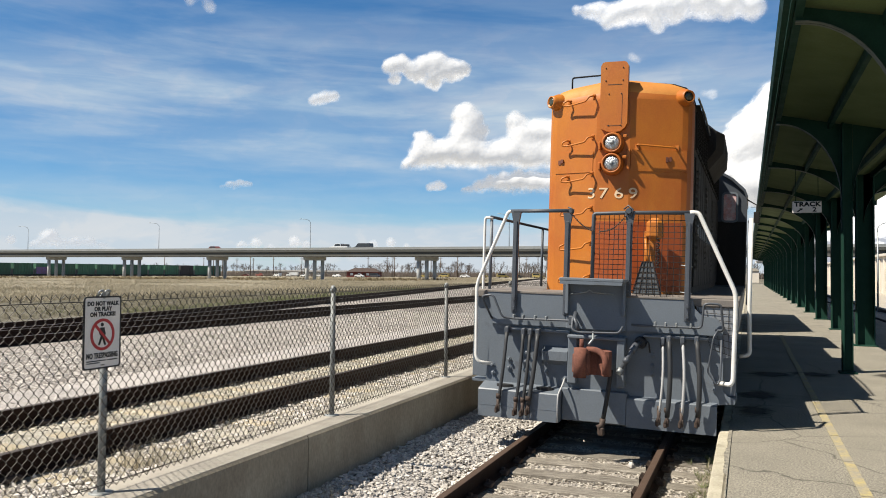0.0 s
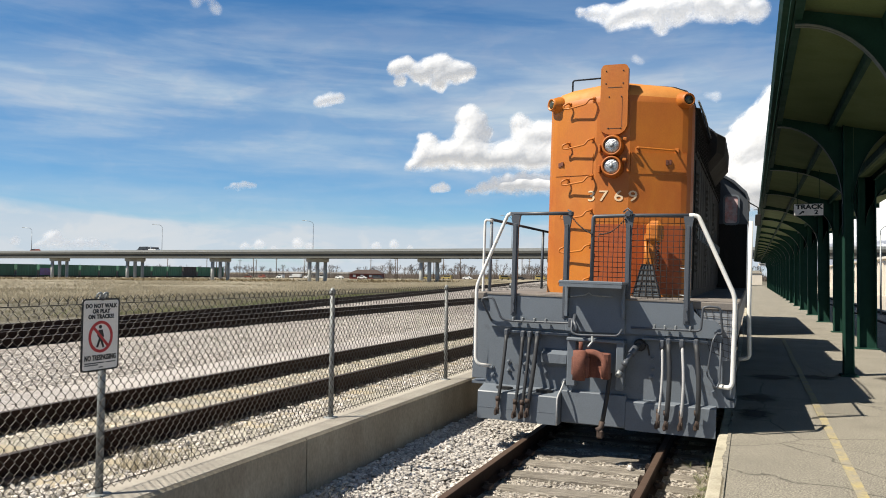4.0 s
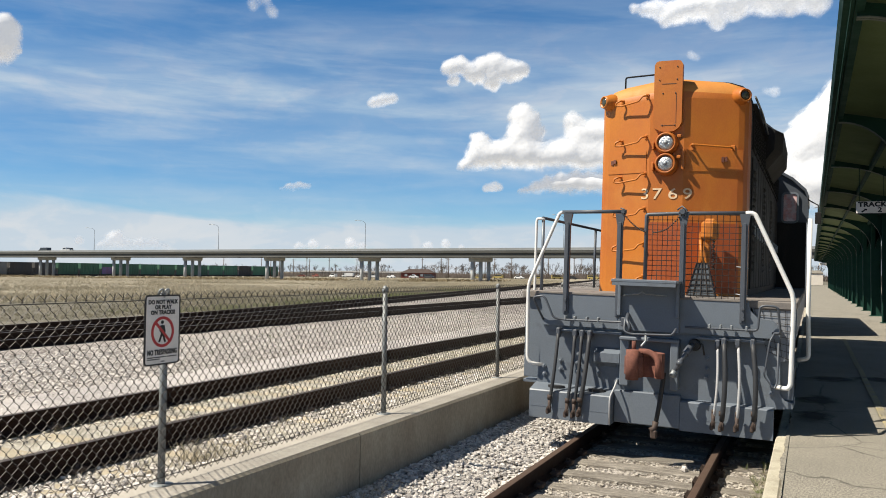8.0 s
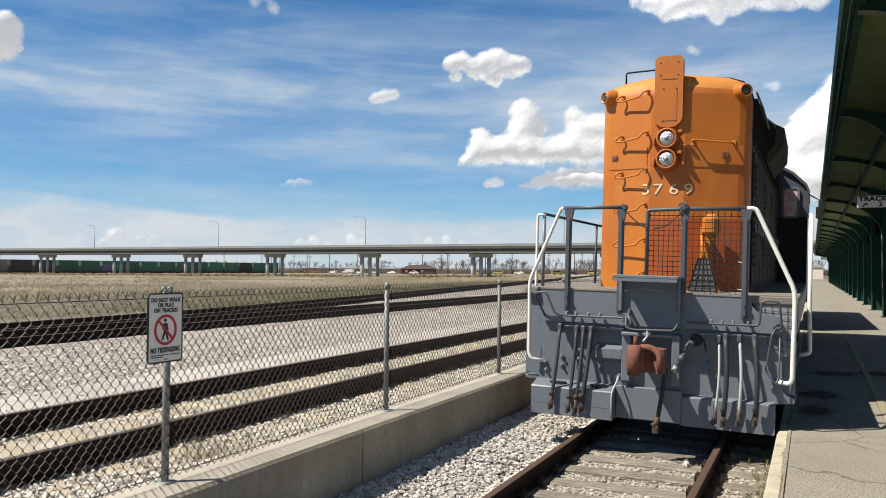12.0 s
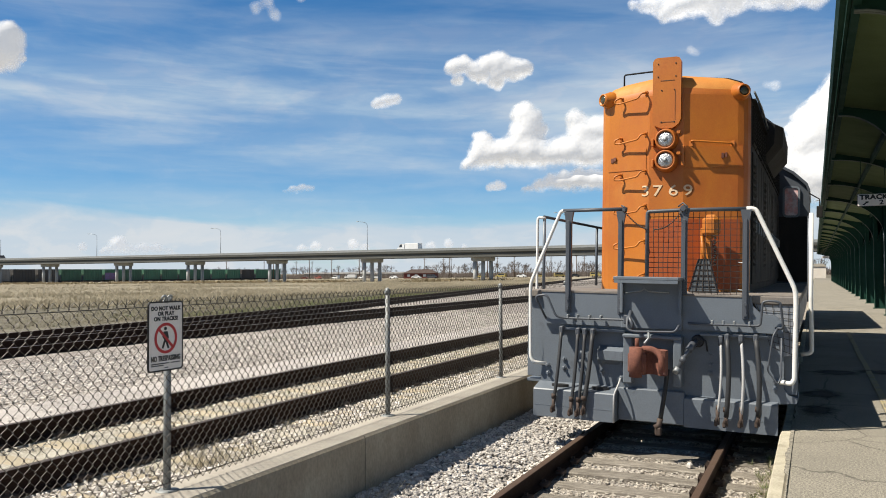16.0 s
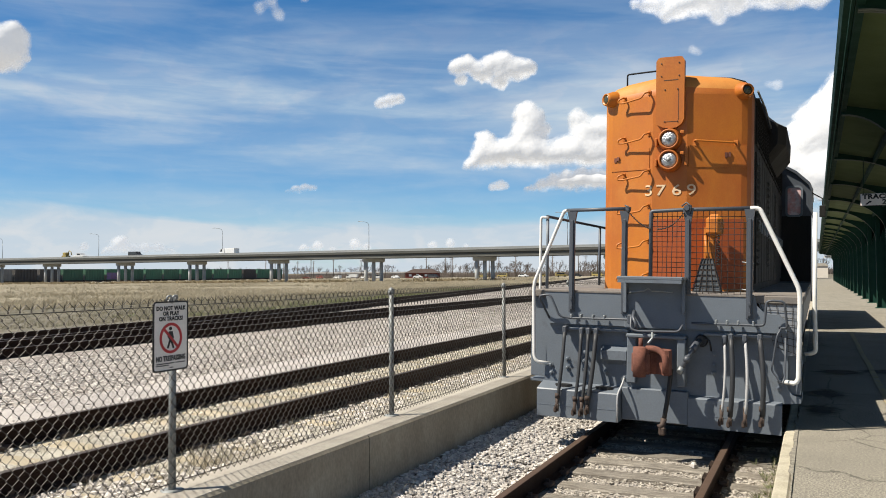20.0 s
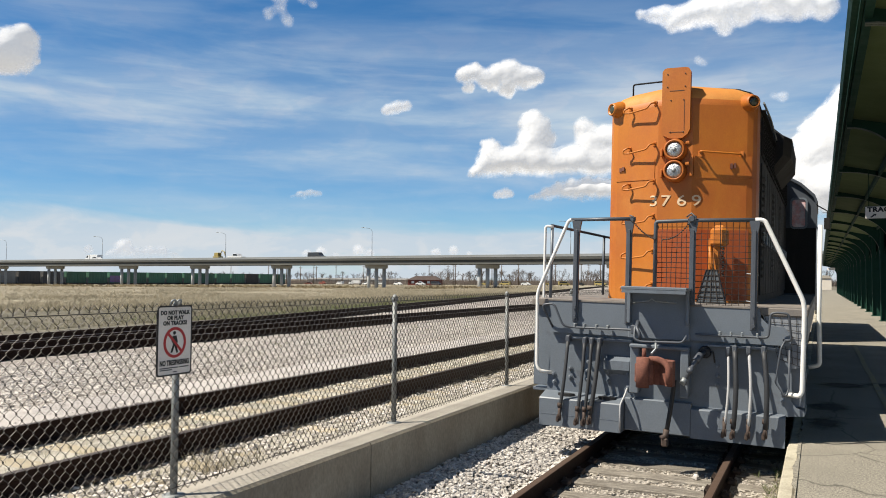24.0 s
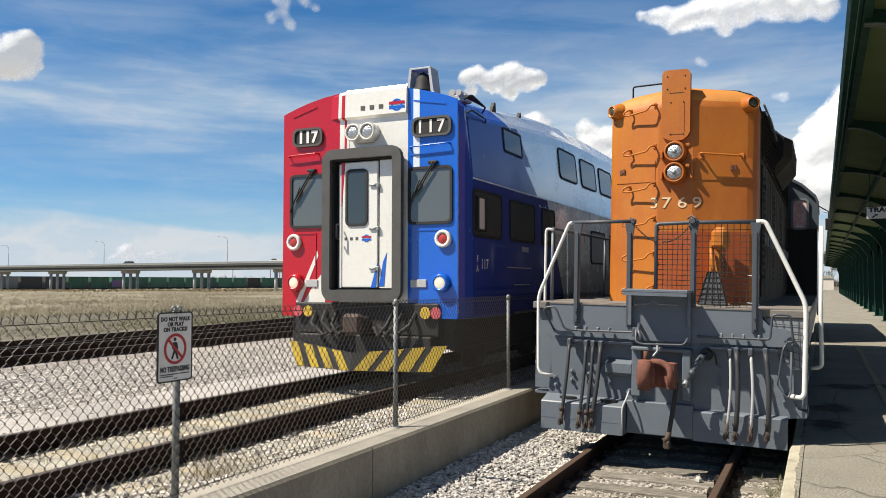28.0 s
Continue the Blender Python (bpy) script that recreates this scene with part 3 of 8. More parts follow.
def build_ties(root):
    """Weathered ties of the near track, each its own piece."""
    meshes = []
    for k in range(6):
        s = Shape()
        rings = []
        for i in range(7):
            x = -1.30 + 2.60 * i / 6
            w, h = 0.112 + random.uniform(-0.008, 0.008), random.uniform(-0.008, 0.006)
            rings.append([(x, -w, -0.16), (x, w, -0.16), (x, w, h - 0.012), (x, w - 0.015, h), (x, -w + 0.015, h), (x, -w, h - 0.012)])
        meshes.append(s.loft(rings).mesh("tie", M_TIE))
    y = 2.2 - 0.53 * 40
    k = 0
    while y < 26:
        part("tie", meshes[k % 6], M_TIE, root, m=pose(RAIL1 + random.uniform(-0.05, 0.05), y, -0.168, 0, 0, random.uniform(-1.5, 1.5)))
        y += 0.53 + random.uniform(-0.03, 0.03)
        k += 1


def build_main_ties(root):
    """Concrete ties sunk in the gravel of the main line."""
    me = Shape().box(-1.28, 1.28, -0.12, 0.12, -0.15, 0.0, 0.02).mesh("tie", M_CTIE)
    y = 1.5 - 0.6 * 30
    while y < 32:
        part("tie", me, M_CTIE, root, m=pose(RAIL2 + random.uniform(-0.04, 0.04), y, TOP2 - 0.192 + random.uniform(-0.004, 0.002), 0, 0, random.uniform(-1, 1)))
        y += 0.6


def stones(name, places, size, material, label, level=1):
    """Broken stones, joined: many small uneven lumps."""
    base = []
    chip = np.random.RandomState(31)
    for k in range(18):
        bm = bmesh.new()
        for p in chip.normal(size=(9 + 4 * level, 3)):
            bm.verts.new(p / np.linalg.norm(p) * chip.uniform(0.75, 1.2) * (chip.uniform(1.0, 1.25), 0.9, 0.62))
        cut = bmesh.ops.convex_hull(bm, input=bm.verts)
        bmesh.ops.delete(bm, geom=[q for q in cut["geom_interior"] if isinstance(q, bmesh.types.BMVert)], context="VERTS")
        bm.verts.index_update()
        base.append((np.array([p.co[:] for p in bm.verts]), np.array([[q.index for q in f.verts] for f in bm.faces])))
        bm.free()
    vs, fs, k = [], [], 0
    rng = np.random.RandomState(5)
    for x, y, z in places:
        p, f = base[rng.randint(18)]
        s = size * rng.uniform(0.55, 1.25)
        a = rng.uniform(0, 6.28)
        c, d = math.cos(a), math.sin(a)
        q = np.stack([p[:, 0] * c - p[:, 1] * d, p[:, 0] * d + p[:, 1] * c, p[:, 2]], 1) * s + (x, y, z)
        vs.append(q)
        fs.append(f + k)
        k += len(p)
    me = bpy.data.meshes.new(name)
    me.from_pydata(np.concatenate(vs).tolist(), [], np.concatenate(fs).tolist())
    me.materials.append(material)
    return tagged(new(name, me), label, "stones", kind="stuff")


TURNOUT = ((-60, -14.4), (-3, -15.15), (5, -15.5), (12, -15.95), (18.6, -16.45), (25, -17.5), (37, -19.7), (66, -25.0), (120, -35.0), (220, -53.5))


def turnout_x(y):
    """Centre of the second yard track, which leaves the first one."""
    for (ya, xa), (yb, xb) in zip(TURNOUT, TURNOUT[1:]):
        if y <= yb:
            return xa + (xb - xa) * (y - ya) / (yb - ya)
    return TURNOUT[-1][1]


def build_turnout():
    root = thing("track_yard_2", "dark rusty rails of a diverging yard track", "railway track", kind="structure")
    ys = list(np.linspace(-30, 40, 44)) + list(np.linspace(46, 215, 20))
    for sgn in (-1, 1):
        rings, tops = [], []
        for y in ys:
            x = sum(turnout_x(y + d) for d in (-3, -1.5, 0, 1.5, 3)) / 5 + sgn * 0.7535
            rings.append([(p, y, q) for p, q in rail_profile(x, TOP2)])
            tops.append([(x - 0.03, y, TOP2 - 0.004), (x + 0.03, y, TOP2 - 0.004), (x + 0.03, y, TOP2 + 0.0025), (x - 0.03, y, TOP2 + 0.0025)])
        r = part("rail", Shape().loft(rings), M_RUST, root)
        part("rail_head", Shape().loft(tops), M_RAILTOP, r)


build_ground()
bed("ballast_bed_near", WALL_F - 0.05, PLAT_X0 + 0.06, -0.205, -30, 60, "pale gravel around the museum track", M_NEARBED, 0.015, 0.16)
thing("ballast_shoulder", "pale gravel heaped along the foot of the wall", "ballast", kind="structure", material=M_NEARBED,
      shape=Shape().prism([(WALL_F - 0.02, -0.35), (WALL_F - 0.02, -0.04), (WALL_F + 0.25, -0.07), (WALL_F + 0.85, -0.21), (WALL_F + 0.85, -0.35)], "y", -30, 60))
bed("ballast_bed_main", -12.6, WALL_B + 0.06, 0.318, -30, 160, "pale pinkish gravel bed of the main line", M_BED, 0.03, 0.3)
bed("sandy_bed_main", -6.75, WALL_B + 0.05, 0.340, -30, 120, "sandy gravel between the main line rails", M_SAND, 0.02, 0.3)
bed("fine_gravel_strip", -8.7, -6.60, 0.346, -30, 120, "fine pale gravel beside the main line rail", M_FINE, 0.012, 0.3)
bed("ballast_bed_yard", -21.6, -12.4, 0.365, -30, 200, "pale gravel bed of the yard tracks", M_BED, 0.03, 0.5, lambda y: turnout_x(y) - 0.95)
track_near = build_track("track_near", RAIL1, TOP1, -30, 60, M_RUST, M_RUSTTOP, "rusty rails on weathered wooden ties in gravel", clips=0.53)
track_main = build_track("track_main", RAIL2, TOP2, -30, 400, M_RUST, M_DARKTOP, "dark rusty main line rails with worn heads", clips=0.6, tall=0.020)
build_track("track_yard_1", RAIL3, TOP2, -30, 400, M_RUST, M_RAILTOP, "dark rusty yard rails in pale gravel")
build_turnout()


def build_wall():
    root = thing("retaining_wall", "low grey-brown concrete retaining wall with stained face", "wall", kind="structure")
    y = -30.0
    while y < 70:
        s = Shape().prism([(WALL_F, -0.4), (WALL_F, WALL_TOP - 0.02), (WALL_F - 0.02, WALL_TOP), (WALL_B + 0.02, WALL_TOP), (WALL_B, WALL_TOP - 0.02), (WALL_B, -0.4)], "y", y, y + 5.985)
        part("wall_section", s, M_CONC, root)
        y += 6.0
    part("wall_cap", Shape().box(WALL_B + 0.02, WALL_F - 0.02, -30, 69.9, WALL_TOP - 0.03, WALL_TOP + 0.004, 0.003), M_CAP, root, "paler weathered wall top")


FENCE_X, FENCE_TOP = -3.75, 1.69
POSTS = [0.9 - 3.05 * k for k in range(9, 0, -1)] + [0.9, 3.95, 6.90, 10.02] + [10.02 + 3.05 * k for k in range(1, 16)]


def build_fence():
    root = thing("chain_link_fence", "galvanised chain-link fence on the concrete wall", "fence")
    me = Shape().tube([(0, 0, WALL_TOP), (0, 0, FENCE_TOP - 0.01)], 0.024, 12).spin(
        [(0.031, FENCE_TOP - 0.03), (0.032, FENCE_TOP - 0.01), (0.028, FENCE_TOP + 0.012), (0.014, FENCE_TOP + 0.028), (0.002, FENCE_TOP + 0.034)], 12).spin(
        [(0.075, WALL_TOP), (0.075, WALL_TOP + 0.008), (0.03, WALL_TOP + 0.012)], 12).mesh("post", M_POST)
    for y in POSTS:
        part("post", me, M_POST, root, m=pose(FENCE_X, y, 0))
    # woven wires, each a zigzag hooked into its neighbours
    s = Shape()
    w, h = 0.034, 0.078
    y0, y1, z0, z1 = -26.55, 52.0, WALL_TOP + 0.03, FENCE_TOP
    r = 0.0026
    steps = int(round((z1 - z0) / (h / 2)))
    tri = [(r, 0.0), (-r * 0.6, r), (-r * 0.6, -r)]
    for i in range(int((y1 - y0) / w)):
        c = y0 + (i + 0.5) * w
        pts = []
        for k in range(steps + 1):
            side_ = 1 if (k + i) % 2 else -1
            z = z0 + k * h / 2
            yy = c + side_ * (w * 0.5 + 0.0012)
            x = FENCE_X + 0.028 + 0.0025 * side_
            knee = 0.0035
            if 0 < k < steps and 1.5 < c < 22:
                pts += [(x, yy, z - knee), (x, yy, z + knee)]
            else:
                pts.append((x, yy, z))
        k0 = len(s.v)
        for x, yy, z in pts:
            s.v += [(x + a, yy + b, z) for a, b in tri]
        for k in range(len(pts) - 1):
            q = k0 + 3 * k
            s.f += [(q, q + 1, q + 4, q + 3), (q + 1, q + 2, q + 5, q + 4), (q + 2, q, q + 3, q + 5)]
            s.s += [False] * 3
    # twisted ends above the top
    y = y0
    while y < y1:
        for dy in (0, 0.012):
            s.add([(FENCE_X + 0.028, y - 0.003, z1 - 0.01), (FENCE_X + 0.028, y + 0.003, z1 - 0.01), (FENCE_X + 0.033, y + dy, z1 + 0.03)], [(0, 1, 2)])
        y += 2 * w
    tagged(part("wire_mesh", s, M_WIRE, root, "dull brown-grey woven wire"), kind="stuff")
    part("tension_wire", Shape().tube([(FENCE_X + 0.03, y0, z1 - 0.03), (FENCE_X + 0.03, y1, z1 - 0.03)], 0.003, 5), M_WIRE, root)
    part("bottom_wire", Shape().tube([(FENCE_X + 0.03, y0, z0 + 0.03), (FENCE_X + 0.03, y1, z0 + 0.03)], 0.003, 5), M_WIRE, root)


build_wall()
build_fence()


def crack_asphalt():
    """Dark hairline cracks over the platform's asphalt."""
    nt = M_ASPH.node_tree
    n, link = nt.nodes.new, nt.links.new
    co = n("ShaderNodeTexCoord")
    warp = n("ShaderNodeTexNoise")
    warp.inputs["Scale"].default_value, warp.inputs["Detail"].default_value = 1.6, 6
    link(co.outputs["Object"], warp.inputs["Vector"])
    add = n("ShaderNodeMixRGB")
    add.blend_type, add.inputs[0].default_value = "ADD", 0.4
    link(co.outputs["Object"], add.inputs[1])
    link(warp.outputs["Color"], add.inputs[2])
    vor = n("ShaderNodeTexVoronoi")
    vor.feature = "DISTANCE_TO_EDGE"
    vor.inputs["Scale"].default_value = 0.55
    link(add.outputs[0], vor.inputs["Vector"])
    r = n("ShaderNodeMapRange")
    r.inputs[1].default_value, r.inputs[2].default_value, r.inputs[3].default_value, r.inputs[4].default_value = 0.0015, 0.0075, 0.45, 1.0
    link(vor.outputs["Distance"], r.inputs[0])
    b = nt.nodes["Principled BSDF"]
    src = b.inputs["Base Color"].links[0].from_socket
    mul = n("ShaderNodeMixRGB")
    mul.blend_type, mul.inputs[0].default_value = "MULTIPLY", 1.0
    link(src, mul.inputs[1])
    link(r.outputs[0], mul.inputs[2])
    grit = n("ShaderNodeTexNoise")
    grit.inputs["Scale"].default_value, grit.inputs["Detail"].default_value = 55, 3
    link(co.outputs["Object"], grit.inputs["Vector"])
    g = n("ShaderNodeMapRange")
    g.inputs[1].default_value, g.inputs[2].default_value, g.inputs[3].default_value, g.inputs[4].default_value = 0.38, 0.62, 0.62, 1.30
    link(grit.outputs[0], g.inputs[0])
    mul2 = n("ShaderNodeMixRGB")
    mul2.blend_type, mul2.inputs[0].default_value = "MULTIPLY", 1.0
    link(mul.outputs[0], mul2.inputs[1])
    link(g.outputs[0], mul2.inputs[2])
    link(mul2.outputs[0], b.inputs["Base Color"])


crack_asphalt()


def oil_material():
    """Oil soaked into asphalt: darkest in the middle, blotchy, and fading out at its edge."""
    mt = surface("oil_stain", (0.028, 0.025, 0.021), 0.7, 0, (0.045, 0.040, 0.033), 4, 0.8, 90, 0.3, 0.4, 0.004)
    nt = mt.node_tree
    n, link = nt.nodes.new, nt.links.new
    reach = n("ShaderNodeAttribute")
    reach.attribute_name = "reach"
    far = n("ShaderNodeVectorMath")
    far.operation = "LENGTH"
    link(reach.outputs["Vector"], far.inputs[0])
    geo = n("ShaderNodeNewGeometry")
    nz = n("ShaderNodeTexNoise")
    nz.inputs["Scale"].default_value, nz.inputs["Detail"].default_value, nz.inputs["Roughness"].default_value = 4.5, 7, 0.65
    link(geo.outputs["Position"], nz.inputs["Vector"])
    k = n("ShaderNodeMath")
    k.operation = "MULTIPLY_ADD"
    k.inputs[1].default_value = -0.75
    link(far.outputs["Value"], k.inputs[0])
    link(nz.outputs[0], k.inputs[2])
    r = n("ShaderNodeMapRange")
    for i, q in enumerate((-0.12, 0.30, 0.0, 0.85)):
        r.inputs[i + 1].default_value = q
    link(k.outputs[0], r.inputs[0])
    link(r.outputs[0], nt.nodes["Principled BSDF"].inputs["Alpha"])
    return mt


M_OIL = oil_material()


def build_platform():
    root = thing("platform", "cracked worn asphalt station platform", "platform", kind="structure")
    s = Shape()
    part("platform_slab", s.box(PLAT_X0 + 0.112, PLAT_X1, -30, 200, -0.3, PLAT_Z), M_ASPH, root)
    y = -30.0
    while y < 90:
        part("kerb", Shape().box(PLAT_X0 + random.uniform(-0.008, 0.008), PLAT_X0 + 0.110, y, y + 2.985, -0.3, PLAT_Z + random.uniform(-0.006, 0.008), 0.015), M_KERB, root)
        y += 3.0
    # the asphalt laps over the kerb with a ragged edge
    y = 4.0
    while y < 16:
        ys = [y + 0.04 * k for k in range(51)]
        lip = [(PLAT_X0 + 0.098 + 0.035 * noise.fractal(Vector((v * 2.2, 3.7, 0)), 0.8, 2.0, 4), v) for v in ys]
        part("asphalt_edge", Shape().prism(lip[::-1] + [(PLAT_X0 + 0.125, ys[0]), (PLAT_X0 + 0.125, ys[-1])], "z", PLAT_Z - 0.006, PLAT_Z + 0.010), M_ASPH, root)
        y = ys[-1]
    # oil dripped and trodden in beside the locomotive
    for x, y, rx, ry in ((0.06, 10.6, 0.30, 0.65), (0.12, 12.0, 0.36, 0.60), (0.35, 14.6, 0.55, 0.55), (1.00, 14.9, 0.45, 0.45), (2.30, 15.2, 0.50, 0.40)):
        ring = [(rx * math.cos(a * 0.2618), ry * math.sin(a * 0.2618)) for a in range(24)]
        stain = Shape().add([(u, v, 0) for u, v in ring], [tuple(range(24))])
        ob = part("oil_stain", stain, M_OIL, root, "dark oil stain", m=pose(x, y, PLAT_Z + 0.004))
        ob.data.attributes.new("reach", "FLOAT_VECTOR", "POINT").data.foreach_set("vector", [c for u, v in ring for c in (u / rx, v / ry, 0.0)])
    # worn yellow line in broken strips
    y = 3.0
    while y < 24:
        n = random.uniform(0.5, 1.6)
        x = LINE_X + random.uniform(-0.008, 0.008)
        part("yellow_line", Shape().box(x - 0.042, x + 0.042, y, y + n, PLAT_Z - 0.01, PLAT_Z + 0.007), M_YELLOW, root)
        y += n + random.uniform(0.0, 0.06)
    return root


LINE_X = 0.83
build_platform()


# ---- platform canopy ----
EAVE_X, EAVE_Z = 0.47, 4.74


def canopy_bracket(col_x, y, side=1, low=3.35):
    """One curved plate bracket from the eave to a column, with a flange along its curve."""
    x0, x1 = EAVE_X, col_x
    zt0, zt1 = EAVE_Z - 0.03, EAVE_Z - 0.03 - 0.22 * (col_x - EAVE_X)
    curve = []
    for i in range(15):
        a = radians(90 * i / 14)
        curve.append((x0 + (x1 - x0) * math.sin(a), low + (4.53 - low) * math.cos(a)))
    poly = [(x0, zt0), *curve, (x1, zt1)]
    if side < 0:
        poly = [(2 * col_x + 0.18 - a, b) for a, b in poly]
        curve = [(2 * col_x + 0.18 - a, b) for a, b in curve]
    web = Shape().prism(poly, "y", y - 0.008, y + 0.008)
    fl = Shape()
    for (ax, az), (bx, bz) in zip(curve, curve[1:]):
        fl.add([(ax, y - 0.06, az), (ax, y + 0.06, az), (bx, y + 0.06, bz), (bx, y - 0.06, bz),
                (ax, y - 0.06, az + 0.012), (ax, y + 0.06, az + 0.012), (bx, y + 0.06, bz + 0.012), (bx, y - 0.06, bz + 0.012)],
               [(0, 1, 2, 3), (4, 7, 6, 5), (0, 4, 5, 1), (1, 5, 6, 2), (2, 6, 7, 3), (3, 7, 4, 0)])
    return web, fl


def build_canopy():
    root = thing("platform_canopy", "long dark green riveted steel platform canopy", "canopy", kind="structure")
    bents = [3.05 + 6.17 * k for k in range(24)]
    rivet = Shape().spin([(0.013, 0), (0.011, 0.006), (0.004, 0.010)], 6, pose(0, 0, 0, 90, 0, 0)).mesh("rivet", M_GREEN)
    for y in bents:
        wide = y > 18
        cx, cw = (2.40, 0.40) if wide else (1.50, 0.175)
        top = EAVE_Z - 0.22 * (cx - EAVE_X) - 0.02
        col = Shape()
        if wide:
            col.box(cx + 0.02, cx + cw - 0.02, y - 0.008, y + 0.008, PLAT_Z, top)
            for xx in (cx, cx + cw - 0.035):
                col.box(xx, xx + 0.035, y - 0.14, y + 0.14, PLAT_Z, top, 0.006)
            col.box(cx - 0.06, cx + cw + 0.06, y - 0.2, y + 0.2, PLAT_Z - 0.01, PLAT_Z + 0.03, 0.008)
        else:
            col.box(cx, cx + 0.03, y - 0.13, y + 0.13, PLAT_Z, top, 0.005)
            col.box(cx + 0.01, cx + cw, y - 0.012, y + 0.012, PLAT_Z, top, 0.003)
            col.box(cx + cw - 0.03, cx + cw, y - 0.02, y + 0.10, PLAT_Z, top, 0.004)
            col.box(cx - 0.05, cx + cw + 0.05, y - 0.17, y + 0.17, PLAT_Z - 0.01, PLAT_Z + 0.03, 0.008)
        ob = part("column", col, M_GREEN, root)
        if y < 40:
            z = PLAT_Z + 0.15
            while z < 3.3:
                part("rivet", rivet, M_GREEN, ob, m=pose(cx + cw - 0.025, y - (0.14 if wide else 0.02), z))
                z += 0.155
        web, fl = canopy_bracket(cx, y, 1, 3.15)
        b = part("bracket", web, M_GREEN, root)
        part("bracket_flange", fl, M_GREENEDGE, b)
        web, fl = canopy_bracket(cx, y, -1, 3.15)
        b = part("bracket", web, M_GREEN, root)
        part("bracket_flange", fl, M_GREENEDGE, b)
    # roof: two wings falling to a valley over the columns
    y0, y1 = 3.0, 146
    for k, (xa, za, xb, zb) in enumerate(((EAVE_X - 0.02, EAVE_Z, 2.5, EAVE_Z - 0.45), (2.5, EAVE_Z - 0.45, 4.55, EAVE_Z))):
        part("roof_wing", Shape().prism([(xa, za), (xb, zb), (xb, zb + 0.05), (xa, za + 0.05)], "y", y0, y1), M_ROOFDECK, root, "green-painted roof boards")
    for x in (1.32, 2.3, 2.75, 3.6):
        z = EAVE_Z - 0.45 * (x - EAVE_X) / 2.03 if x < 2.5 else EAVE_Z - 0.45 + 0.45 * (x - 2.5) / 2.05
        part("purlin", Shape().box(x - 0.03, x + 0.03, y0, y1, z - 0.14, z - 0.002), M_GREEN, root)
    part("fascia", Shape().box(EAVE_X - 0.06, EAVE_X - 0.022, y0, y1, EAVE_Z - 0.12, EAVE_Z + 0.07, 0.004), M_GREEN, root)
    part("gutter", Shape().prism([(EAVE_X - 0.16, EAVE_Z - 0.02), (EAVE_X - 0.13, EAVE_Z - 0.10), (EAVE_X - 0.065, EAVE_Z - 0.11), (EAVE_X - 0.065, EAVE_Z - 0.10),
                                  (EAVE_X - 0.12, EAVE_Z - 0.09), (EAVE_X - 0.15, EAVE_Z - 0.02)], "y", y0, y1), M_GREEN, root)
    part("eave_angle", Shape().box(EAVE_X - 0.018, EAVE_X + 0.07, y0, y1, EAVE_Z - 0.15, EAVE_Z - 0.135), M_GREEN, root)
    part("lip_angle", Shape().box(EAVE_X + 0.055, EAVE_X + 0.07, y0, y1, EAVE_Z - 0.135, EAVE_Z - 0.03), M_GREENEDGE, root)
    return root


build_canopy()
M_SIGNWHITE = surface("sign_white_paint", (0.86, 0.81, 0.76), 0.5, 0, (0.76, 0.71, 0.66), 6, 0.5, 60, 0.05, 0.0)
M_SIGNBLACK = surface("sign_black_paint", (0.015, 0.015, 0.016), 0.5, 0, (0.025, 0.025, 0.025), 6, 0.5, 60, 0.05, 0.0)
M_SIGNRED = surface("sign_red_paint", (0.50, 0.035, 0.04), 0.5, 0, (0.42, 0.03, 0.03), 6, 0.5, 60, 0.05, 0.0)


def build_track_sign():
    root = thing("track_sign", "white hanging platform sign with black letters and an arrow", "sign", m=pose(1.33, 21.4, 3.53))
    part("board", Shape().box(-0.325, 0.325, 0, 0.03, -0.14, 0.14, 0.006), M_SIGNWHITE, root)
    part("border", Shape().box(-0.335, 0.335, 0.006, 0.034, -0.15, 0.15, 0.006), M_SIGNBLACK, root)
    lettering("word", "TRACK", 0.15, M_SIGNBLACK, root, pose(0.01, -0.003, 0.065, 90, 0, 0), heavy=0.008, wide=1.15)
    lettering("number", "2", 0.15, M_SIGNBLACK, root, pose(0.17, -0.003, -0.065, 90, 0, 0), heavy=0.005, wide=1.2)
    part("arrow", Shape().prism([(-0.23, -0.11), (-0.15, -0.045), (-0.17, -0.03), (-0.09, -0.035), (-0.11, -0.085), (-0.125, -0.065), (-0.19, -0.12)], "y", -0.004, 0), M_SIGNBLACK, root)
    for x in (-0.25, 0.25):
        part("hanger", Shape().tube([(x, 0.015, 0.14), (x, 0.015, 1.0)], 0.008, 6), M_GREEN, root)


build_track_sign()


def build_far_sign():
    root = thing("hanging_sign", "small white hanging sign far along the platform", "sign", m=pose(1.25, 110, 3.54))
    part("board", Shape().box(-0.42, 0.42, 0, 0.03, -0.16, 0.16, 0.006), M_SIGNWHITE, root)
    part("lettering_bar", Shape().box(-0.30, 0.28, -0.004, 0, -0.03, 0.03), M_SIGNBLACK, root)
    for x in (-0.3, 0.3):
        part("hanger", Shape().tube([(x, 0.015, 0.15), (x, 0.015, 0.98)], 0.010, 6), M_GREEN, root)


build_far_sign()


# ---- overpass ----
def bridge_point(x):
    """A place on the overpass's line."""
    return Vector((x, 276 - (x + 324) * 0.0976, 0))


FAR = 0.72
EYE_Z = 1.857


def brought(p):
    """The overpass was laid out larger; this brings it to its true size and distance."""
    return Vector((p.x * FAR, p.y * FAR, EYE_Z + (p.z - EYE_Z) * FAR))


M_FAR = Matrix.Translation((0, 0, EYE_Z * (1 - FAR))) @ Matrix.Diagonal((FAR, FAR, FAR, 1))
BRIDGE_TURN = -math.degrees(math.atan(0.0976))


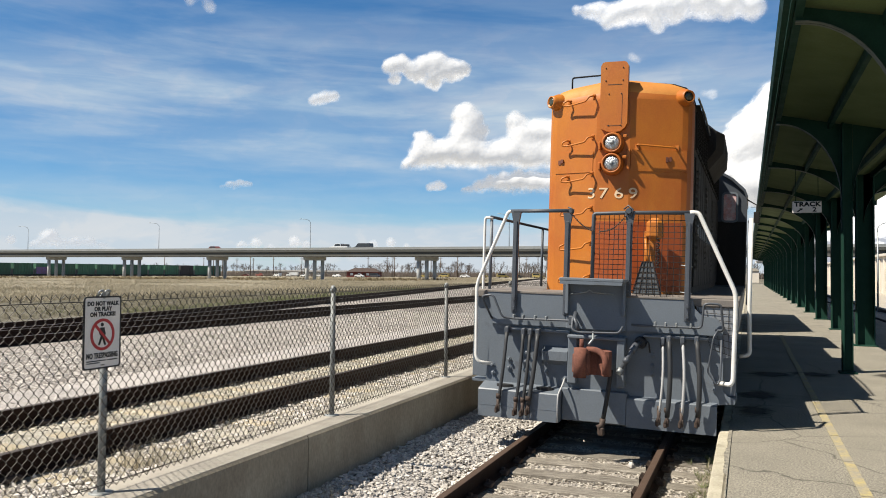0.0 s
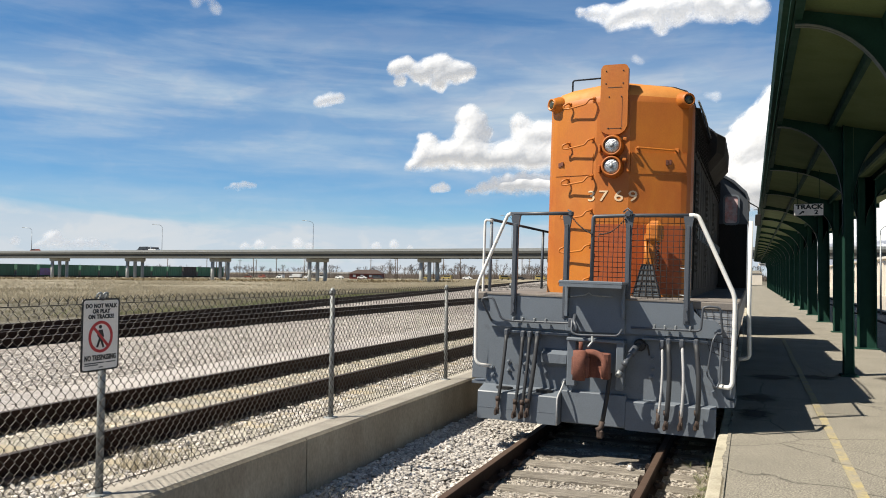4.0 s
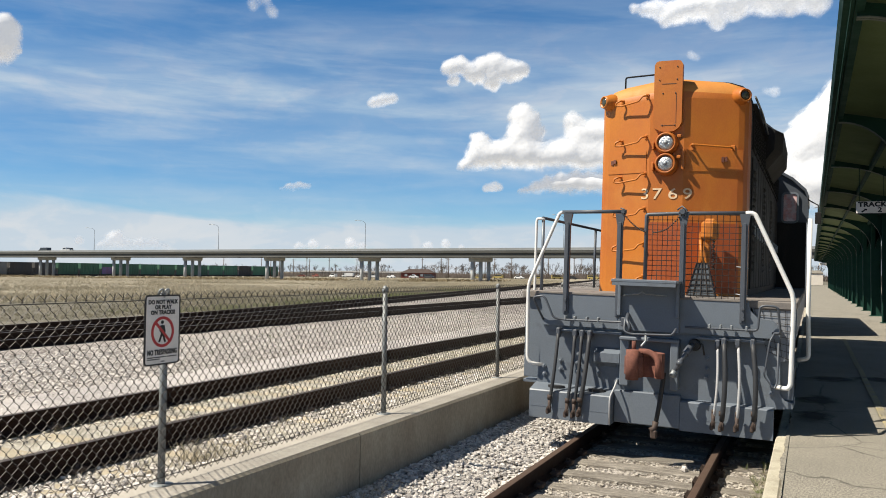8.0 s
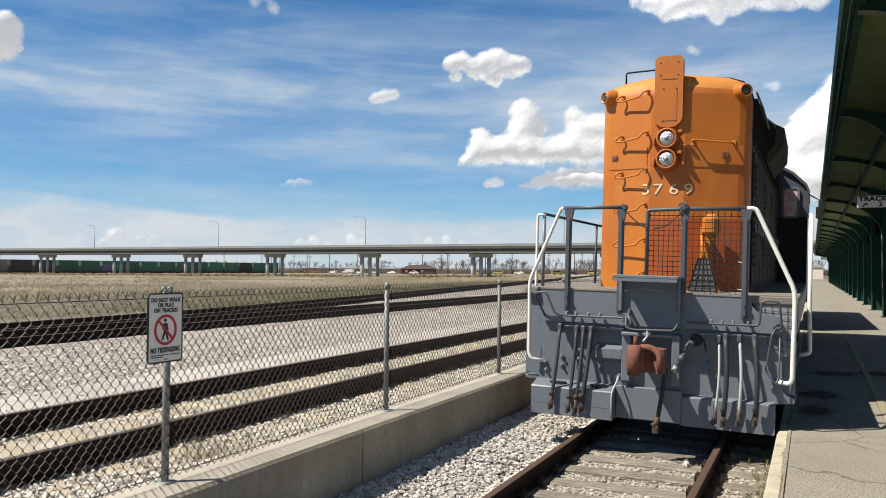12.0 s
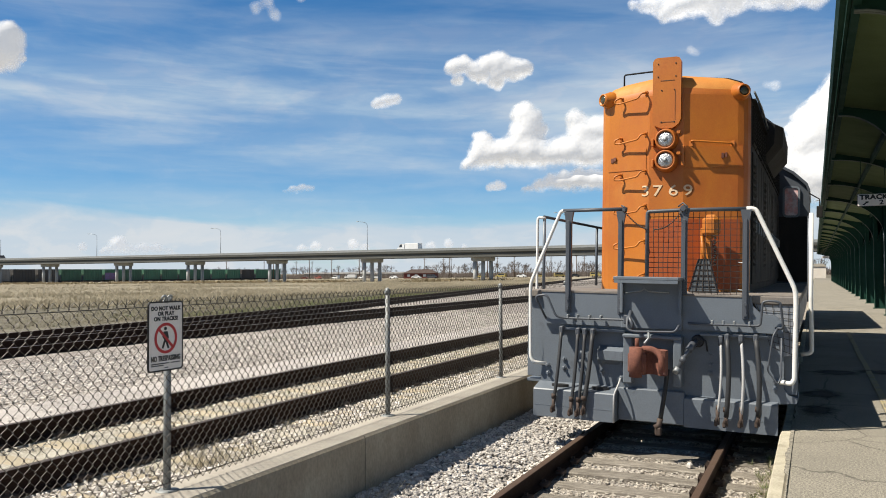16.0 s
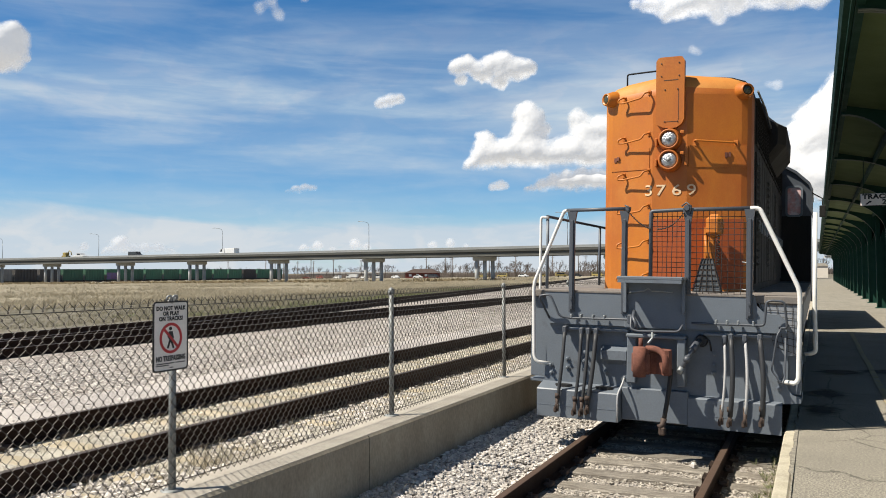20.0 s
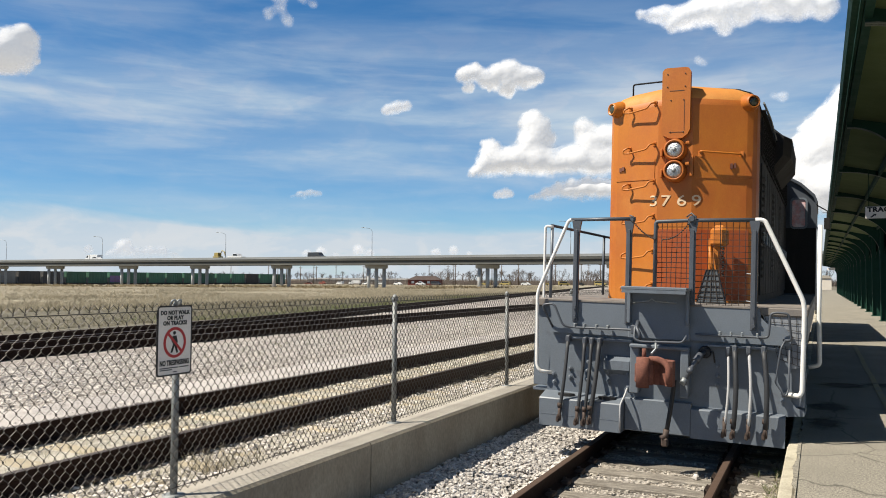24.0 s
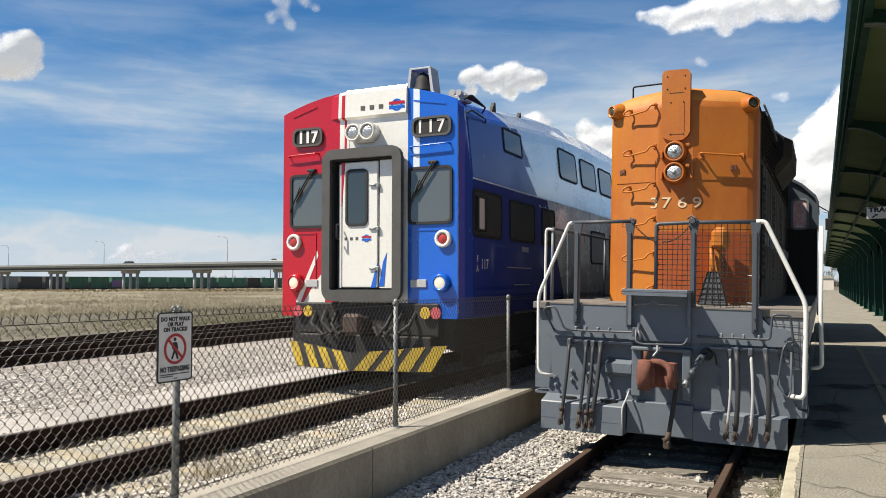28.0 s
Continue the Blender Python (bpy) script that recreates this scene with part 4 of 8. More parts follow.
def build_bridge():
    root = thing("overpass", "long pale concrete road overpass on paired piers", "bridge", kind="structure", m=M_FAR)
    a, b = bridge_point(-1300), bridge_point(420)
    length = (b - a).length
    m = Matrix.Translation(a) @ pose(0, 0, 0, 0, 0, BRIDGE_TURN)
    z0 = 7.15
    deck = Shape().box(0, length, -5.1, 5.1, z0 + 1.75, z0 + 2.15)
    part("deck", deck, M_BRIDGE, root, m=m)
    for y in (-4.6, -1.6, 1.6, 4.6):
        part("girder", Shape().prism([(y - 0.3, z0), (y + 0.3, z0), (y + 0.3, z0 + 0.2), (y + 0.12, z0 + 0.35), (y + 0.12, z0 + 1.5), (y + 0.4, z0 + 1.75),
                                      (y - 0.4, z0 + 1.75), (y - 0.12, z0 + 1.5), (y - 0.12, z0 + 0.35), (y - 0.3, z0 + 0.2)], "x", 0, length), M_GIRDER, root, m=m)
    for y in (-5.2, 4.9):
        part("parapet", Shape().prism([(y, z0 + 2.42), (y + 0.3, z0 + 2.42), (y + 0.22, z0 + 2.5), (y + 0.22, z0 + 3.2), (y + 0.04, z0 + 3.2), (y + 0.04, z0 + 2.5)], "x", 0, length), M_BRIDGE, root, m=m)
        part("fascia", Shape().box(0, length, y + 0.05, y + 0.25, z0 + 1.6, z0 + 2.416), M_GIRDER, root, m=m)
    for k in range(-9, 25):
        p = bridge_point(-56.5 - 46 * k if k < 6 else -57.0 - 47.3 * k)
        mm = Matrix.Translation(p) @ pose(0, 0, 0, 0, 0, BRIDGE_TURN + 48)
        pier = part("pier_cap", Shape().prism([(-4.1, z0 - 0.02), (4.1, z0 - 0.02), (4.1, z0 - 1.0), (3.8, z0 - 1.35), (-3.8, z0 - 1.35), (-4.1, z0 - 1.0)], "y", -0.8, 0.8), M_PIER, root, m=mm)
        for u in (-2.9, 0, 2.9):
            part("pier_column", Shape().tube([(u, 0, -3.0), (u, 0, z0 - 1.3)], 0.68, 12), M_PIER, pier)
    return root


LAMPS = [-153.6, -230, -311.5, -390, -468, -546, -74, 4]


def build_bridge_lamps():
    z = 9.3
    pole = Shape().tube([(0, 0, z), (0, 0, z + 9.5)], [0.14, 0.09], 8).tube(bend([(0, 0, z + 9.4), (0, 0, z + 11.0), (-0.6, -0.6, z + 11.8), (-2.6, -2.2, z + 12.1)], 0.7), 0.07, 6).mesh("pole", M_GALV)
    head = Shape().box(-3.3, -2.4, -2.5, -2.0, z + 11.98, z + 12.18, 0.05).mesh("lamp_head", M_GALV)
    for x in LAMPS:
        p = bridge_point(x)
        root = thing("street_lamp", "slim grey street lamp on the overpass", "street lamp", "lamps on the overpass", m=M_FAR @ Matrix.Translation(p + Vector((0, 4.8, 0))))
        part("pole", pole, M_GALV, root)
        part("lamp_head", head, M_GALV, root)


build_bridge()
build_bridge_lamps()


# ---- diesel locomotive: x to its right as seen from its end, y along it, z up from the rail ----
def rounded(x0, x1, z0, z1, r, n=4):
    return arc(x1 - r, z1 - r, r, 0, 90, n) + arc(x0 + r, z1 - r, r, 90, 180, n) + arc(x0 + r, z0 + r, r, 180, 270, n) + arc(x1 - r, z0 + r, r, 270, 360, n)


def framed(s, outer, inner, axis, a, b):
    """A ring-shaped frame between two outlines of equal count."""
    def at(p, c):
        return (p[0], c, p[1]) if axis == "y" else (c, p[0], p[1])
    n = len(outer)
    v = [at(p, a) for p in outer] + [at(p, a) for p in inner] + [at(p, b) for p in outer] + [at(p, b) for p in inner]
    f = []
    for i in range(n):
        j = (i + 1) % n
        f += [(i, j, n + j, n + i), (2 * n + i, 3 * n + i, 3 * n + j, 2 * n + j), (i, 2 * n + i, 2 * n + j, j), (n + i, n + j, 3 * n + j, 3 * n + i)]
    return s.add(v, f)


def hood_ring(z, inset):
    pts = [(0.893, 1.75), (0.893, 1.58), (0.878, 1.50), (0.835, 1.44), (0.77, 1.405), (0.15, 1.2), (-0.27, 1.2), (-0.82, 1.382), (-0.885, 1.42), (-0.925, 1.475), (-0.942, 1.56), (-0.945, 1.75)]
    k = 1 - inset / 0.92
    return [((x + 0.03) * k - 0.03, y if y > 1.7 else y + min(inset, 0.45) * 0.9 * (1.75 - y) / 0.55, z - 0.055 * (abs(x + 0.03) / 0.92) ** 2 * min(1, max(0, (z - 3.9) / 0.3))) for x, y in pts]


def grab_iron(s, p0, p1, out, drop=0.0, r=0.011):
    """A round bar standing off a face between two feet."""
    p0, p1, out = Vector(p0), Vector(p1), Vector(out)
    d = Vector((0, 0, -drop))
    s.tube(bend([p0, p0 + out + d, p1 + out + d, p1], 0.035), r, 7)
    for p in (p0, p1):
        s.box(p.x - 0.022, p.x + 0.022, p.y - 0.006, p.y + 0.012, p.z - 0.03, p.z + 0.03, 0.004)


def face_y(x):
    """How far back the hood's end lies at x."""
    if x < -0.27:
        return 1.2 + (-0.27 - x) * 0.331
    if x > 0.15:
        return 1.2 + (x - 0.15) * 0.331
    return 1.2


def net(quad, nu, nv, r, s=None, wave=0.0):
    """Crossing wires over a four-cornered field."""
    s = s or Shape()
    a, b, c, d = [Vector(q) for q in quad]
    at = lambda u, v: a.lerp(b, u).lerp(d.lerp(c, u), v) + Vector((0, wave * math.sin(u * 9) * math.sin(v * 7), 0))
    for i in range(nu + 1):
        s.tube([at(i / nu, j / 6) for j in range(7)], r, 4, False)
    for j in range(nv + 1):
        s.tube([at(i / 6, j / nv) for i in range(7)], r, 4, False)
    return s


def hose(s, p0, p1, belly, r=0.019):
    p0, p1 = Vector(p0), Vector(p1)
    pts = []
    for i in range(9):
        t = i / 8
        pts.append(p0.lerp(p1, t) + Vector((belly * math.sin(math.pi * t) * 0.5, -abs(belly) * math.sin(math.pi * t), 0)))
    return s.tube(pts, r, 8)


def build_loco():
    root = thing("diesel_locomotive", "orange and slate-grey diesel road switcher standing on rusty rails", "locomotive", m=pose(RAIL1, 9.05, 0, 0, 1.355, 0))
    # hood end
    rings = [hood_ring(z, i) for z, i in ((1.60, 0), (2.9, 0), (4.08, 0), (4.16, 0.012), (4.235, 0.045), (4.30, 0.11), (4.35, 0.22), (4.385, 0.42), (4.40, 0.62))]
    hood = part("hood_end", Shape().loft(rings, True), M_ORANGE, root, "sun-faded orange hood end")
    # upward-facing faces take a lighter, yellower orange
    hood.data.materials.append(M_ORANGETOP)
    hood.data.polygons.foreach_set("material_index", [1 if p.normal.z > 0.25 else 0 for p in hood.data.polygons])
    hood.data.polygons.foreach_set("use_smooth", [abs(p.normal.z) > 0.08 for p in hood.data.polygons])
    # tall cover plate over the headlights
    out = [(-0.225, 3.72), (-0.225, 4.49), (-0.20, 4.53), (-0.17, 4.54), (0.06, 4.54), (0.095, 4.53), (0.12, 4.49), (0.12, 3.76), (0.09, 3.70), (0.03, 3.655), (-0.05, 3.645), (-0.13, 3.655), (-0.20, 3.69)]
    plate = part("cover_plate", Shape().prism(out, "y", 1.145, 1.235), M_ORANGE, hood)
    s = Shape()
    for x in (-0.16, 0.055):
        for z in (4.46, 4.30, 4.13, 3.73):
            s.spin([(0.010, 0), (0.009, 0.006), (0.003, 0.009)], 6, pose(x * (0.72 if z < 4.2 else 1), 1.145, z, 90, 0, 0))
    tagged(part("bolts", s, M_BRONZE, plate), kind="stuff")
    part("seam", Shape().box(-0.13, 0.045, 1.142, 1.1455, 4.245, 4.252).box(0.048, 0.052, 1.142, 1.1455, 3.75, 4.12).box(-0.13, 0.045, 1.142, 1.1455, 3.726, 3.731), M_BRONZE, plate)
    # headlights
    for z in (3.505, 3.245):
        m = pose(-0.055, 1.2, z, 90, 0, 0)
        lamp = part("headlight", Shape().spin([(0.145, 0), (0.140, 0.05), (0.125, 0.10), (0.128, 0.115), (0.120, 0.125), (0.104, 0.125), (0.100, 0.10)], 24, m), M_ORANGE, hood, "twin round headlight in an orange housing")
        part("reflector", Shape().spin([(0.100, 0.1005), (0.085, 0.112), (0.055, 0.122), (0.002, 0.127)], 20, m), M_LENS, lamp, "silvery faceted lens")
        part("bulb", Shape().spin([(0.030, 0.12), (0.026, 0.135), (0.003, 0.14)], 10, m), M_GALV, lamp)
        part("ear", Shape().box(0.08, 0.13, 1.09, 1.13, z + 0.06, z + 0.10, 0.008), M_ORANGE, lamp)
        part("ear", Shape().box(-0.23, -0.20, 1.12, 1.2, z - 0.08, z + 0.02, 0.008), M_ORANGE, lamp)
    # class lights on the shoulders
    for x, way in ((-0.80, -42), (0.76, 32)):
        y = face_y(x) + 0.08
        m = pose(x, y, 4.10, 90, 0, way)
        c = part("marker_light", Shape().spin([(0.125, -0.1), (0.115, 0.06), (0.085, 0.13), (0.078, 0.165), (0.066, 0.165), (0.062, 0.145)], 18, m), M_ORANGE, hood)
        part("lens", Shape().spin([(0.06, 0.146), (0.045, 0.158), (0.003, 0.164)], 14, m), M_MARKER, c, "dull dark glass lens")
    # grab irons up the hood
    for z in (4.09, 3.57, 3.10, 2.66, 2.22, 1.80):
        g = Shape()
        x0, x1 = -0.67, -0.32
        g.tube(bend([(x0 + 0.03, face_y(x0), z), (x0 + 0.01, face_y(x0) - 0.08, z), (x0 - 0.05, face_y(x0) - 0.09, z - 0.03), (x0 - 0.05, face_y(x0) - 0.09, z - 0.07), (x0 + 0.02, face_y(x0) - 0.095, z - 0.075),
                      (x1 - 0.085, face_y(x1) - 0.095, z - 0.045), (x1 - 0.045, face_y(x1) - 0.09, z + 0.015), (x1, face_y(x1) - 0.07, z + 0.025), (x1 + 0.005, face_y(x1), z + 0.04)], 0.025), 0.0115, 7)
        for xx, zz in ((x0 + 0.02, z - 0.01), (x1 + 0.005, z + 0.03)):
            g.box(xx - 0.02, xx + 0.02, face_y(xx) - 0.012, face_y(xx) + 0.01, zz - 0.03, zz + 0.03, 0.004)
        part("grab_iron", g, M_ORANGE, hood)
    g = Shape()
    g.tube(bend([(0.24, face_y(0.24), 3.48), (0.25, face_y(0.24) - 0.09, 3.48), (0.70, face_y(0.70) - 0.09, 3.45), (0.71, face_y(0.71), 3.44)], 0.03), 0.012, 7)
    for xx in (0.24, 0.71):
        g.box(xx - 0.025, xx + 0.025, face_y(xx) - 0.012, face_y(xx) + 0.01, 3.42, 3.49, 0.004)
    part("grab_iron", g, M_ORANGE, hood)
    # small doors and latches
    def on_face(x0, x1, z0, z1, t):
        y0, y1 = face_y(x0), face_y(x1)
        v = [(x0, y0 - t, z0), (x1, y1 - t, z0), (x1, y1 - t, z1), (x0, y0 - t, z1), (x0, y0 + 0.02, z0), (x1, y1 + 0.02, z0), (x1, y1 + 0.02, z1), (x0, y0 + 0.02, z1)]
        return v, [(0, 1, 2, 3), (4, 7, 6, 5), (0, 4, 5, 1), (1, 5, 6, 2), (2, 6, 7, 3), (3, 7, 4, 0)]
    d = part("sand_door", Shape().add(*on_face(-0.83, -0.31, 3.15, 3.42, 0.008)), M_ORANGE, hood)
    part("latch", Shape().add(*on_face(-0.79, -0.755, 3.27, 3.325, 0.02)).add(*on_face(-0.752, -0.72, 3.285, 3.335, 0.03)), M_COUPLER, d)
    d = part("sand_door", Shape().add(*on_face(0.17, 0.83, 3.16, 3.43, 0.008)), M_ORANGE, hood)
    part("latch", Shape().add(*on_face(0.585, 0.615, 3.275, 3.34, 0.03)).add(*on_face(0.625, 0.65, 3.285, 3.345, 0.025)), M_COUPLER, d)
    part("hinge_strip", Shape().box(0.125, 0.165, 1.16, 1.21, 3.18, 3.43, 0.004), M_ORANGE, hood)
    # redder paint low on the end, behind the netting
    part("repainted_panel", Shape().add(*on_face(-0.26, 0.14, 1.66, 2.52, 0.003)), M_ORANGERED, hood, "redder orange paint")
    part("repainted_panel", Shape().add(*on_face(0.16, 0.80, 1.66, 2.52, 0.003)), M_ORANGERED, hood, "redder orange paint")
    # road number
    for ch, x in (("3", -0.315), ("7", -0.165), ("6", 0.03), ("9", 0.205)):
        slope = math.degrees(math.atan(-0.331)) if x < -0.27 else (math.degrees(math.atan(0.331)) if x > 0.15 else 0)
        lettering("digit", ch, 0.192, M_LETTER, hood, pose(x, face_y(x) - 0.004, 2.872, 90, 0, slope), 0.003, 1.32, 0.001)
    # roof handrail and bits
    s = Shape().tube(bend([(-0.80, 2.15, 4.30), (-0.80, 2.15, 4.60), (-0.30, 2.15, 4.62), (-0.30, 2.15, 4.35)], 0.03), 0.012, 7)
    part("roof_grab_iron", s, M_LDARK, root)
    part("lifting_lug", Shape().spin([(0.05, 0), (0.05, 0.05), (0.02, 0.08)], 10, pose(0.62, 1.9, 4.30)), M_LDARK, hood)

    # dark hood behind
    sec = [(-0.955, 1.60), (-0.955, 4.10), (-0.92, 4.22), (-0.84, 4.30), (-0.68, 4.355), (-0.40, 4.39), (0.34, 4.39), (0.62, 4.355), (0.78, 4.30), (0.86, 4.22), (0.893, 4.10), (0.893, 1.60)]
    side = part("hood_side", Shape().prism(sec, "y", 1.752, 10.0), M_LDARK, root, "black hood flank")
    y, k = 1.95, 0
    while y < 9.6:
        w = 0.52
        d = part("engine_door", Shape().box(0.890, 0.912, y, y + w, 1.72, 3.42, 0.006), M_LDARK, side)
        part("handle", Shape().box(0.911, 0.935, y + w - 0.08, y + w - 0.05, 2.4, 2.56, 0.006), M_GALV, d)
        lv = Shape()
        for z in np.arange(2.0, 3.3, 0.09):
            lv.add([(0.912, y + 0.06, z), (0.912, y + w - 0.14, z), (0.938, y + w - 0.14, z - 0.02), (0.938, y + 0.06, z - 0.02), (0.912, y + 0.06, z - 0.05), (0.912, y + w - 0.14, z - 0.05)],
                   [(0, 1, 2, 3), (3, 2, 5, 4)])
        if k % 4 == 0:
            part("louvres", lv, M_LDARK, d)
        part("radiator_frame", Shape().box(0.890, 0.914, y + 0.02, y + w - 0.02, 3.52, 4.02, 0.006), M_LDARK, side)
        part("radiator_grille", net([(0.918, y + 0.05, 3.55), (0.918, y + w - 0.05, 3.55), (0.918, y + w - 0.05, 3.99), (0.918, y + 0.05, 3.99)], 3, 8, 0.006), M_LDARK, side)
        y += 0.58
        k += 1
    part("rain_strip", Shape().box(0.89, 0.95, 1.78, 9.9, 4.06, 4.075), M_LDARK, side)
    part("conduit", Shape().tube([(0.93, 1.78, 4.16), (0.95, 3.0, 4.17), (0.95, 4.6, 4.14)], 0.014, 6), M_GALV, side)
    # flared housing on the roof shoulder
    f0 = [(0.55, 4.30), (0.93, 3.62), (1.155, 3.90), (1.165, 4.20), (1.02, 4.28), (0.80, 4.47), (0.55, 4.52)]
    r0 = [(x * 0.92 - 0.02, 4.6, z) for x, z in f0]
    part("flared_housing", Shape().loft([r0, [(x, 4.95, z) for x, z in f0], [(x, 7.2, z) for x, z in f0]]), M_LDARK, side, "dark flared roof housing")
    part("exhaust_dome", Shape().spin([(0.34, 4.3), (0.33, 4.50), (0.22, 4.62), (0.05, 4.66)], 16, pose(0.55, 4.4, -0.05)), M_LDARK, side)
    for y in (2.9, 7.9, 8.9):
        part("roof_fan", Shape().spin([(0.55, 4.30), (0.55, 4.46), (0.50, 4.50), (0.1, 4.51)], 20, pose(-0.03, y, 0)), M_LDARK, side)

    # cab
    cs = [(-1.52, 1.60), (-1.52, 3.62), (-1.46, 3.78), (-1.2, 4.03), (-0.83, 4.25), (-0.4, 4.38), (0.4, 4.38), (0.83, 4.25), (1.2, 4.03), (1.46, 3.78), (1.52, 3.62), (1.52, 1.60)]
    cab = part("cab", Shape().prism(cs, "y", 10.02, 13.2), M_CAB, root, "dull dark grey cab with rounded roof")
    part("cab_roof", Shape().prism([(x * 1.012, z + 0.02) for x, z in cs[1:-1]] + [(x * 0.99, z - 0.03) for x, z in cs[1:-1][::-1]], "y", 9.93, 13.3), M_CAB, cab)
    for sx in (-1, 1):
        w = part("cab_window", framed(Shape(), rounded(sx * 1.16 - 0.175, sx * 1.16 + 0.175, 3.06, 3.74, 0.09), rounded(sx * 1.16 - 0.135, sx * 1.16 + 0.135, 3.10, 3.70, 0.06), "y", 9.97, 10.03), M_LGREY, cab)
        part("pane", Shape().prism(rounded(sx * 1.16 - 0.13, sx * 1.16 + 0.13, 3.105, 3.695, 0.055), "y", 9.995, 10.012), M_REFLECTPANE, w, "pane with a reddish and grey reflection painted in its colour")
        part("lower_panel", Shape().box(sx * 1.18 - 0.33, sx * 1.18 + 0.33, 10.0, 10.025, 1.66, 3.08, 0.01), M_LDARK, cab)
    part("wing_mirror", Shape().tube([(1.5, 10.2, 3.60), (1.72, 10.0, 3.45), (1.72, 10.0, 3.1)], 0.014, 6).box(1.66, 1.78, 9.98, 10.01, 3.05, 3.30, 0.008), M_LDARK, cab)

    # deck, walkways, end sheet
    part("deck", Shape().box(-1.50, 1.50, 0.05, 14.0, 1.545, 1.625, 0.008), M_DECK, root, "dusty tread-plate deck")
    for x in (-1.49, 1.44):
        part("side_sill", Shape().box(x, x + 0.05, 0.62, 14.0, 1.22, 1.55, 0.006), M_LGREY, root)
    sheet = [(-1.28, 1.62), (1.03, 1.62), (1.05, 1.52), (1.13, 1.44), (1.27, 1.43), (1.335, 1.37), (1.345, 1.24), (-1.24, 1.24), (-1.24, 1.45)]
    end = part("end_sheet", Shape().prism(sheet, "y", 0.0, 0.05), M_LGREY, root, "slate-grey end sheet")
    lip = Shape().box(-1.28, 1.02, -0.008, 0.06, 1.605, 1.63, 0.004)
    part("end_lip", lip, M_DECK, end)
    body = [(-1.24, 1.24), (1.345, 1.24), (1.355, 0.66), (1.40, 0.60), (1.475, 0.58), (1.48, 0.52), (1.30, 0.50), (1.30, 0.19), (0.36, 0.20), (0.33, 0.19), (-0.34, 0.19), (-1.30, 0.185), (-1.29, 0.60), (-1.27, 0.9)]
    pilot = part("pilot", Shape().prism(body, "y", 0.06, 0.11), M_LGREY, root, "slate-grey steel pilot plate")
    part("ledge", Shape().box(-1.03, -0.29, -0.045, 0.06, 1.175, 1.20, 0.005), M_LGREY, pilot)
    part("ledge", Shape().box(0.52, 1.20, -0.045, 0.06, 1.185, 1.21, 0.005), M_LGREY, pilot)
    part("bevel_panel", Shape().prism([(-0.035, 0.86), (-0.035, 0.96), (0.065, 1.02), (0.065, 0.80)], "x", -0.60, -0.31), M_LGREY, pilot)
    # step boxes at the foot
    def step_box(x0, x1, holes, front=-0.17):
        s = Shape().prism([(front, 0.185), (front, 0.49), (front + 0.01, 0.503), (0.07, 0.503 + (0.07 - front) * 0.24), (0.07, 0.185)], "x", x0, x1)
        b = part("step_box", s, M_LGREY, root)
        part("weld_line", Shape().box(x0, x1, front - 0.0025, front + 0.002, 0.315, 0.322), M_LGREY, b)
        # black ovals paint the shade inside foot holes; the box is closed
        for x in holes:
            part("foot_hole", Shape().prism([(x + 0.10 * math.cos(a), -0.055 + 0.045 * math.sin(a)) for a in np.linspace(0, 2 * math.pi, 13)[:-1]], "z", 0.50, 0.552), M_BLACK, b)
        return b
    step_box(-1.305, -0.365, (-1.02, -0.55))
    step_box(0.36, 1.30, (), -0.02)
    part("step_bracket", Shape().tube(bend([(-0.335, -0.02, 0.66), (-0.335, -0.12, 0.60), (-0.37, -0.185, 0.50), (-0.37, -0.185, 0.19)], 0.05), 0.010, 6), M_PALEHOSE, root)
    part("centre_plate", Shape().box(-0.36, 0.36, -0.02, 0.06, 0.20, 0.56, 0.01), M_LGREY, root)
    s = Shape()
    for x, z in ((-1.01, 0.83), (-1.01, 0.73), (-0.80, 0.92), (-0.81, 0.82), (-0.81, 0.72), (-0.56, 0.82), (-0.56, 0.72), (-0.34, 0.82), (-0.34, 0.66), (-1.21, 0.75), (-1.20, 0.66), (0.62, 0.98), (0.62, 0.87), (0.62, 0.78), (1.27, 0.74), (1.27, 0.66), (1.29, 1.30)):
        part("bolt", Shape().spin([(0.030, 0), (0.030, 0.015), (0.017, 0.016), (0.017, 0.045), (0.012, 0.048)], 6, pose(x, 0.06, z, 90, 0, 0), False), M_LGREY, pilot)
    # drop step apron
    ap = part("drop_step", Shape().box(-0.335, 0.33, -0.03, 0.02, 1.23, 1.78, 0.008).box(-0.335, -0.30, -0.10, 0.0, 1.40, 1.78, 0.006).box(0.295, 0.33, -0.10, 0.0, 1.40, 1.78, 0.006), M_LGREY, root, "fold-down step plate over the coupler")
    part("tread", Shape().box(-0.345, 0.345, -0.40, -0.02, 1.775, 1.808, 0.006).box(-0.335, 0.335, -0.40, -0.385, 1.74, 1.776), M_LGREY, ap)
    part("drop_step_rod", Shape().tube([(-0.30, -0.06, 1.62), (-0.10, -0.12, 1.65), (-0.06, -0.13, 1.675), (-0.02, -0.12, 1.65), (0.20, -0.10, 1.64)], 0.008, 6), M_GALV, ap)
    # coupler
    c = part("coupler", Shape().box(-0.09, 0.13, -0.42, 0.05, 0.80, 1.02, 0.03), M_COUPLER, root, "rust-brown knuckle coupler")
    head = [(-0.130, -0.42), (-0.130, -0.52), (-0.10, -0.60), (-0.02, -0.62), (0.04, -0.56), (0.04, -0.50), (0.10, -0.47), (0.16, -0.50), (0.20, -0.58), (0.245, -0.57), (0.255, -0.46), (0.20, -0.38), (0.05, -0.35)]
    part("coupler_head", Shape().prism(head, "z", 0.79, 1.05), M_COUPLER, c)
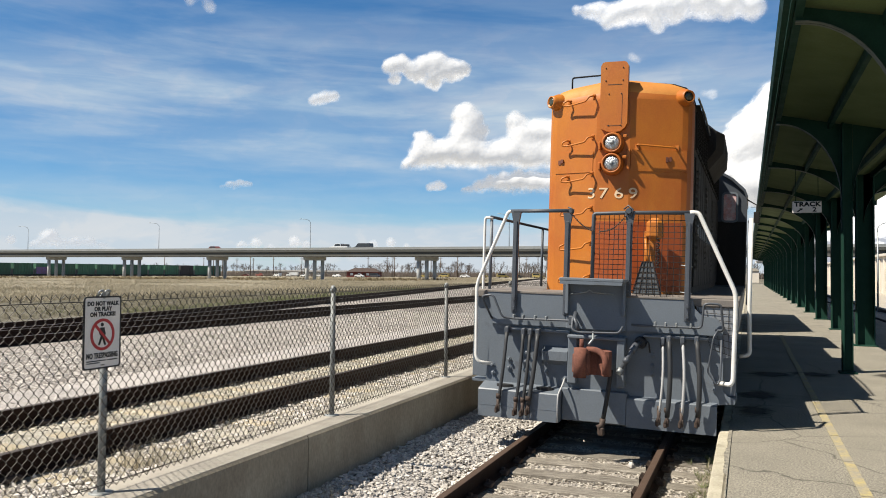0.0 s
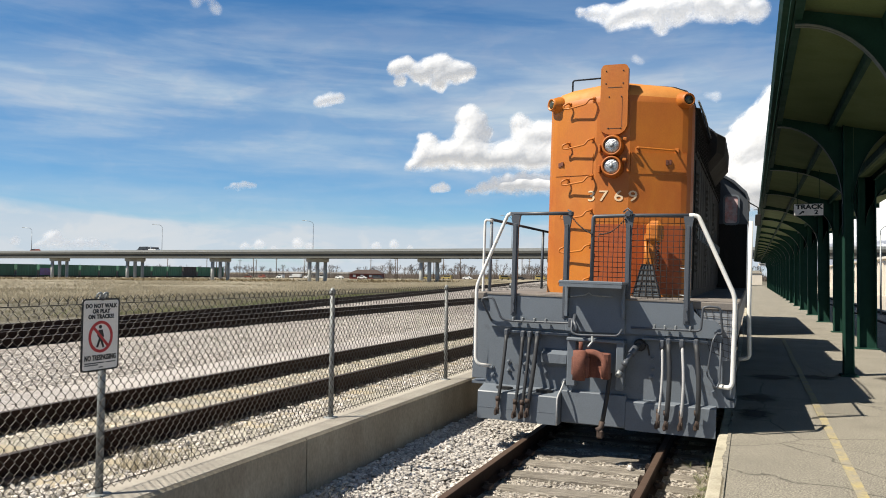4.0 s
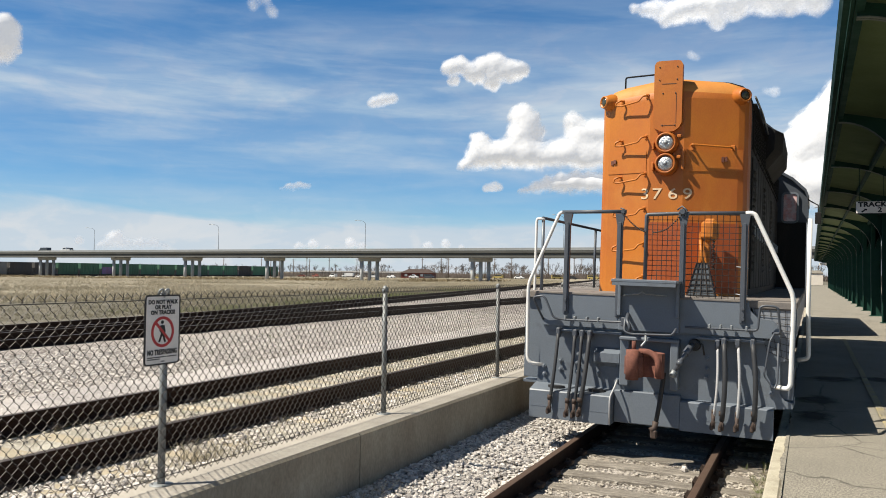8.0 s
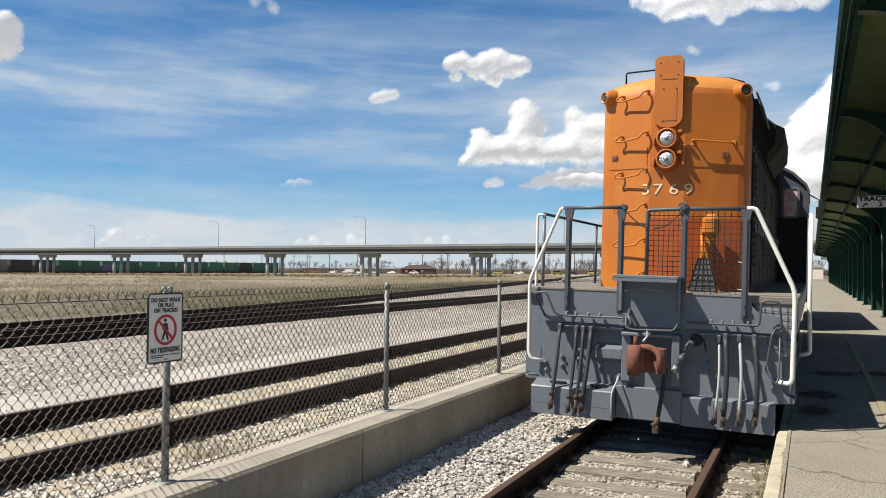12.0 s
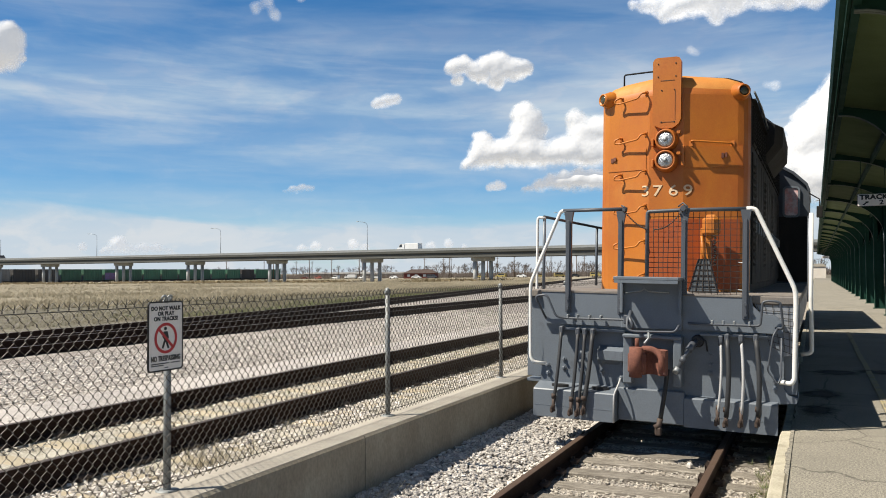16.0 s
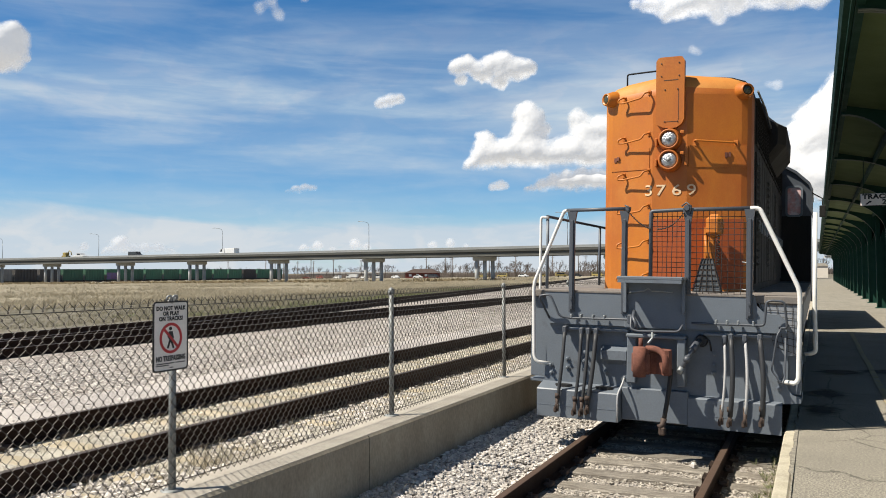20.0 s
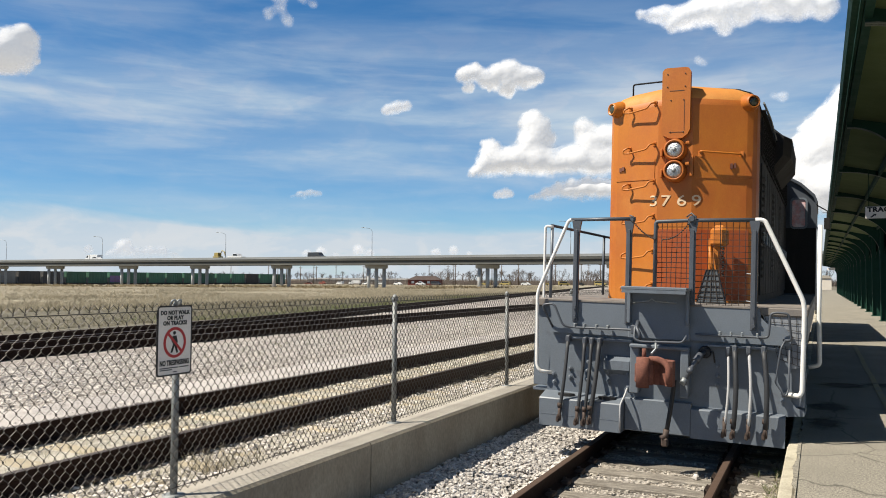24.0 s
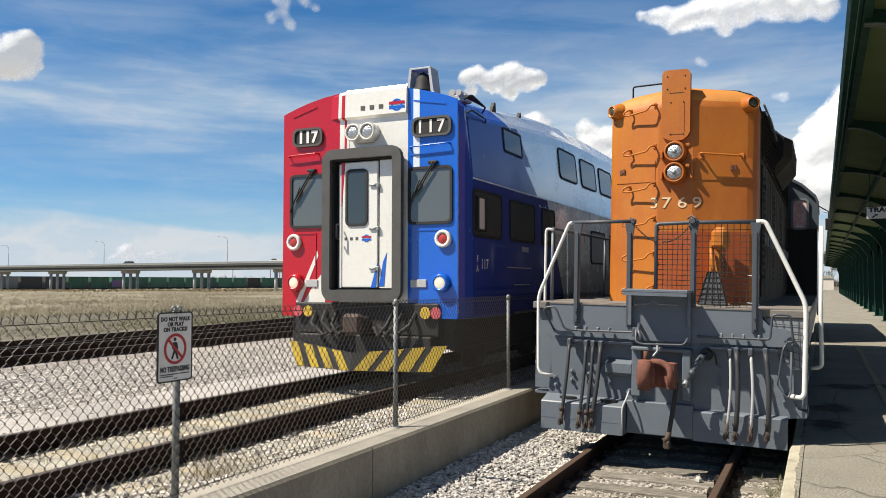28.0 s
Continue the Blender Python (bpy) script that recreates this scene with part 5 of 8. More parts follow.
    part("knuckle", Shape().tube([(-0.055, -0.585, 0.765), (-0.055, -0.585, 1.075)], 0.068, 14).box(-0.14, 0.05, -0.60, -0.48, 0.79, 1.03, 0.03), M_COUPLER, c)
    part("guard_arm", Shape().tube(bend([(0.0, -0.50, 1.05), (0.11, -0.53, 1.06), (0.205, -0.56, 1.0), (0.215, -0.57, 0.81)], 0.08), 0.036, 8), M_COUPLER, c)
    part("coupler_pin", Shape().tube([(-0.06, -0.50, 1.05), (-0.06, -0.50, 1.16)], 0.022, 8), M_COUPLER, c)
    part("coupler_pocket", Shape().box(0.25, 0.34, -0.10, 0.08, 0.62, 1.14, 0.01).box(-0.30, -0.20, -0.06, 0.08, 0.62, 1.14, 0.01).box(-0.30, 0.34, -0.12, 0.08, 1.13, 1.17, 0.01), M_LGREY, root)
    # uncoupling rods
    part("uncoupling_lever", Shape().tube(bend([(-1.22, 0.0, 1.30), (-1.31, -0.14, 1.56), (-1.17, -0.14, 1.58), (-1.06, -0.13, 1.33), (-0.95, -0.10, 1.315), (-0.24, -0.10, 1.325), (-0.22, -0.22, 1.39), (-0.21, -0.30, 1.24), (-0.14, -0.30, 1.215), (0.30, -0.30, 1.23), (0.33, -0.25, 1.30)], 0.05), 0.013, 7), M_RAILGREY, root)
    part("uncoupling_lever", Shape().tube(bend([(0.40, -0.08, 1.315), (0.62, -0.10, 1.315), (1.13, -0.10, 1.32), (1.15, -0.12, 1.57), (1.20, -0.12, 1.585), (1.32, -0.12, 1.58), (1.35, -0.06, 1.30), (1.27, 0.0, 1.30)], 0.04), 0.013, 7), M_RAILGREY, root)
    part("lever_bracket", Shape().tube([(-0.23, -0.02, 1.42), (-0.20, -0.24, 1.36), (-0.16, -0.27, 1.30), (-0.16, -0.25, 1.22)], 0.02, 7).box(-0.29, -0.24, -0.12, 0.0, 1.28, 1.38, 0.01), M_RAILGREY, root)
    part("lever_hook", Shape().tube(bend([(1.29, -0.02, 1.30), (1.25, -0.06, 1.22), (1.20, -0.06, 0.86), (1.30, -0.06, 0.72), (1.33, -0.03, 0.80), (1.33, -0.02, 1.2)], 0.03), 0.010, 6), M_RAILGREY, root)
    part("lift_chain", Shape().tube([(0.02, -0.29, 1.23), (0.03, -0.33, 1.15), (0.0, -0.42, 1.10)], 0.014, 6), M_GALV, root)
    for x in (-0.93, -0.82, -0.68, -0.55, 0.65, 0.76, 0.87, 1.02):
        part("rod_clip", Shape().box(x - 0.01, x + 0.01, -0.115, -0.03, 1.315, 1.36, 0.003), M_GALV, root)
    # air hoses
    for x0, z0, x1, z1, mat, r in ((-1.01, 1.17, -1.05, 0.36, M_HOSE, 0.021), (-0.815, 1.16, -0.845, 0.34, M_HOSE, 0.020), (-0.735, 1.16, -0.765, 0.34, M_HOSE, 0.020), (-0.645, 1.16, -0.70, 0.36, M_HOSE, 0.026),
                                   (0.735, 1.15, 0.715, 0.36, M_PALEHOSE, 0.014), (0.80, 1.17, 0.80, 0.35, M_HOSE, 0.026), (0.94, 1.17, 0.95, 0.36, M_PALEHOSE, 0.016), (1.085, 1.18, 1.115, 0.38, M_HOSE, 0.026)):
        y1 = -0.21 if x0 < 0 else -0.10
        h = part("air_hose", hose(Shape(), (x0, -0.075, z0), (x1, y1, z1), 0.035 if x0 < 0 else 0.05, r), mat, root)
        part("hose_valve", Shape().box(x0 - 0.026, x0 + 0.026, -0.10, 0.02, z0 - 0.03, z0 + 0.05, 0.012).tube([(x0, -0.075, z0 + 0.03), (x0, -0.075, z0 - 0.06)], 0.026, 8), M_RAILGREY, h)
        part("clamp", Shape().tube([(x1, y1, z1 + 0.10), (x1, y1, z1 + 0.05)], r + 0.006, 8), M_BRONZE, h)
        part("glad_hand", Shape().tube([(x1, y1, z1 + 0.06), (x1, y1 - 0.005, z1 - 0.02), (x1 - 0.01, y1 - 0.02, z1 - 0.07)], [0.022, 0.018, 0.026], 8).box(x1 - 0.034, x1 + 0.004, y1 - 0.04, y1 + 0.005, z1 - 0.115, z1 - 0.05, 0.012).box(x1 + 0.006, x1 + 0.022, y1 - 0.03, y1, z1 - 0.10, z1 - 0.02, 0.006), M_BRONZE, h)
    br = part("brake_pipe", Shape().tube(bend([(0.49, 0.0, 1.13), (0.44, -0.16, 1.07), (0.30, -0.24, 0.80)], 0.05), 0.024, 9).tube([(0.46, -0.1, 1.10), (0.42, -0.17, 1.03)], 0.040, 9).tube([(0.385, -0.20, 0.96), (0.355, -0.215, 0.91)], 0.034, 9), M_RAILGREY, root)
    part("hose", hose(Shape(), (0.21, -0.20, 0.82), (0.14, -0.22, 0.27), 0.015, 0.024), M_BLACK, br)
    part("collar", Shape().tube([(0.325, -0.228, 0.85), (0.29, -0.245, 0.785)], 0.031, 10), M_GALV, br)
    part("glad_hand", Shape().tube([(0.14, -0.22, 0.29), (0.13, -0.23, 0.22), (0.09, -0.25, 0.19)], [0.034, 0.03, 0.034], 8).box(0.09, 0.16, -0.27, -0.20, 0.11, 0.20, 0.014), M_BRONZE, br)
    part("angle_cock", Shape().spin([(0.06, -0.03), (0.07, 0.0), (0.06, 0.05)], 10, pose(0.49, 0.02, 1.12, 90, 0, 0)).tube([(0.50, -0.02, 1.17), (0.58, -0.04, 1.13), (0.60, -0.04, 1.02)], 0.010, 6), M_BLACK, br)

    # handrails: grey bars with white corner rails
    g = M_RAILGREY
    def stanchion(x, y, top, foot=1.38, w=0.032, front=True):
        s = Shape().box(x - w, x + w, y - 0.018, y + 0.022, foot, top, 0.004)
        s.box(x - w * 0.5, x + w * 0.5, y - 0.030, y - 0.014, foot + 0.02, top - 0.1, 0.003)
        if front:
            s.prism([(x - w * 1.7, top), (x + w * 1.7, top), (x + w, top - 0.13), (x - w, top - 0.13)], "y", y - 0.02, y + 0.024)
            s.spin([(0.022, 0), (0.02, 0.03)], 6, pose(x, y - 0.018, foot + 0.05, 90, 0, 0), False).spin([(0.022, 0), (0.02, 0.03)], 6, pose(x, y - 0.018, foot + 0.16, 90, 0, 0), False)
        return part("stanchion", s, g, root)
    for x in (-0.95, -0.345, 0.975):
        stanchion(x, -0.02, 2.54)
    stanchion(0.345, -0.02, 2.54, 1.62)
    part("handrail", Shape().tube([(-1.02, -0.02, 2.555), (-0.28, -0.02, 2.565)], 0.021, 8), g, root)
    part("rail_knob", Shape().spin([(0.022, -0.03), (0.030, 0), (0.022, 0.03)], 8, pose(-0.31, -0.03, 2.56, 90)).tube([(-0.34, -0.05, 2.60), (-0.30, -0.06, 2.585), (-0.28, -0.05, 2.53)], 0.009, 6), g, root)
    part("rail_knob", Shape().spin([(0.028, -0.04), (0.042, 0), (0.028, 0.04)], 8, pose(0.335, -0.03, 2.56, 90)).tube([(0.28, -0.05, 2.58), (0.33, -0.06, 2.62), (0.38, -0.05, 2.58), (0.36, -0.05, 2.50)], 0.010, 6), g, root)
    part("handrail", Shape().tube(bend([(-0.055, -0.02, 1.80), (-0.055, -0.02, 2.53), (0.33, -0.02, 2.545), (0.98, -0.02, 2.55)], 0.03), 0.021, 8), g, root)
    part("corner_handrail", Shape().tube(bend([(0.98, -0.02, 2.55), (1.07, -0.02, 2.55), (1.46, -0.02, 1.70), (1.465, -0.02, 1.55), (1.455, -0.02, 0.78), (1.43, -0.02, 0.735), (1.29, 0.06, 0.735)], 0.10), 0.024, 10), M_WHITE, root, "white-painted corner handrail")
    part("corner_handrail", Shape().tube(bend([(-0.98, -0.02, 2.555), (-1.05, -0.02, 2.55), (-1.41, -0.02, 1.70), (-1.395, -0.02, 0.84), (-1.36, -0.02, 0.78), (-1.22, 0.06, 0.76)], 0.08), 0.020, 10), M_WHITE, root, "white-painted corner handrail")
    part("corner_handrail", Shape().tube(bend([(1.60, 0.95, 2.56), (1.60, 0.95, 1.5), (1.615, 0.95, 0.97), (1.50, 0.95, 0.95)], 0.08), 0.024, 10), M_WHITE, root, "white-painted step handrail")
    part("corner_handrail", Shape().tube(bend([(-1.40, 0.5, 2.50), (-1.50, 0.5, 2.52), (-1.50, 0.5, 1.08), (-1.40, 0.5, 1.02)], 0.06), 0.017, 10), M_WHITE, root, "white-painted step handrail")
    # side handrails
    for x, y0 in ((-1.42, 0.5), (1.58, 0.95)):
        part("handrail", Shape().tube([(x, y0, 2.52), (x, 9.9, 2.52)], 0.019, 7), g, root)
        y = y0 + (0.02 if x < 0 else 0.05)
        while y < 10:
            part("stanchion", Shape().tube([(x, y, 2.53), (x, y, 1.55)], 0.020, 7), g if y > 1.2 else M_LGREY, root)
            y += 1.45 if y > 1 else 1.2
    part("step_side_plate", Shape().prism([(1.06, 1.545), (1.47, 1.545), (1.46, 1.02), (1.34, 1.0), (1.20, 1.2)], "y", 0.066, 0.085), M_PALEGREY, root, "pale grey plate behind netting")
    # steel netting in the rails
    part("net", net([(-0.04, 0.0, 1.80), (0.33, 0.0, 1.80), (0.33, 0.0, 2.53), (-0.04, 0.0, 2.53)], 7, 13, 0.0046, None, 0.03), M_NET, root, "coarse dark wire netting")
    part("net", net([(0.37, 0.0, 1.62), (0.95, 0.0, 1.62), (0.95, 0.0, 2.53), (0.37, 0.0, 2.53)], 9, 14, 0.0044, None, 0.03), M_NET, root, "coarse dark wire netting")
    part("net", net([(1.22, 0.055, 1.10), (1.455, 0.055, 1.02), (1.465, 0.055, 1.54), (1.08, 0.055, 1.54)], 5, 7, 0.0030), M_NET, root)
    part("net", net([(1.585, 1.0, 1.62), (1.585, 2.4, 1.62), (1.585, 2.4, 2.5), (1.585, 1.0, 2.5)], 18, 14, 0.0028), M_NET, root)
    for z in (1.98, 1.69):
        part("wire_tie", Shape().tube([(0.90, -0.03, z), (1.02, -0.03, z - 0.015)], 0.006, 5), M_GALV, root)
    ends = [(-0.31, -0.05, 2.54), (-0.05, -0.05, 2.33), (0.02, -0.05, 2.33), (0.33, -0.05, 2.54)]
    for p0, p1, sag, tip in ((ends[0], ends[1], 0.03, -50), (ends[2], ends[3], 0.06, 50)):
        links = Shape()
        for i in range(16):
            t = (i + 0.5) / 16
            c = Vector(p0).lerp(Vector(p1), t) - Vector((0, 0, sag * math.sin(math.pi * t)))
            links.spin([(0.005, -0.012), (0.009, -0.006), (0.009, 0.006), (0.005, 0.012)], 6, Matrix.Translation(c) @ pose(0, 0, 0, 90 * (i % 2), tip, 0))
        part("safety_chain", links, M_BRONZE, root, "slack rusty safety chain")
    # hand brake and bell on the end platform
    hb = part("brake_stand", Shape().box(0.40, 0.60, 0.98, 1.22, 2.28, 2.56, 0.06).box(0.43, 0.50, 1.05, 1.2, 1.95, 2.3, 0.01).tube([(0.40, 1.0, 2.3), (0.42, 0.98, 2.1), (0.46, 1.0, 1.98)], 0.018, 7), M_ORANGE, root, "orange hand brake housing on the hood")
    part("brake_board", Shape().box(0.375, 0.405, 1.08, 1.32, 1.98, 2.40, 0.006), M_ORANGE, hb)
    ch = Shape()
    for i in range(14):
        z = 2.30 - i * 0.026
        ch.spin([(0.012, -0.006), (0.018, 0), (0.012, 0.006)], 6, pose(0.545 + 0.01 * (i % 2), 1.0, z, 90 * (i % 2), 0, 0))
    part("chain", ch, M_NET, hb)
    bell = part("bell_cover", Shape().loft([[(0.29, 0.75, 1.63), (0.60, 0.75, 1.63), (0.60, 1.05, 1.63), (0.29, 1.05, 1.63)], [(0.385, 0.85, 2.02), (0.50, 0.85, 2.02), (0.50, 0.98, 2.02), (0.385, 0.98, 2.02)]]), M_BELL, root, "blue-grey tapered cover behind the netting")
    part("lattice", net([(0.285, 0.742, 1.64), (0.605, 0.742, 1.64), (0.502, 0.842, 2.02), (0.383, 0.842, 2.02)], 4, 6, 0.0055), M_NET, bell)
    # steps at the corners
    for sx in (-1, 1):
        st = part("step_well", Shape().box(sx * 1.36 - 0.12, sx * 1.36 + 0.12, 0.12, 0.16, 0.60, 1.54, 0.006).box(sx * 1.36 - 0.12, sx * 1.36 + 0.12, 0.60, 0.64, 0.45, 1.54, 0.006), M_LGREY, root)
        for z in (0.55, 0.90, 1.24):
            part("step", Shape().box(sx * 1.36 - 0.13, sx * 1.36 + 0.13, 0.14, 0.62, z - 0.02, z + 0.02, 0.005), M_LGREY, st)
    # running gear
    part("fuel_tank", Shape().prism([(-1.1, 0.30), (1.1, 0.30), (1.35, 0.55), (1.35, 1.15), (-1.35, 1.15), (-1.35, 0.55)], "y", 5.4, 8.6), M_LDARK, root)
    part("underframe", Shape().box(-0.9, 0.9, 0.12, 14.0, 1.1, 1.545), M_LDARK, root)
    for yc in (2.6, 11.4):
        tr = part("truck", Shape().box(-1.12, -0.98, yc - 1.9, yc + 1.9, 0.40, 0.75, 0.03).box(0.98, 1.12, yc - 1.9, yc + 1.9, 0.40, 0.75, 0.03).box(-1.0, 1.0, yc - 0.3, yc + 0.3, 0.45, 0.9, 0.02), M_LDARK, root)
        for dy in (-1.37, 1.37):
            for sx in (-0.72, 0.72):
                part("wheel", Shape().spin([(0.40, -0.07), (0.508, -0.065), (0.510, 0.05), (0.535, 0.065), (0.52, 0.08), (0.40, 0.08), (0.38, 0.04), (0.15, 0.03), (0.14, -0.04), (0.38, -0.03)], 24,
                                           pose(sx, yc + dy, 0.508, 0, 90 if sx < 0 else -90, 0)), M_RUSTTOP, tr)
            part("axle", Shape().tube([(-0.95, yc + dy, 0.508), (0.95, yc + dy, 0.508)], 0.09, 10), M_LDARK, tr)
            for sx in (-1.14, 1.14):
                part("journal_box", Shape().box(sx - 0.1, sx + 0.1, yc + dy - 0.17, yc + dy + 0.17, 0.36, 0.66, 0.03), M_LDARK, tr)
    return root


M_MARKER = glass("marker_lens", (0.045, 0.05, 0.03), 0.25)
M_NET = surface("net_wire", (0.0189, 0.0163, 0.0155), 0.7, 0.2, (0.0602, 0.043, 0.0344), 14, 0.6, 80, 0.1, 0.0)
M_PALEGREY = surface("pale_grey_paint", (0.24, 0.255, 0.28), 0.5, 0, (0.19, 0.20, 0.22), 4, 0.7, 60, 0.1, 0.1)
M_BELL = surface("blue_grey_paint", (0.052, 0.066, 0.082), 0.8, 0, (0.038, 0.047, 0.057), 8, 0.6, 60, 0.1, 0.1)
M_PALEHOSE = surface("pale_hose", (0.46, 0.46, 0.46), 0.55, 0, (0.36, 0.36, 0.36), 8, 0.5, 80, 0.1, 0.1)
# reddish and grey reflections on the cab panes are painted as colour
M_REFLECTPANE = surface("pane_painted_reflection", (0.62, 0.24, 0.20), 0.25, 0, (0.50, 0.52, 0.55), 5.5, 0.9, 12, 0.2, 0.0)

build_loco()


def build_coupled_car():
    """The dark rail car coupled behind; only its shadow shows past the locomotive."""
    root = thing("rail_car", "dark steel rail car coupled behind the locomotive", "rail car", m=pose(RAIL1, 24.7, 0))
    part("body", Shape().prism([(-1.45, 1.0), (-1.45, 3.7), (-1.2, 4.0), (0, 4.2), (1.2, 4.0), (1.45, 3.7), (1.45, 1.0)], "y", 0, 10.8), M_LDARK, root)
    for x in (-1.46, 1.46):
        part("door", Shape().box(x - 0.03, x + 0.03, 4.2, 6.4, 1.1, 3.5, 0.01), M_LDARK, root)
    part("underframe", Shape().box(-1.2, 1.2, 0.2, 10.6, 0.8, 1.0), M_BLACK, root)
    for yc in (1.8, 9.0):
        tr = part("truck", Shape().box(-1.05, -0.95, yc - 1.1, yc + 1.1, 0.35, 0.7, 0.03).box(0.95, 1.05, yc - 1.1, yc + 1.1, 0.35, 0.7, 0.03), M_LDARK, root)
        for dy in (-0.85, 0.85):
            part("wheelset", Shape().tube([(-0.8, yc + dy, 0.42), (-0.67, yc + dy, 0.42)], 0.42, 18).tube([(0.67, yc + dy, 0.42), (0.8, yc + dy, 0.42)], 0.42, 18).tube([(-0.8, yc + dy, 0.42), (0.8, yc + dy, 0.42)], 0.08, 8), M_RUSTTOP, tr)


build_coupled_car()


# ---- commuter cab car: x to its right as seen from its front, y along it, z up from the rail ----
def gloss_paint(name, colour, rough=0.25, coat=0.5, shine=0.5):
    return surface(name, colour, rough, 0, tuple(c * 0.86 for c in colour), 1.2, 0.6, 30, 0.04, 0.02, 0.002, coat=coat, shine=shine)


M_TRED = gloss_paint("train_red", (0.47, 0.008, 0.020), 0.3, 0.3)
M_TBLUE = gloss_paint("train_blue", (0.010, 0.12, 0.58))
M_TNAVY = gloss_paint("train_navy", (0.012, 0.042, 0.32), 0.10, 0.2, 0.4)
# lighter copy of the navy, with the sky's sheen put into its colour
M_TSKY = gloss_paint("train_navy_sky_sheen", (0.028, 0.072, 0.40), 0.22, 0.05, 0.28)
M_TWHITE = gloss_paint("train_white", (0.77, 0.75, 0.70))
M_TSILVER = surface("train_silver_grey", (0.93, 0.915, 0.885), 0.26, 0.40, (0.84, 0.83, 0.81), 1.2, 0.6, 30, 0.04, 0.02, 0.002, coat=0.7)
M_TPALE = gloss_paint("train_pale_stripe", (0.72, 0.78, 0.84))
M_TFRAME = surface("gangway_rubber", (0.078, 0.076, 0.073), 0.7, 0, (0.056, 0.055, 0.053), 5, 0.6, 60, 0.12, 0.1)
M_TBLACK = surface("train_underframe_black", (0.014, 0.014, 0.015), 0.7, 0, (0.025, 0.022, 0.02), 6, 0.6, 40, 0.2, 0.2)
M_HAZARD = surface("hazard_yellow", (0.46, 0.32, 0.02), 0.6, 0, (0.34, 0.235, 0.03), 5, 0.8, 50, 0.12, 0.05, dirt=(0.10, 0.08, 0.05), dirt_scale=4, dirt_low=0.52, dirt_high=0.75)
M_TGLASS = glass("train_window_glass", (0.040, 0.048, 0.050), 0.04)
M_SCREEN = glass("windscreen_glass", (0.105, 0.115, 0.115), 0.05)
M_TTINT = glass("train_upper_glass", (0.16, 0.165, 0.165), 0.05)
M_REDLENS = glass("red_lens", (0.42, 0.03, 0.03), 0.25)
M_FLAGRED = surface("red_disc", (0.55, 0.10, 0.12), 0.6)
M_FLAGYEL = surface("yellow_disc", (0.60, 0.40, 0.05), 0.6)
M_LAMPON = glow("lit_headlight", (1.0, 0.90, 0.70), 0.42)


def roof_front(x):
    return 4.055 - 0.26 * (abs(x + 0.02) / 1.4) ** 2.2


def body_ring(y, half, edge, crown, floor=0.86):
    pts = [(-half + 0.02, floor), (-half, floor + 0.05), (-half, 2.75), (-half, edge - 0.25), (-half + 0.01, edge - 0.08), (-half + 0.07, edge)]
    for k in range(1, 8):
        u = -1 + k / 4
        pts.append((u * (half - 0.07), edge + (crown - edge) * (1 - abs(u) ** 2.2)))
    pts += [(half - 0.07, edge), (half - 0.01, edge - 0.08), (half, edge - 0.25), (half, 2.75), (half, floor + 0.05), (half - 0.02, floor)]
    return [(x, y, z) for x, z in pts]


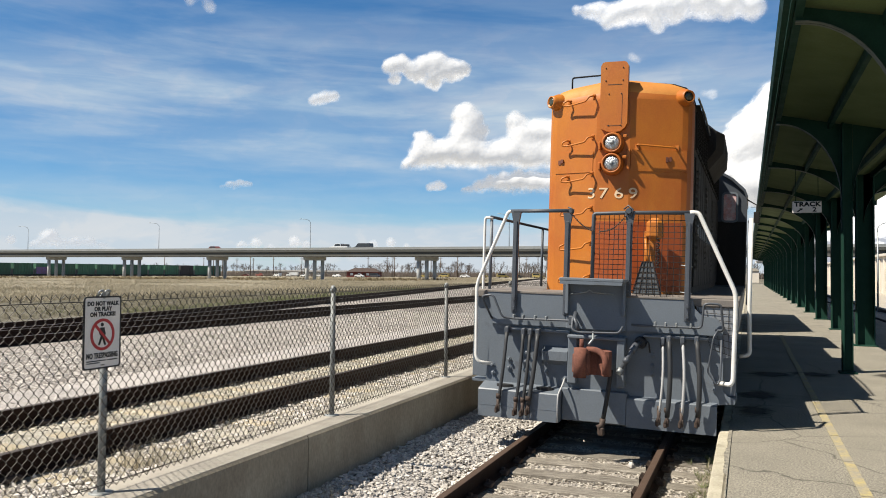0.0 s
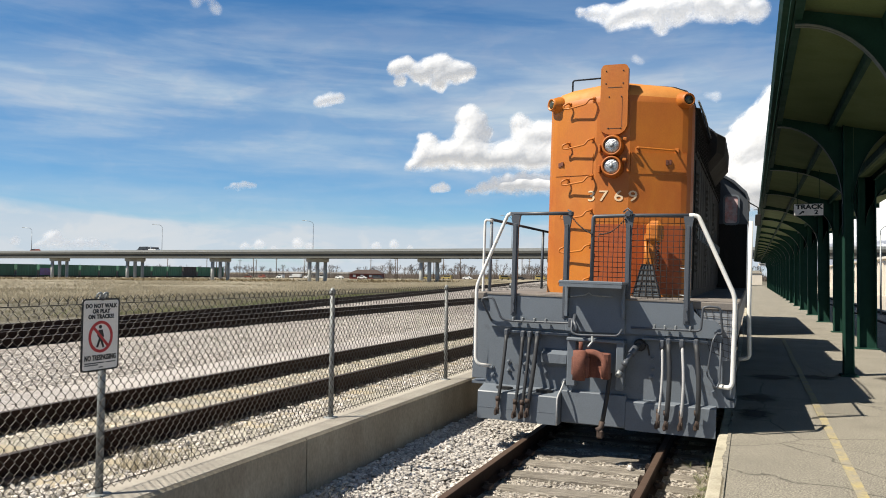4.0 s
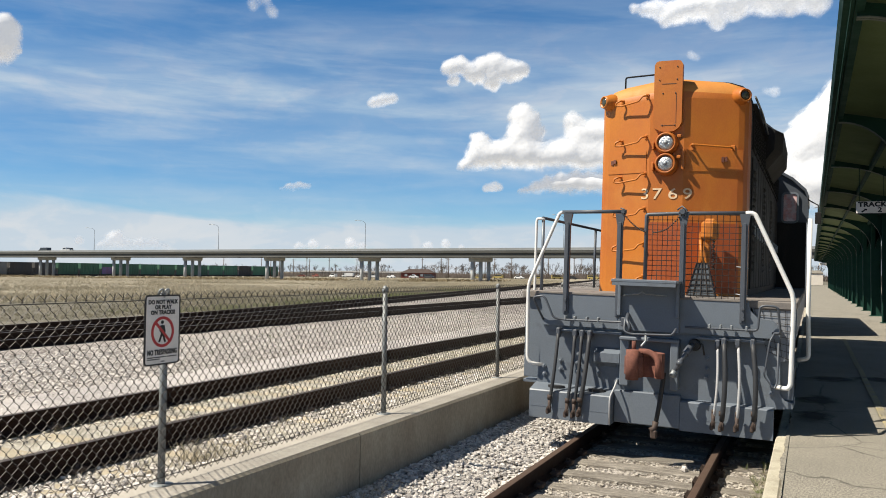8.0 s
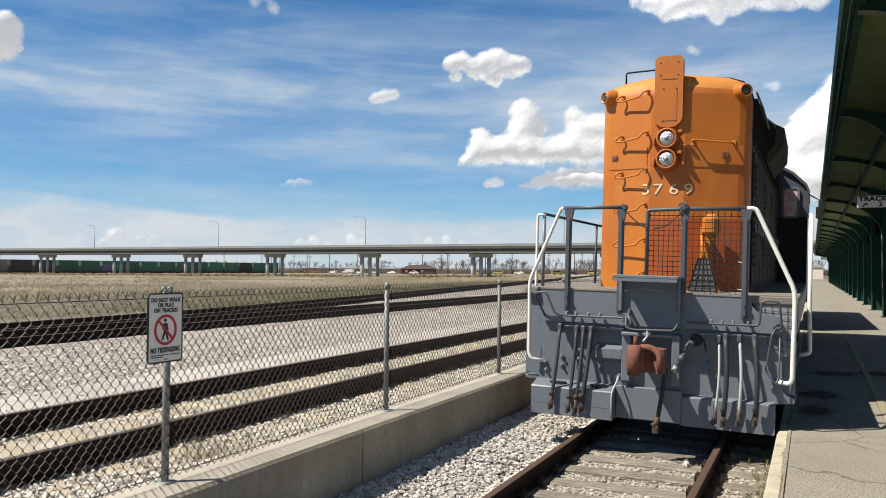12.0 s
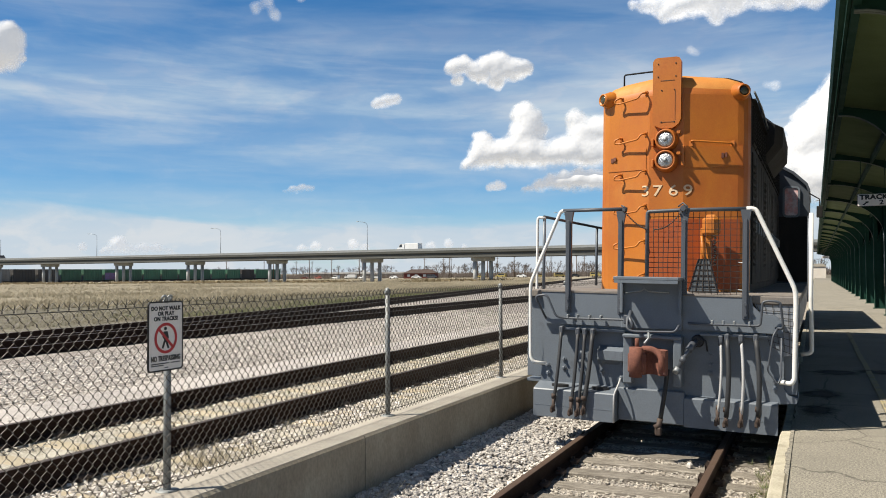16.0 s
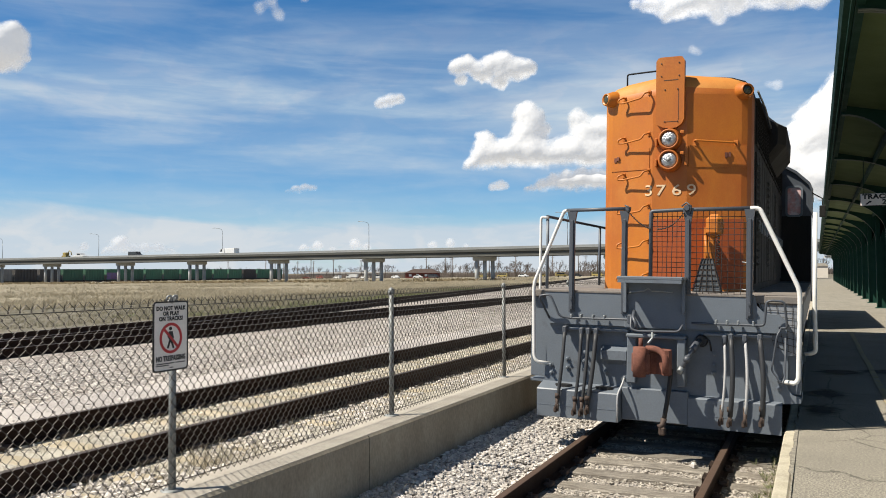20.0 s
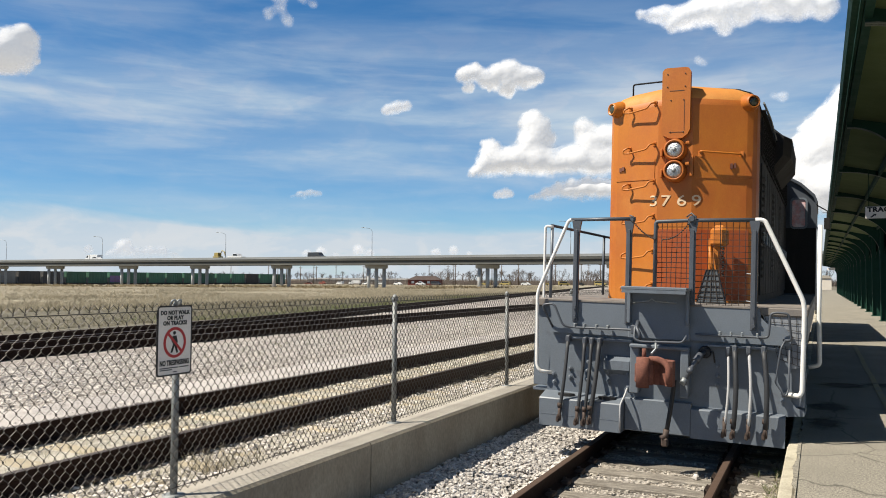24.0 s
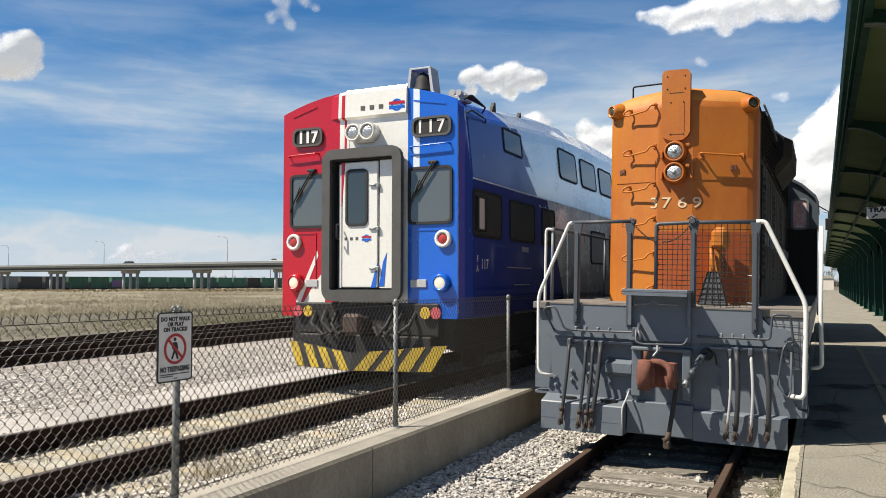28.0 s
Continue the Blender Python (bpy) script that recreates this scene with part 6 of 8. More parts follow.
def build_train():
    root = thing("commuter_train", "red, white and blue double-deck commuter cab car on the main line", "train")
    rings = [body_ring(0.0, 1.405, 3.77, 4.055), body_ring(0.10, 1.45, 3.76, 4.075), body_ring(0.30, 1.475, 3.76, 4.10), body_ring(1.2, 1.48, 3.74, 4.17), body_ring(2.6, 1.48, 3.88, 4.33),
             body_ring(4.3, 1.48, 4.04, 4.55), body_ring(5.7, 1.48, 4.12, 4.66), body_ring(7.5, 1.48, 4.14, 4.70), body_ring(25.6, 1.48, 4.14, 4.70)]
    body = part("body", Shape().loft(rings), M_TSILVER, root, "silver-grey double-deck body")

    nose = part("nose_shell", Shape().loft([[(x * 1.003, y, z + 0.003) for x, y, z in r] for r in rings[:4]] + [[(x * 1.003, 1.95, z + 0.004) for x, y, z in body_ring(1.95, 1.48, 3.816, 4.256)]], caps=False), M_TSKY, body, "navy painted nose")

    # painted front panels
    def front_panel(name, xs, z0, mat, y=-0.012):
        top = [(x, roof_front(x) - 0.01) for x in xs]
        poly = [(xs[0], z0)] + top + [(xs[-1], z0)]
        return part(name, Shape().prism(poly, "y", y, 0.002), mat, body)
    red = front_panel("red_front_panel", [-1.40, -1.3, -1.15, -0.95, -0.7, -0.43], 0.86, M_TRED)
    front_panel("white_front_panel", [-0.43, -0.2, 0.0, 0.3, 0.66], 1.05, M_TWHITE)
    blue = front_panel("blue_front_panel", [0.66, 0.85, 1.05, 1.2, 1.3, 1.40], 0.86, M_TBLUE)
    front_panel("pale_stripe", [0.745, 0.84], 2.88, M_TPALE, -0.016)
    part("white_slash", Shape().prism([(-1.16, 1.06), (-1.08, 1.06), (-0.78, 1.72), (-0.80, 1.80)], "y", -0.016, 0).prism([(-1.02, 1.06), (-0.66, 1.06), (-0.66, 1.52), (-0.82, 1.36)], "y", -0.016, 0), M_TWHITE, red)
    # brow over the lamps
    brow = part("brow", Shape().prism([(-0.060, 3.66), (-0.045, 4.0), (-0.02, 4.05), (0.0, 4.055), (0.0, 3.62)], "x", -0.32, 0.655), M_TWHITE, body)
    part("brow_stripe", Shape().prism([(-0.060, 3.66), (-0.045, 3.985), (-0.02, 4.03), (0.0, 4.04), (0.0, 3.62)], "x", -0.375, -0.322), M_TRED, brow)
    part("brow_stripe", Shape().prism([(-0.060, 3.66), (-0.045, 3.98), (-0.02, 4.02), (0.0, 4.03), (0.0, 3.62)], "x", -0.43, -0.377), M_TWHITE, brow)
    part("brow_end", Shape().add([(-0.43, -0.060, 3.66), (-0.43, -0.045, 3.985), (-0.43, 0, 4.03), (-0.43, 0, 3.62), (-0.62, 0, 3.66), (-0.60, 0, 3.98)], [(0, 1, 5, 4), (1, 2, 5), (0, 4, 3)]), M_TRED, brow)
    part("stripe", Shape().box(-0.40, -0.35, -0.017, 0, 3.2, 3.63).box(-0.31, -0.27, -0.017, 0, 3.2, 3.63), M_TWHITE, red)
    part("stripe", Shape().box(-0.35, -0.31, -0.016, 0, 3.2, 3.63), M_TRED, red)
    # operator's mark as plain shapes
    def mark(parent, x, z, k, y):
        for i in range(3):
            s = Shape()
            xx = x - 0.30 * k + i * 0.145 * k
            s.box(xx - 0.032 * k, xx + 0.032 * k, y - 0.004, y, z - 0.030 * k, z + 0.030 * k)
            part("grey_mark", s, M_TFRAME, parent)
        part("red_mark", Shape().box(x + 0.12 * k, x + 0.36 * k, y - 0.004, y, z + 0.01 * k, z + 0.05 * k), M_TRED, parent)
        part("blue_mark", Shape().box(x + 0.12 * k, x + 0.36 * k, y - 0.004, y, z - 0.05 * k, z - 0.01 * k), M_TBLUE, parent)
        ring = [(x + 0.24 * k + 0.085 * k * math.cos(a), z + 0.085 * k * math.sin(a)) for a in np.linspace(0, 2 * math.pi, 17)[:-1]]
        ring2 = [(x + 0.24 * k + 0.060 * k * math.cos(a), z + 0.060 * k * math.sin(a)) for a in np.linspace(0, 2 * math.pi, 17)[:-1]]
        part("ring_mark", framed(Shape(), ring, ring2, "y", y - 0.003, y), M_TBLUE, parent)
    mark(brow, 0.27, 3.77, 1.0, -0.058)
    # twin lamps under the brow
    for x in (-0.13, 0.10):
        m = pose(x, 0.0, 3.42, 90, 0, 0)
        l = part("headlight", Shape().spin([(0.13, 0), (0.126, 0.15), (0.118, 0.175), (0.101, 0.175), (0.098, 0.155)], 20, m), M_TWHITE, body, "round pale headlight")
        part("lens", Shape().spin([(0.098, 0.154), (0.07, 0.165), (0.004, 0.172)], 16, m), M_LENS, l)
    part("lamp_bracket", Shape().box(-0.15, 0.16, -0.10, 0.0, 3.28, 3.40, 0.02), M_TWHITE, body)
    # car number boxes
    for x0, x1, x in ((-1.20, -0.73, -0.965), (0.75, 1.30, 1.025)):
        b = part("number_box", framed(Shape(), rounded(x0 - 0.02, x1 + 0.02, 3.30, 3.57, 0.09), rounded(x0 + 0.015, x1 - 0.015, 3.33, 3.54, 0.07), "y", -0.05, 0), M_TFRAME, red if x < 0 else blue)
        part("number_glass", Shape().prism(rounded(x0 + 0.01, x1 - 0.01, 3.325, 3.545, 0.07), "y", -0.03, 0), M_TBLACK, b)
        if x < 0:
            lettering("number", "117", 0.235, M_SIGNWHITE, b, pose(x, -0.034, 3.432, 90, 0, 0), 0.002, 0.92, 0.011)
        else:
            for ch, dx in (("1", -0.17), ("1", -0.01), ("7", 0.14)):
                lettering("number", ch, 0.25, M_SIGNWHITE, b, pose(x + dx, -0.034, 3.432, 90, 0, 0), 0.002, 1.0, 0.004)
    # grab rails on the panels
    for x0, x1, par in ((-1.28, -0.80, red), (0.70, 1.28, blue)):
        part("grab_rail", Shape().tube(bend([(x0, 0, 3.17), (x0, -0.07, 3.17), (x1, -0.07, 3.19), (x1 + 0.02, 0, 3.19)], 0.03), 0.012, 7), M_TRED if x0 < 0 else M_TBLUE, par)
        part("panel_rib", Shape().box(x0, x1, -0.022, 0, 3.055, 3.07), M_TRED if x0 < 0 else M_TBLUE, par)
        part("panel_rib", Shape().prism([(x0 + 0.05, 3.80), (x1 - 0.05, 3.72 if x0 > 0 else 3.86), (x1 - 0.05, 3.74 if x0 > 0 else 3.88), (x0 + 0.05, 3.82)] if x0 > 0 else [(x0 + 0.05, 3.74), (x1 - 0.02, 3.86), (x1 - 0.02, 3.88), (x0 + 0.05, 3.76)], "y", -0.022, 0), M_TRED if x0 < 0 else M_TBLUE, par)
        part("lower_rib", Shape().box(x0 + (0.05 if x0 < 0 else 0.0), x1 - 0.02, -0.022, 0, 2.035, 2.05).box(x1 - 0.03 if x0 < 0 else x0, x1 - 0.015 if x0 < 0 else x0 + 0.015, -0.022, 0, 1.25, 2.04), M_TRED if x0 < 0 else M_TBLUE, par)
    # cab windows
    for x0, x1, par in ((-1.27, -0.66, red), (0.67, 1.33, blue)):
        w = part("windscreen", framed(Shape(), rounded(x0, x1, 2.12, 2.90, 0.07), rounded(x0 + 0.035, x1 - 0.035, 2.155, 2.865, 0.05), "y", -0.035, 0.0), M_TBLACK, body)
        part("pane", Shape().prism(rounded(x0 + 0.03, x1 - 0.03, 2.15, 2.87, 0.05), "y", -0.018, -0.010), M_SCREEN, w)
        sx = x0 + 0.38
        part("wiper", Shape().tube([(sx, -0.05, 2.96), (sx - 0.02, -0.06, 2.90), (sx - 0.30, -0.05, 2.50)], 0.011, 6).tube([(sx + 0.03, -0.05, 2.94), (sx - 0.26, -0.05, 2.50)], 0.009, 6).box(sx - 0.07, sx + 0.07, -0.06, 0, 2.93, 2.97, 0.01).tube([(sx - 0.20, -0.045, 2.72), (sx - 0.36, -0.045, 2.36)], 0.012, 6), M_TBLACK, w)
    # gangway round the end door
    out, inn = rounded(-0.625, 0.635, 1.08, 3.20, 0.16), rounded(-0.495, 0.500, 1.235, 3.06, 0.03)
    gw = part("gangway_frame", framed(Shape(), out, inn, "y", -0.17, -0.09), M_TFRAME, body, "dark rubber gangway frame")
    part("gangway_bellows", framed(Shape(), rounded(-0.585, 0.595, 1.12, 3.16, 0.14), rounded(-0.465, 0.475, 1.25, 3.04, 0.03), "y", -0.10, 0.0), M_TBLACK, gw)
    part("vestibule", Shape().box(-0.47, 0.48, -0.016, -0.013, 1.24, 3.05), M_TBLACK, gw)
    part("jamb", Shape().box(-0.40, -0.355, -0.075, -0.02, 1.26, 3.0, 0.008).box(0.24, 0.47, -0.05, -0.02, 1.26, 3.03, 0.006), M_TWHITE, gw)
    door = part("end_door", Shape().box(-0.35, 0.225, -0.07, -0.03, 1.27, 3.02, 0.012), M_TWHITE, gw, "white end door with a tall window")
    wd = part("door_window", framed(Shape(), rounded(-0.29, 0.07, 2.12, 2.92, 0.08), rounded(-0.255, 0.035, 2.155, 2.885, 0.06), "y", -0.085, -0.06), M_TBLACK, door)
    part("pane", Shape().prism(rounded(-0.26, 0.04, 2.15, 2.89, 0.06), "y", -0.078, -0.07), M_TGLASS, wd)
    for z in (2.68, 2.08, 1.53):
        part("hinge", Shape().tube([(0.20, -0.085, z), (0.10, -0.085, z)], 0.012, 6).box(0.19, 0.25, -0.09, -0.05, z - 0.03, z + 0.03, 0.006), M_GALV, door)
    part("door_handle", Shape().tube(bend([(-0.375, -0.12, 1.95), (-0.375, -0.17, 1.95), (-0.375, -0.17, 2.15), (-0.375, -0.12, 2.15)], 0.02), 0.012, 6), M_TBLACK, gw)
    mark(door, -0.10, 1.95, 0.62, -0.0705)
    part("red_edge", Shape().prism([(-0.36, 3.02), (-0.30, 3.02), (-0.36, 2.4)], "y", -0.075, -0.065), M_TRED, door)
    part("blue_flash", Shape().prism([(0.20, 1.27), (0.12, 1.27), (0.225, 1.62)], "y", -0.075, -0.065).prism([(0.24, 1.29), (0.32, 1.29), (0.36, 1.75), (0.30, 1.62)], "y", -0.055, -0.045), M_TBLUE, door)
    # lamps, plates
    for x in (-1.19, 1.20):
        par = red if x < 0 else blue
        t = part("tail_light", Shape().spin([(0.12, 0), (0.12, 0.05), (0.11, 0.065), (0.075, 0.065), (0.072, 0.04)], 20, pose(x, 0, 1.92, 90, 0, 0)), M_TWHITE, par)
        part("lens", Shape().spin([(0.074, 0.042), (0.06, 0.055), (0.004, 0.06)], 16, pose(x, 0, 1.92, 90, 0, 0)), M_REDLENS, t, "red lens")
        x2 = -1.15 if x < 0 else 1.175
        h = part("ditch_light", Shape().spin([(0.135, 0), (0.12, 0.09), (0.105, 0.11), (0.085, 0.11), (0.082, 0.085)], 20, pose(x2, 0, 1.335, 90, 0, 0)), M_TRED if x < 0 else M_TBLUE, par)
        part("lit_lens", Shape().spin([(0.083, 0.087), (0.06, 0.103), (0.004, 0.108)], 16, pose(x2, 0, 1.335, 90, 0, 0)), M_LAMPON, h, "lit warm white lens")
        part("plate", Shape().box(0.71 if x > 0 else -0.98, 0.95 if x > 0 else -0.78, -0.03, 0, 1.275, 1.38, 0.006), M_PALEHOSE, par)
        for dx, mat in ((0.0, M_FLAGYEL), (0.155 if x > 0 else -0.17, M_FLAGRED)):
            part("reflector_disc", Shape().spin([(0.075, -0.01), (0.08, 0.0), (0.075, 0.012)], 14, pose((0.97 if x > 0 else -0.89) + dx, -0.10, 0.935, 90, 0, 0)), mat, par)
    # roof bell and aerials
    bell = part("bell_housing", Shape().prism([(0.40, 3.98), (0.445, 3.98), (0.485, 4.36), (0.45, 4.38)], "y", 0.42, 0.66).prism([(0.80, 3.96), (0.845, 3.96), (0.785, 4.38), (0.75, 4.36)], "y", 0.42, 0.66).box(0.45, 0.785, 0.42, 0.66, 4.362, 4.39, 0.006).box(0.38, 0.86, 0.40, 0.70, 3.95, 4.02, 0.01), M_PALEHOSE, body, "pale steel bell frame")
    part("bell", Shape().spin([(0.155, 4.05), (0.145, 4.08), (0.12, 4.16), (0.105, 4.25), (0.06, 4.32), (0.01, 4.345)], 18, pose(0.62, 0.54, 0.0)), M_TBLACK, bell)
    part("horn", Shape().box(0.86, 1.14, 0.85, 1.1, 3.95, 4.06, 0.02).tube([(0.92, 0.85, 4.09), (0.92, 1.3, 4.09)], [0.05, 0.025], 10).tube([(1.05, 0.8, 4.07), (1.05, 1.3, 4.07)], [0.045, 0.025], 10), M_PALEHOSE, body)
    for y, k in ((2.2, 0.02), (3.4, 0.03)):
        part("aerial", Shape().prism([(y - 0.1, 4.0), (y + 0.14, 4.0), (y + 0.1, 4.10 + y * 0.055), (y + 0.05, 4.10 + y * 0.055)], "x", 0.98, 1.03), M_TBLACK, body)
    part("roof_grab", Shape().tube(bend([(1.42, 0.15, 3.80), (1.50, 0.2, 3.86), (1.50, 1.0, 3.86), (1.42, 1.05, 3.80)], 0.05), 0.014, 6).tube(bend([(1.48, 0.1, 3.60), (1.53, 0.15, 3.64), (1.53, 0.9, 3.66), (1.48, 0.95, 3.62)], 0.04), 0.012, 6), M_TBLACK, body)

    # painted side panels
    for sx in (-1, 1):
        x0, x1 = (1.478, 1.486) if sx > 0 else (-1.486, -1.478)
        side = part("navy_side", Shape().prism([(0.32, 0.90), (4.6, 0.90), (3.55, 2.74), (0.32, 2.74)], "x", x0, x1), M_TNAVY, body, "navy lower flank")
        part("blue_side", Shape().prism([(0.32, 2.77), (3.02, 2.77), (2.0, 3.70), (1.95, 3.73), (0.32, 3.60)], "x", x0, x1), M_TSKY, body, "navy upper flank")
        part("stripe", Shape().prism([(0.32, 2.745), (12.0, 2.755), (12.0, 2.775), (0.32, 2.765)], "x", x0 - 0.001, x1 + 0.002), M_TPALE, body)
        part("stripe", Shape().prism([(1.95, 3.74), (2.01, 3.74), (3.19, 2.60), (3.13, 2.60)], "x", x0, x1 + 0.003), M_TPALE, body)
        part("stripe", Shape().prism([(2.28, 3.78), (2.32, 3.78), (3.50, 2.60), (3.46, 2.60)], "x", x0, x1 + 0.003), M_TPALE, body)
        part("blue_band", Shape().prism([(2.02, 3.74), (2.27, 3.77), (3.45, 2.60), (3.20, 2.60)], "x", x0, x1 + 0.001), M_TSKY, body)
        def side_window(name, y0, y1, z0, z1, glass_mat, r=0.08):
            w = part(name, framed(Shape(), rounded(y0, y1, z0, z1, r), rounded(y0 + 0.035, y1 - 0.035, z0 + 0.035, z1 - 0.035, r * 0.7), "x", x0 if sx > 0 else x0 - 0.012, x1 + 0.012 if sx > 0 else x1), M_TBLACK, body)
            part("pane", Shape().prism(rounded(y0 + 0.03, y1 - 0.03, z0 + 0.03, z1 - 0.03, r * 0.7), "x", x0, x1 + (0.006 if sx > 0 else 0)), glass_mat, w)
        side_window("cab_side_window", 0.30, 1.38, 1.96, 2.62, M_TGLASS)
        side_window("lower_window", 1.70, 2.88, 1.97, 2.60, M_TGLASS)
        side_window("lower_window", 3.24, 3.95, 1.97, 2.60, M_TGLASS)
        side_window("small_window", 1.63, 2.46, 3.31, 3.70, M_TGLASS, 0.05)
        y = 4.47
        while y < 24:
            side_window("upper_window", y, y + 1.16, 3.24, 3.83, M_TTINT, 0.12)
            y += 1.47
        for y in (6.4, 8.0, 13.5, 15.0, 16.5, 21.0):
            side_window("lower_window", y, y + 1.16, 1.72, 2.40, M_TTINT, 0.1)
        part("side_door", Shape().prism([(4.75, 0.9), (5.95, 0.9), (5.95, 2.6), (4.75, 2.6)], "x", x0, x1 + 0.006), M_TSILVER, body)
        part("data_plate", Shape().prism([(2.26, 1.82), (2.56, 1.82), (2.56, 1.90), (2.26, 1.90)], "x", x0, x1 + 0.004), M_PALEHOSE, body)
        bars = Shape()
        if sx > 0:
            lettering("number", "117", 0.20, M_SIGNWHITE, body, pose(x1 + 0.002, 0.72, 1.59, 90, 0, 90), 0.001, 0.85)
            lettering("letter", "F", 0.13, M_SIGNWHITE, body, pose(x1 + 0.002, 0.46, 1.66, 90, 0, 90), 0.001, 0.85)
            lettering("letter", "A", 0.13, M_SIGNWHITE, body, pose(x1 + 0.002, 0.46, 1.53, 90, 0, 90), 0.001, 0.85)
            mir = part("wing_mirror", Shape().box(1.488, 1.53, 0.40, 0.70, 2.04, 2.52, 0.01), M_TBLACK, body, "folded mirror by the cab window")
            part("mirror_glass", Shape().box(1.528, 1.534, 0.43, 0.60, 2.07, 2.49), M_TWHITE, mir, "bright mirror face")
        bars.prism([(1.6, 1.56), (2.7, 1.56), (2.7, 1.575), (1.6, 1.575)], "x", x0, x1 + 0.003).prism([(1.9, 1.30), (2.6, 1.30), (2.6, 1.315), (1.9, 1.315)], "x", x0, x1 + 0.003)
        tagged(part("side_lettering", bars, M_PALEHOSE, body), kind="stuff")
    # above the waist the flanks lean in
    for ob in body.children_recursive:
        for v in ob.data.vertices:
            if abs(v.co.x) > 1.30 and v.co.y > 0.25 and v.co.z > 2.75:
                v.co.x -= math.copysign(0.10 * (v.co.z - 2.75), v.co.x)
    for v in body.data.vertices:
        if abs(v.co.x) > 1.30 and v.co.y > 0.25 and v.co.z > 2.75:
            v.co.x -= math.copysign(0.10 * (v.co.z - 2.75), v.co.x)
    # snow plough with hazard stripes
    pl = lambda x: -0.42 + 0.30 * abs(x - 0.03) / 1.2
    tz = lambda x: 0.40 + 0.12 * min(1, abs(x - 0.03) / 1.2)
    xs = [-1.20, -0.6, 0.03, 0.65, 1.29]
    bxs = [-1.00, -0.5, 0.03, 0.52, 1.02]
    v, f = [], []
    for a, b in zip(xs, bxs):
        v += [(a, pl(a), tz(a)), (b, pl(b) - 0.04, 0.165), (b, pl(b) + 0.03, 0.165), (a, pl(a) + 0.03, tz(a))]
    for i in range(4):
        k = i * 4
        f += [(k, k + 1, k + 5, k + 4), (k + 1, k + 2, k + 6, k + 5), (k + 2, k + 3, k + 7, k + 6), (k + 3, k, k + 4, k + 7)]
    f += [(0, 3, 2, 1), (16, 17, 18, 19)]
    plow = part("pilot_plough", Shape().add(v, f), M_TBLACK, root, "black and yellow striped plough")
    for side_, starts in ((-1, (-1.19, -0.90, -0.62, -0.34)), (1, (0.30, 0.58, 0.86, 1.14))):
        for x in starts:
            w = 0.175
            if side_ < 0:
                q = [(x, 0.985), (x + w, 0.985), (x + w + 0.17, 0.03), (x + 0.19, 0.03)]
            else:
                q = [(x - 0.02, 0.985), (x + w - 0.02, 0.985), (x + w - 0.21, 0.03), (x - 0.19 - 0.03, 0.03)]
            pts = []
            for xx, t in q:
                yt, yb = pl(xx), pl(xx) - 0.04
                z = 0.165 + (tz(xx) - 0.165) * t
                pts.append((xx, yb + (yt - yb) * t - 0.006, z))
            part("hazard_stripe", Shape().add(pts + [(a, b + 0.012, c) for a, b, c in pts], [(0, 1, 2, 3), (4, 7, 6, 5), (0, 4, 5, 1), (1, 5, 6, 2), (2, 6, 7, 3), (3, 7, 4, 0)]), M_HAZARD, plow)
    # underframe, coupler, trucks
    part("underframe", Shape().box(-1.30, 1.30, 0.10, 25.4, 0.45, 0.90, 0.02).box(-1.15, 1.15, -0.05, 0.12, 0.62, 1.06, 0.02), M_TBLACK, root)
    part("pilot_backing", Shape().box(-1.05, 1.05, -0.08, 0.30, 0.22, 0.62, 0.02), M_TBLACK, root)
    part("coupler", Shape().box(-0.10, 0.10, -0.30, 0.1, 0.66, 0.88, 0.03).box(-0.13, 0.15, -0.42, -0.28, 0.64, 0.92, 0.04), M_BRONZE, root)
    for x, z in ((-0.8, 0.95), (-0.62, 0.98), (-0.45, 0.95), (0.45, 0.95), (0.62, 0.98), (0.8, 0.95)):
        part("jumper_cable", Shape().tube([(x, -0.02, z), (x * 0.97, -0.18, z - 0.18), (x * 0.7, -0.22, z - 0.34), (x * 0.45, -0.12, z - 0.22)], 0.028, 7), M_TBLACK, root)
    for yc in (3.4, 21.8):
        tr = part("truck", Shape().box(-1.10, -0.98, yc - 1.6, yc + 1.6, 0.30, 0.62, 0.03).box(0.98, 1.10, yc - 1.6, yc + 1.6, 0.30, 0.62, 0.03).box(-1.0, 1.0, yc - 0.25, yc + 0.25, 0.35, 0.7, 0.02), M_TBLACK, root)
        for dy in (-1.25, 1.25):
            for sx in (-0.72, 0.72):
                part("wheel", Shape().spin([(0.33, -0.07), (0.418, -0.065), (0.42, 0.05), (0.445, 0.065), (0.43, 0.08), (0.30, 0.08), (0.28, 0.03), (0.12, 0.02), (0.12, -0.04), (0.30, -0.03)], 24,
                                           pose(sx, yc + dy, 0.42, 0, 90 if sx < 0 else -90, 0)), M_RUSTTOP, tr)
            part("axle", Shape().tube([(-0.9, yc + dy, 0.42), (0.9, yc + dy, 0.42)], 0.08, 8), M_TBLACK, tr)
    return root


train = build_train()


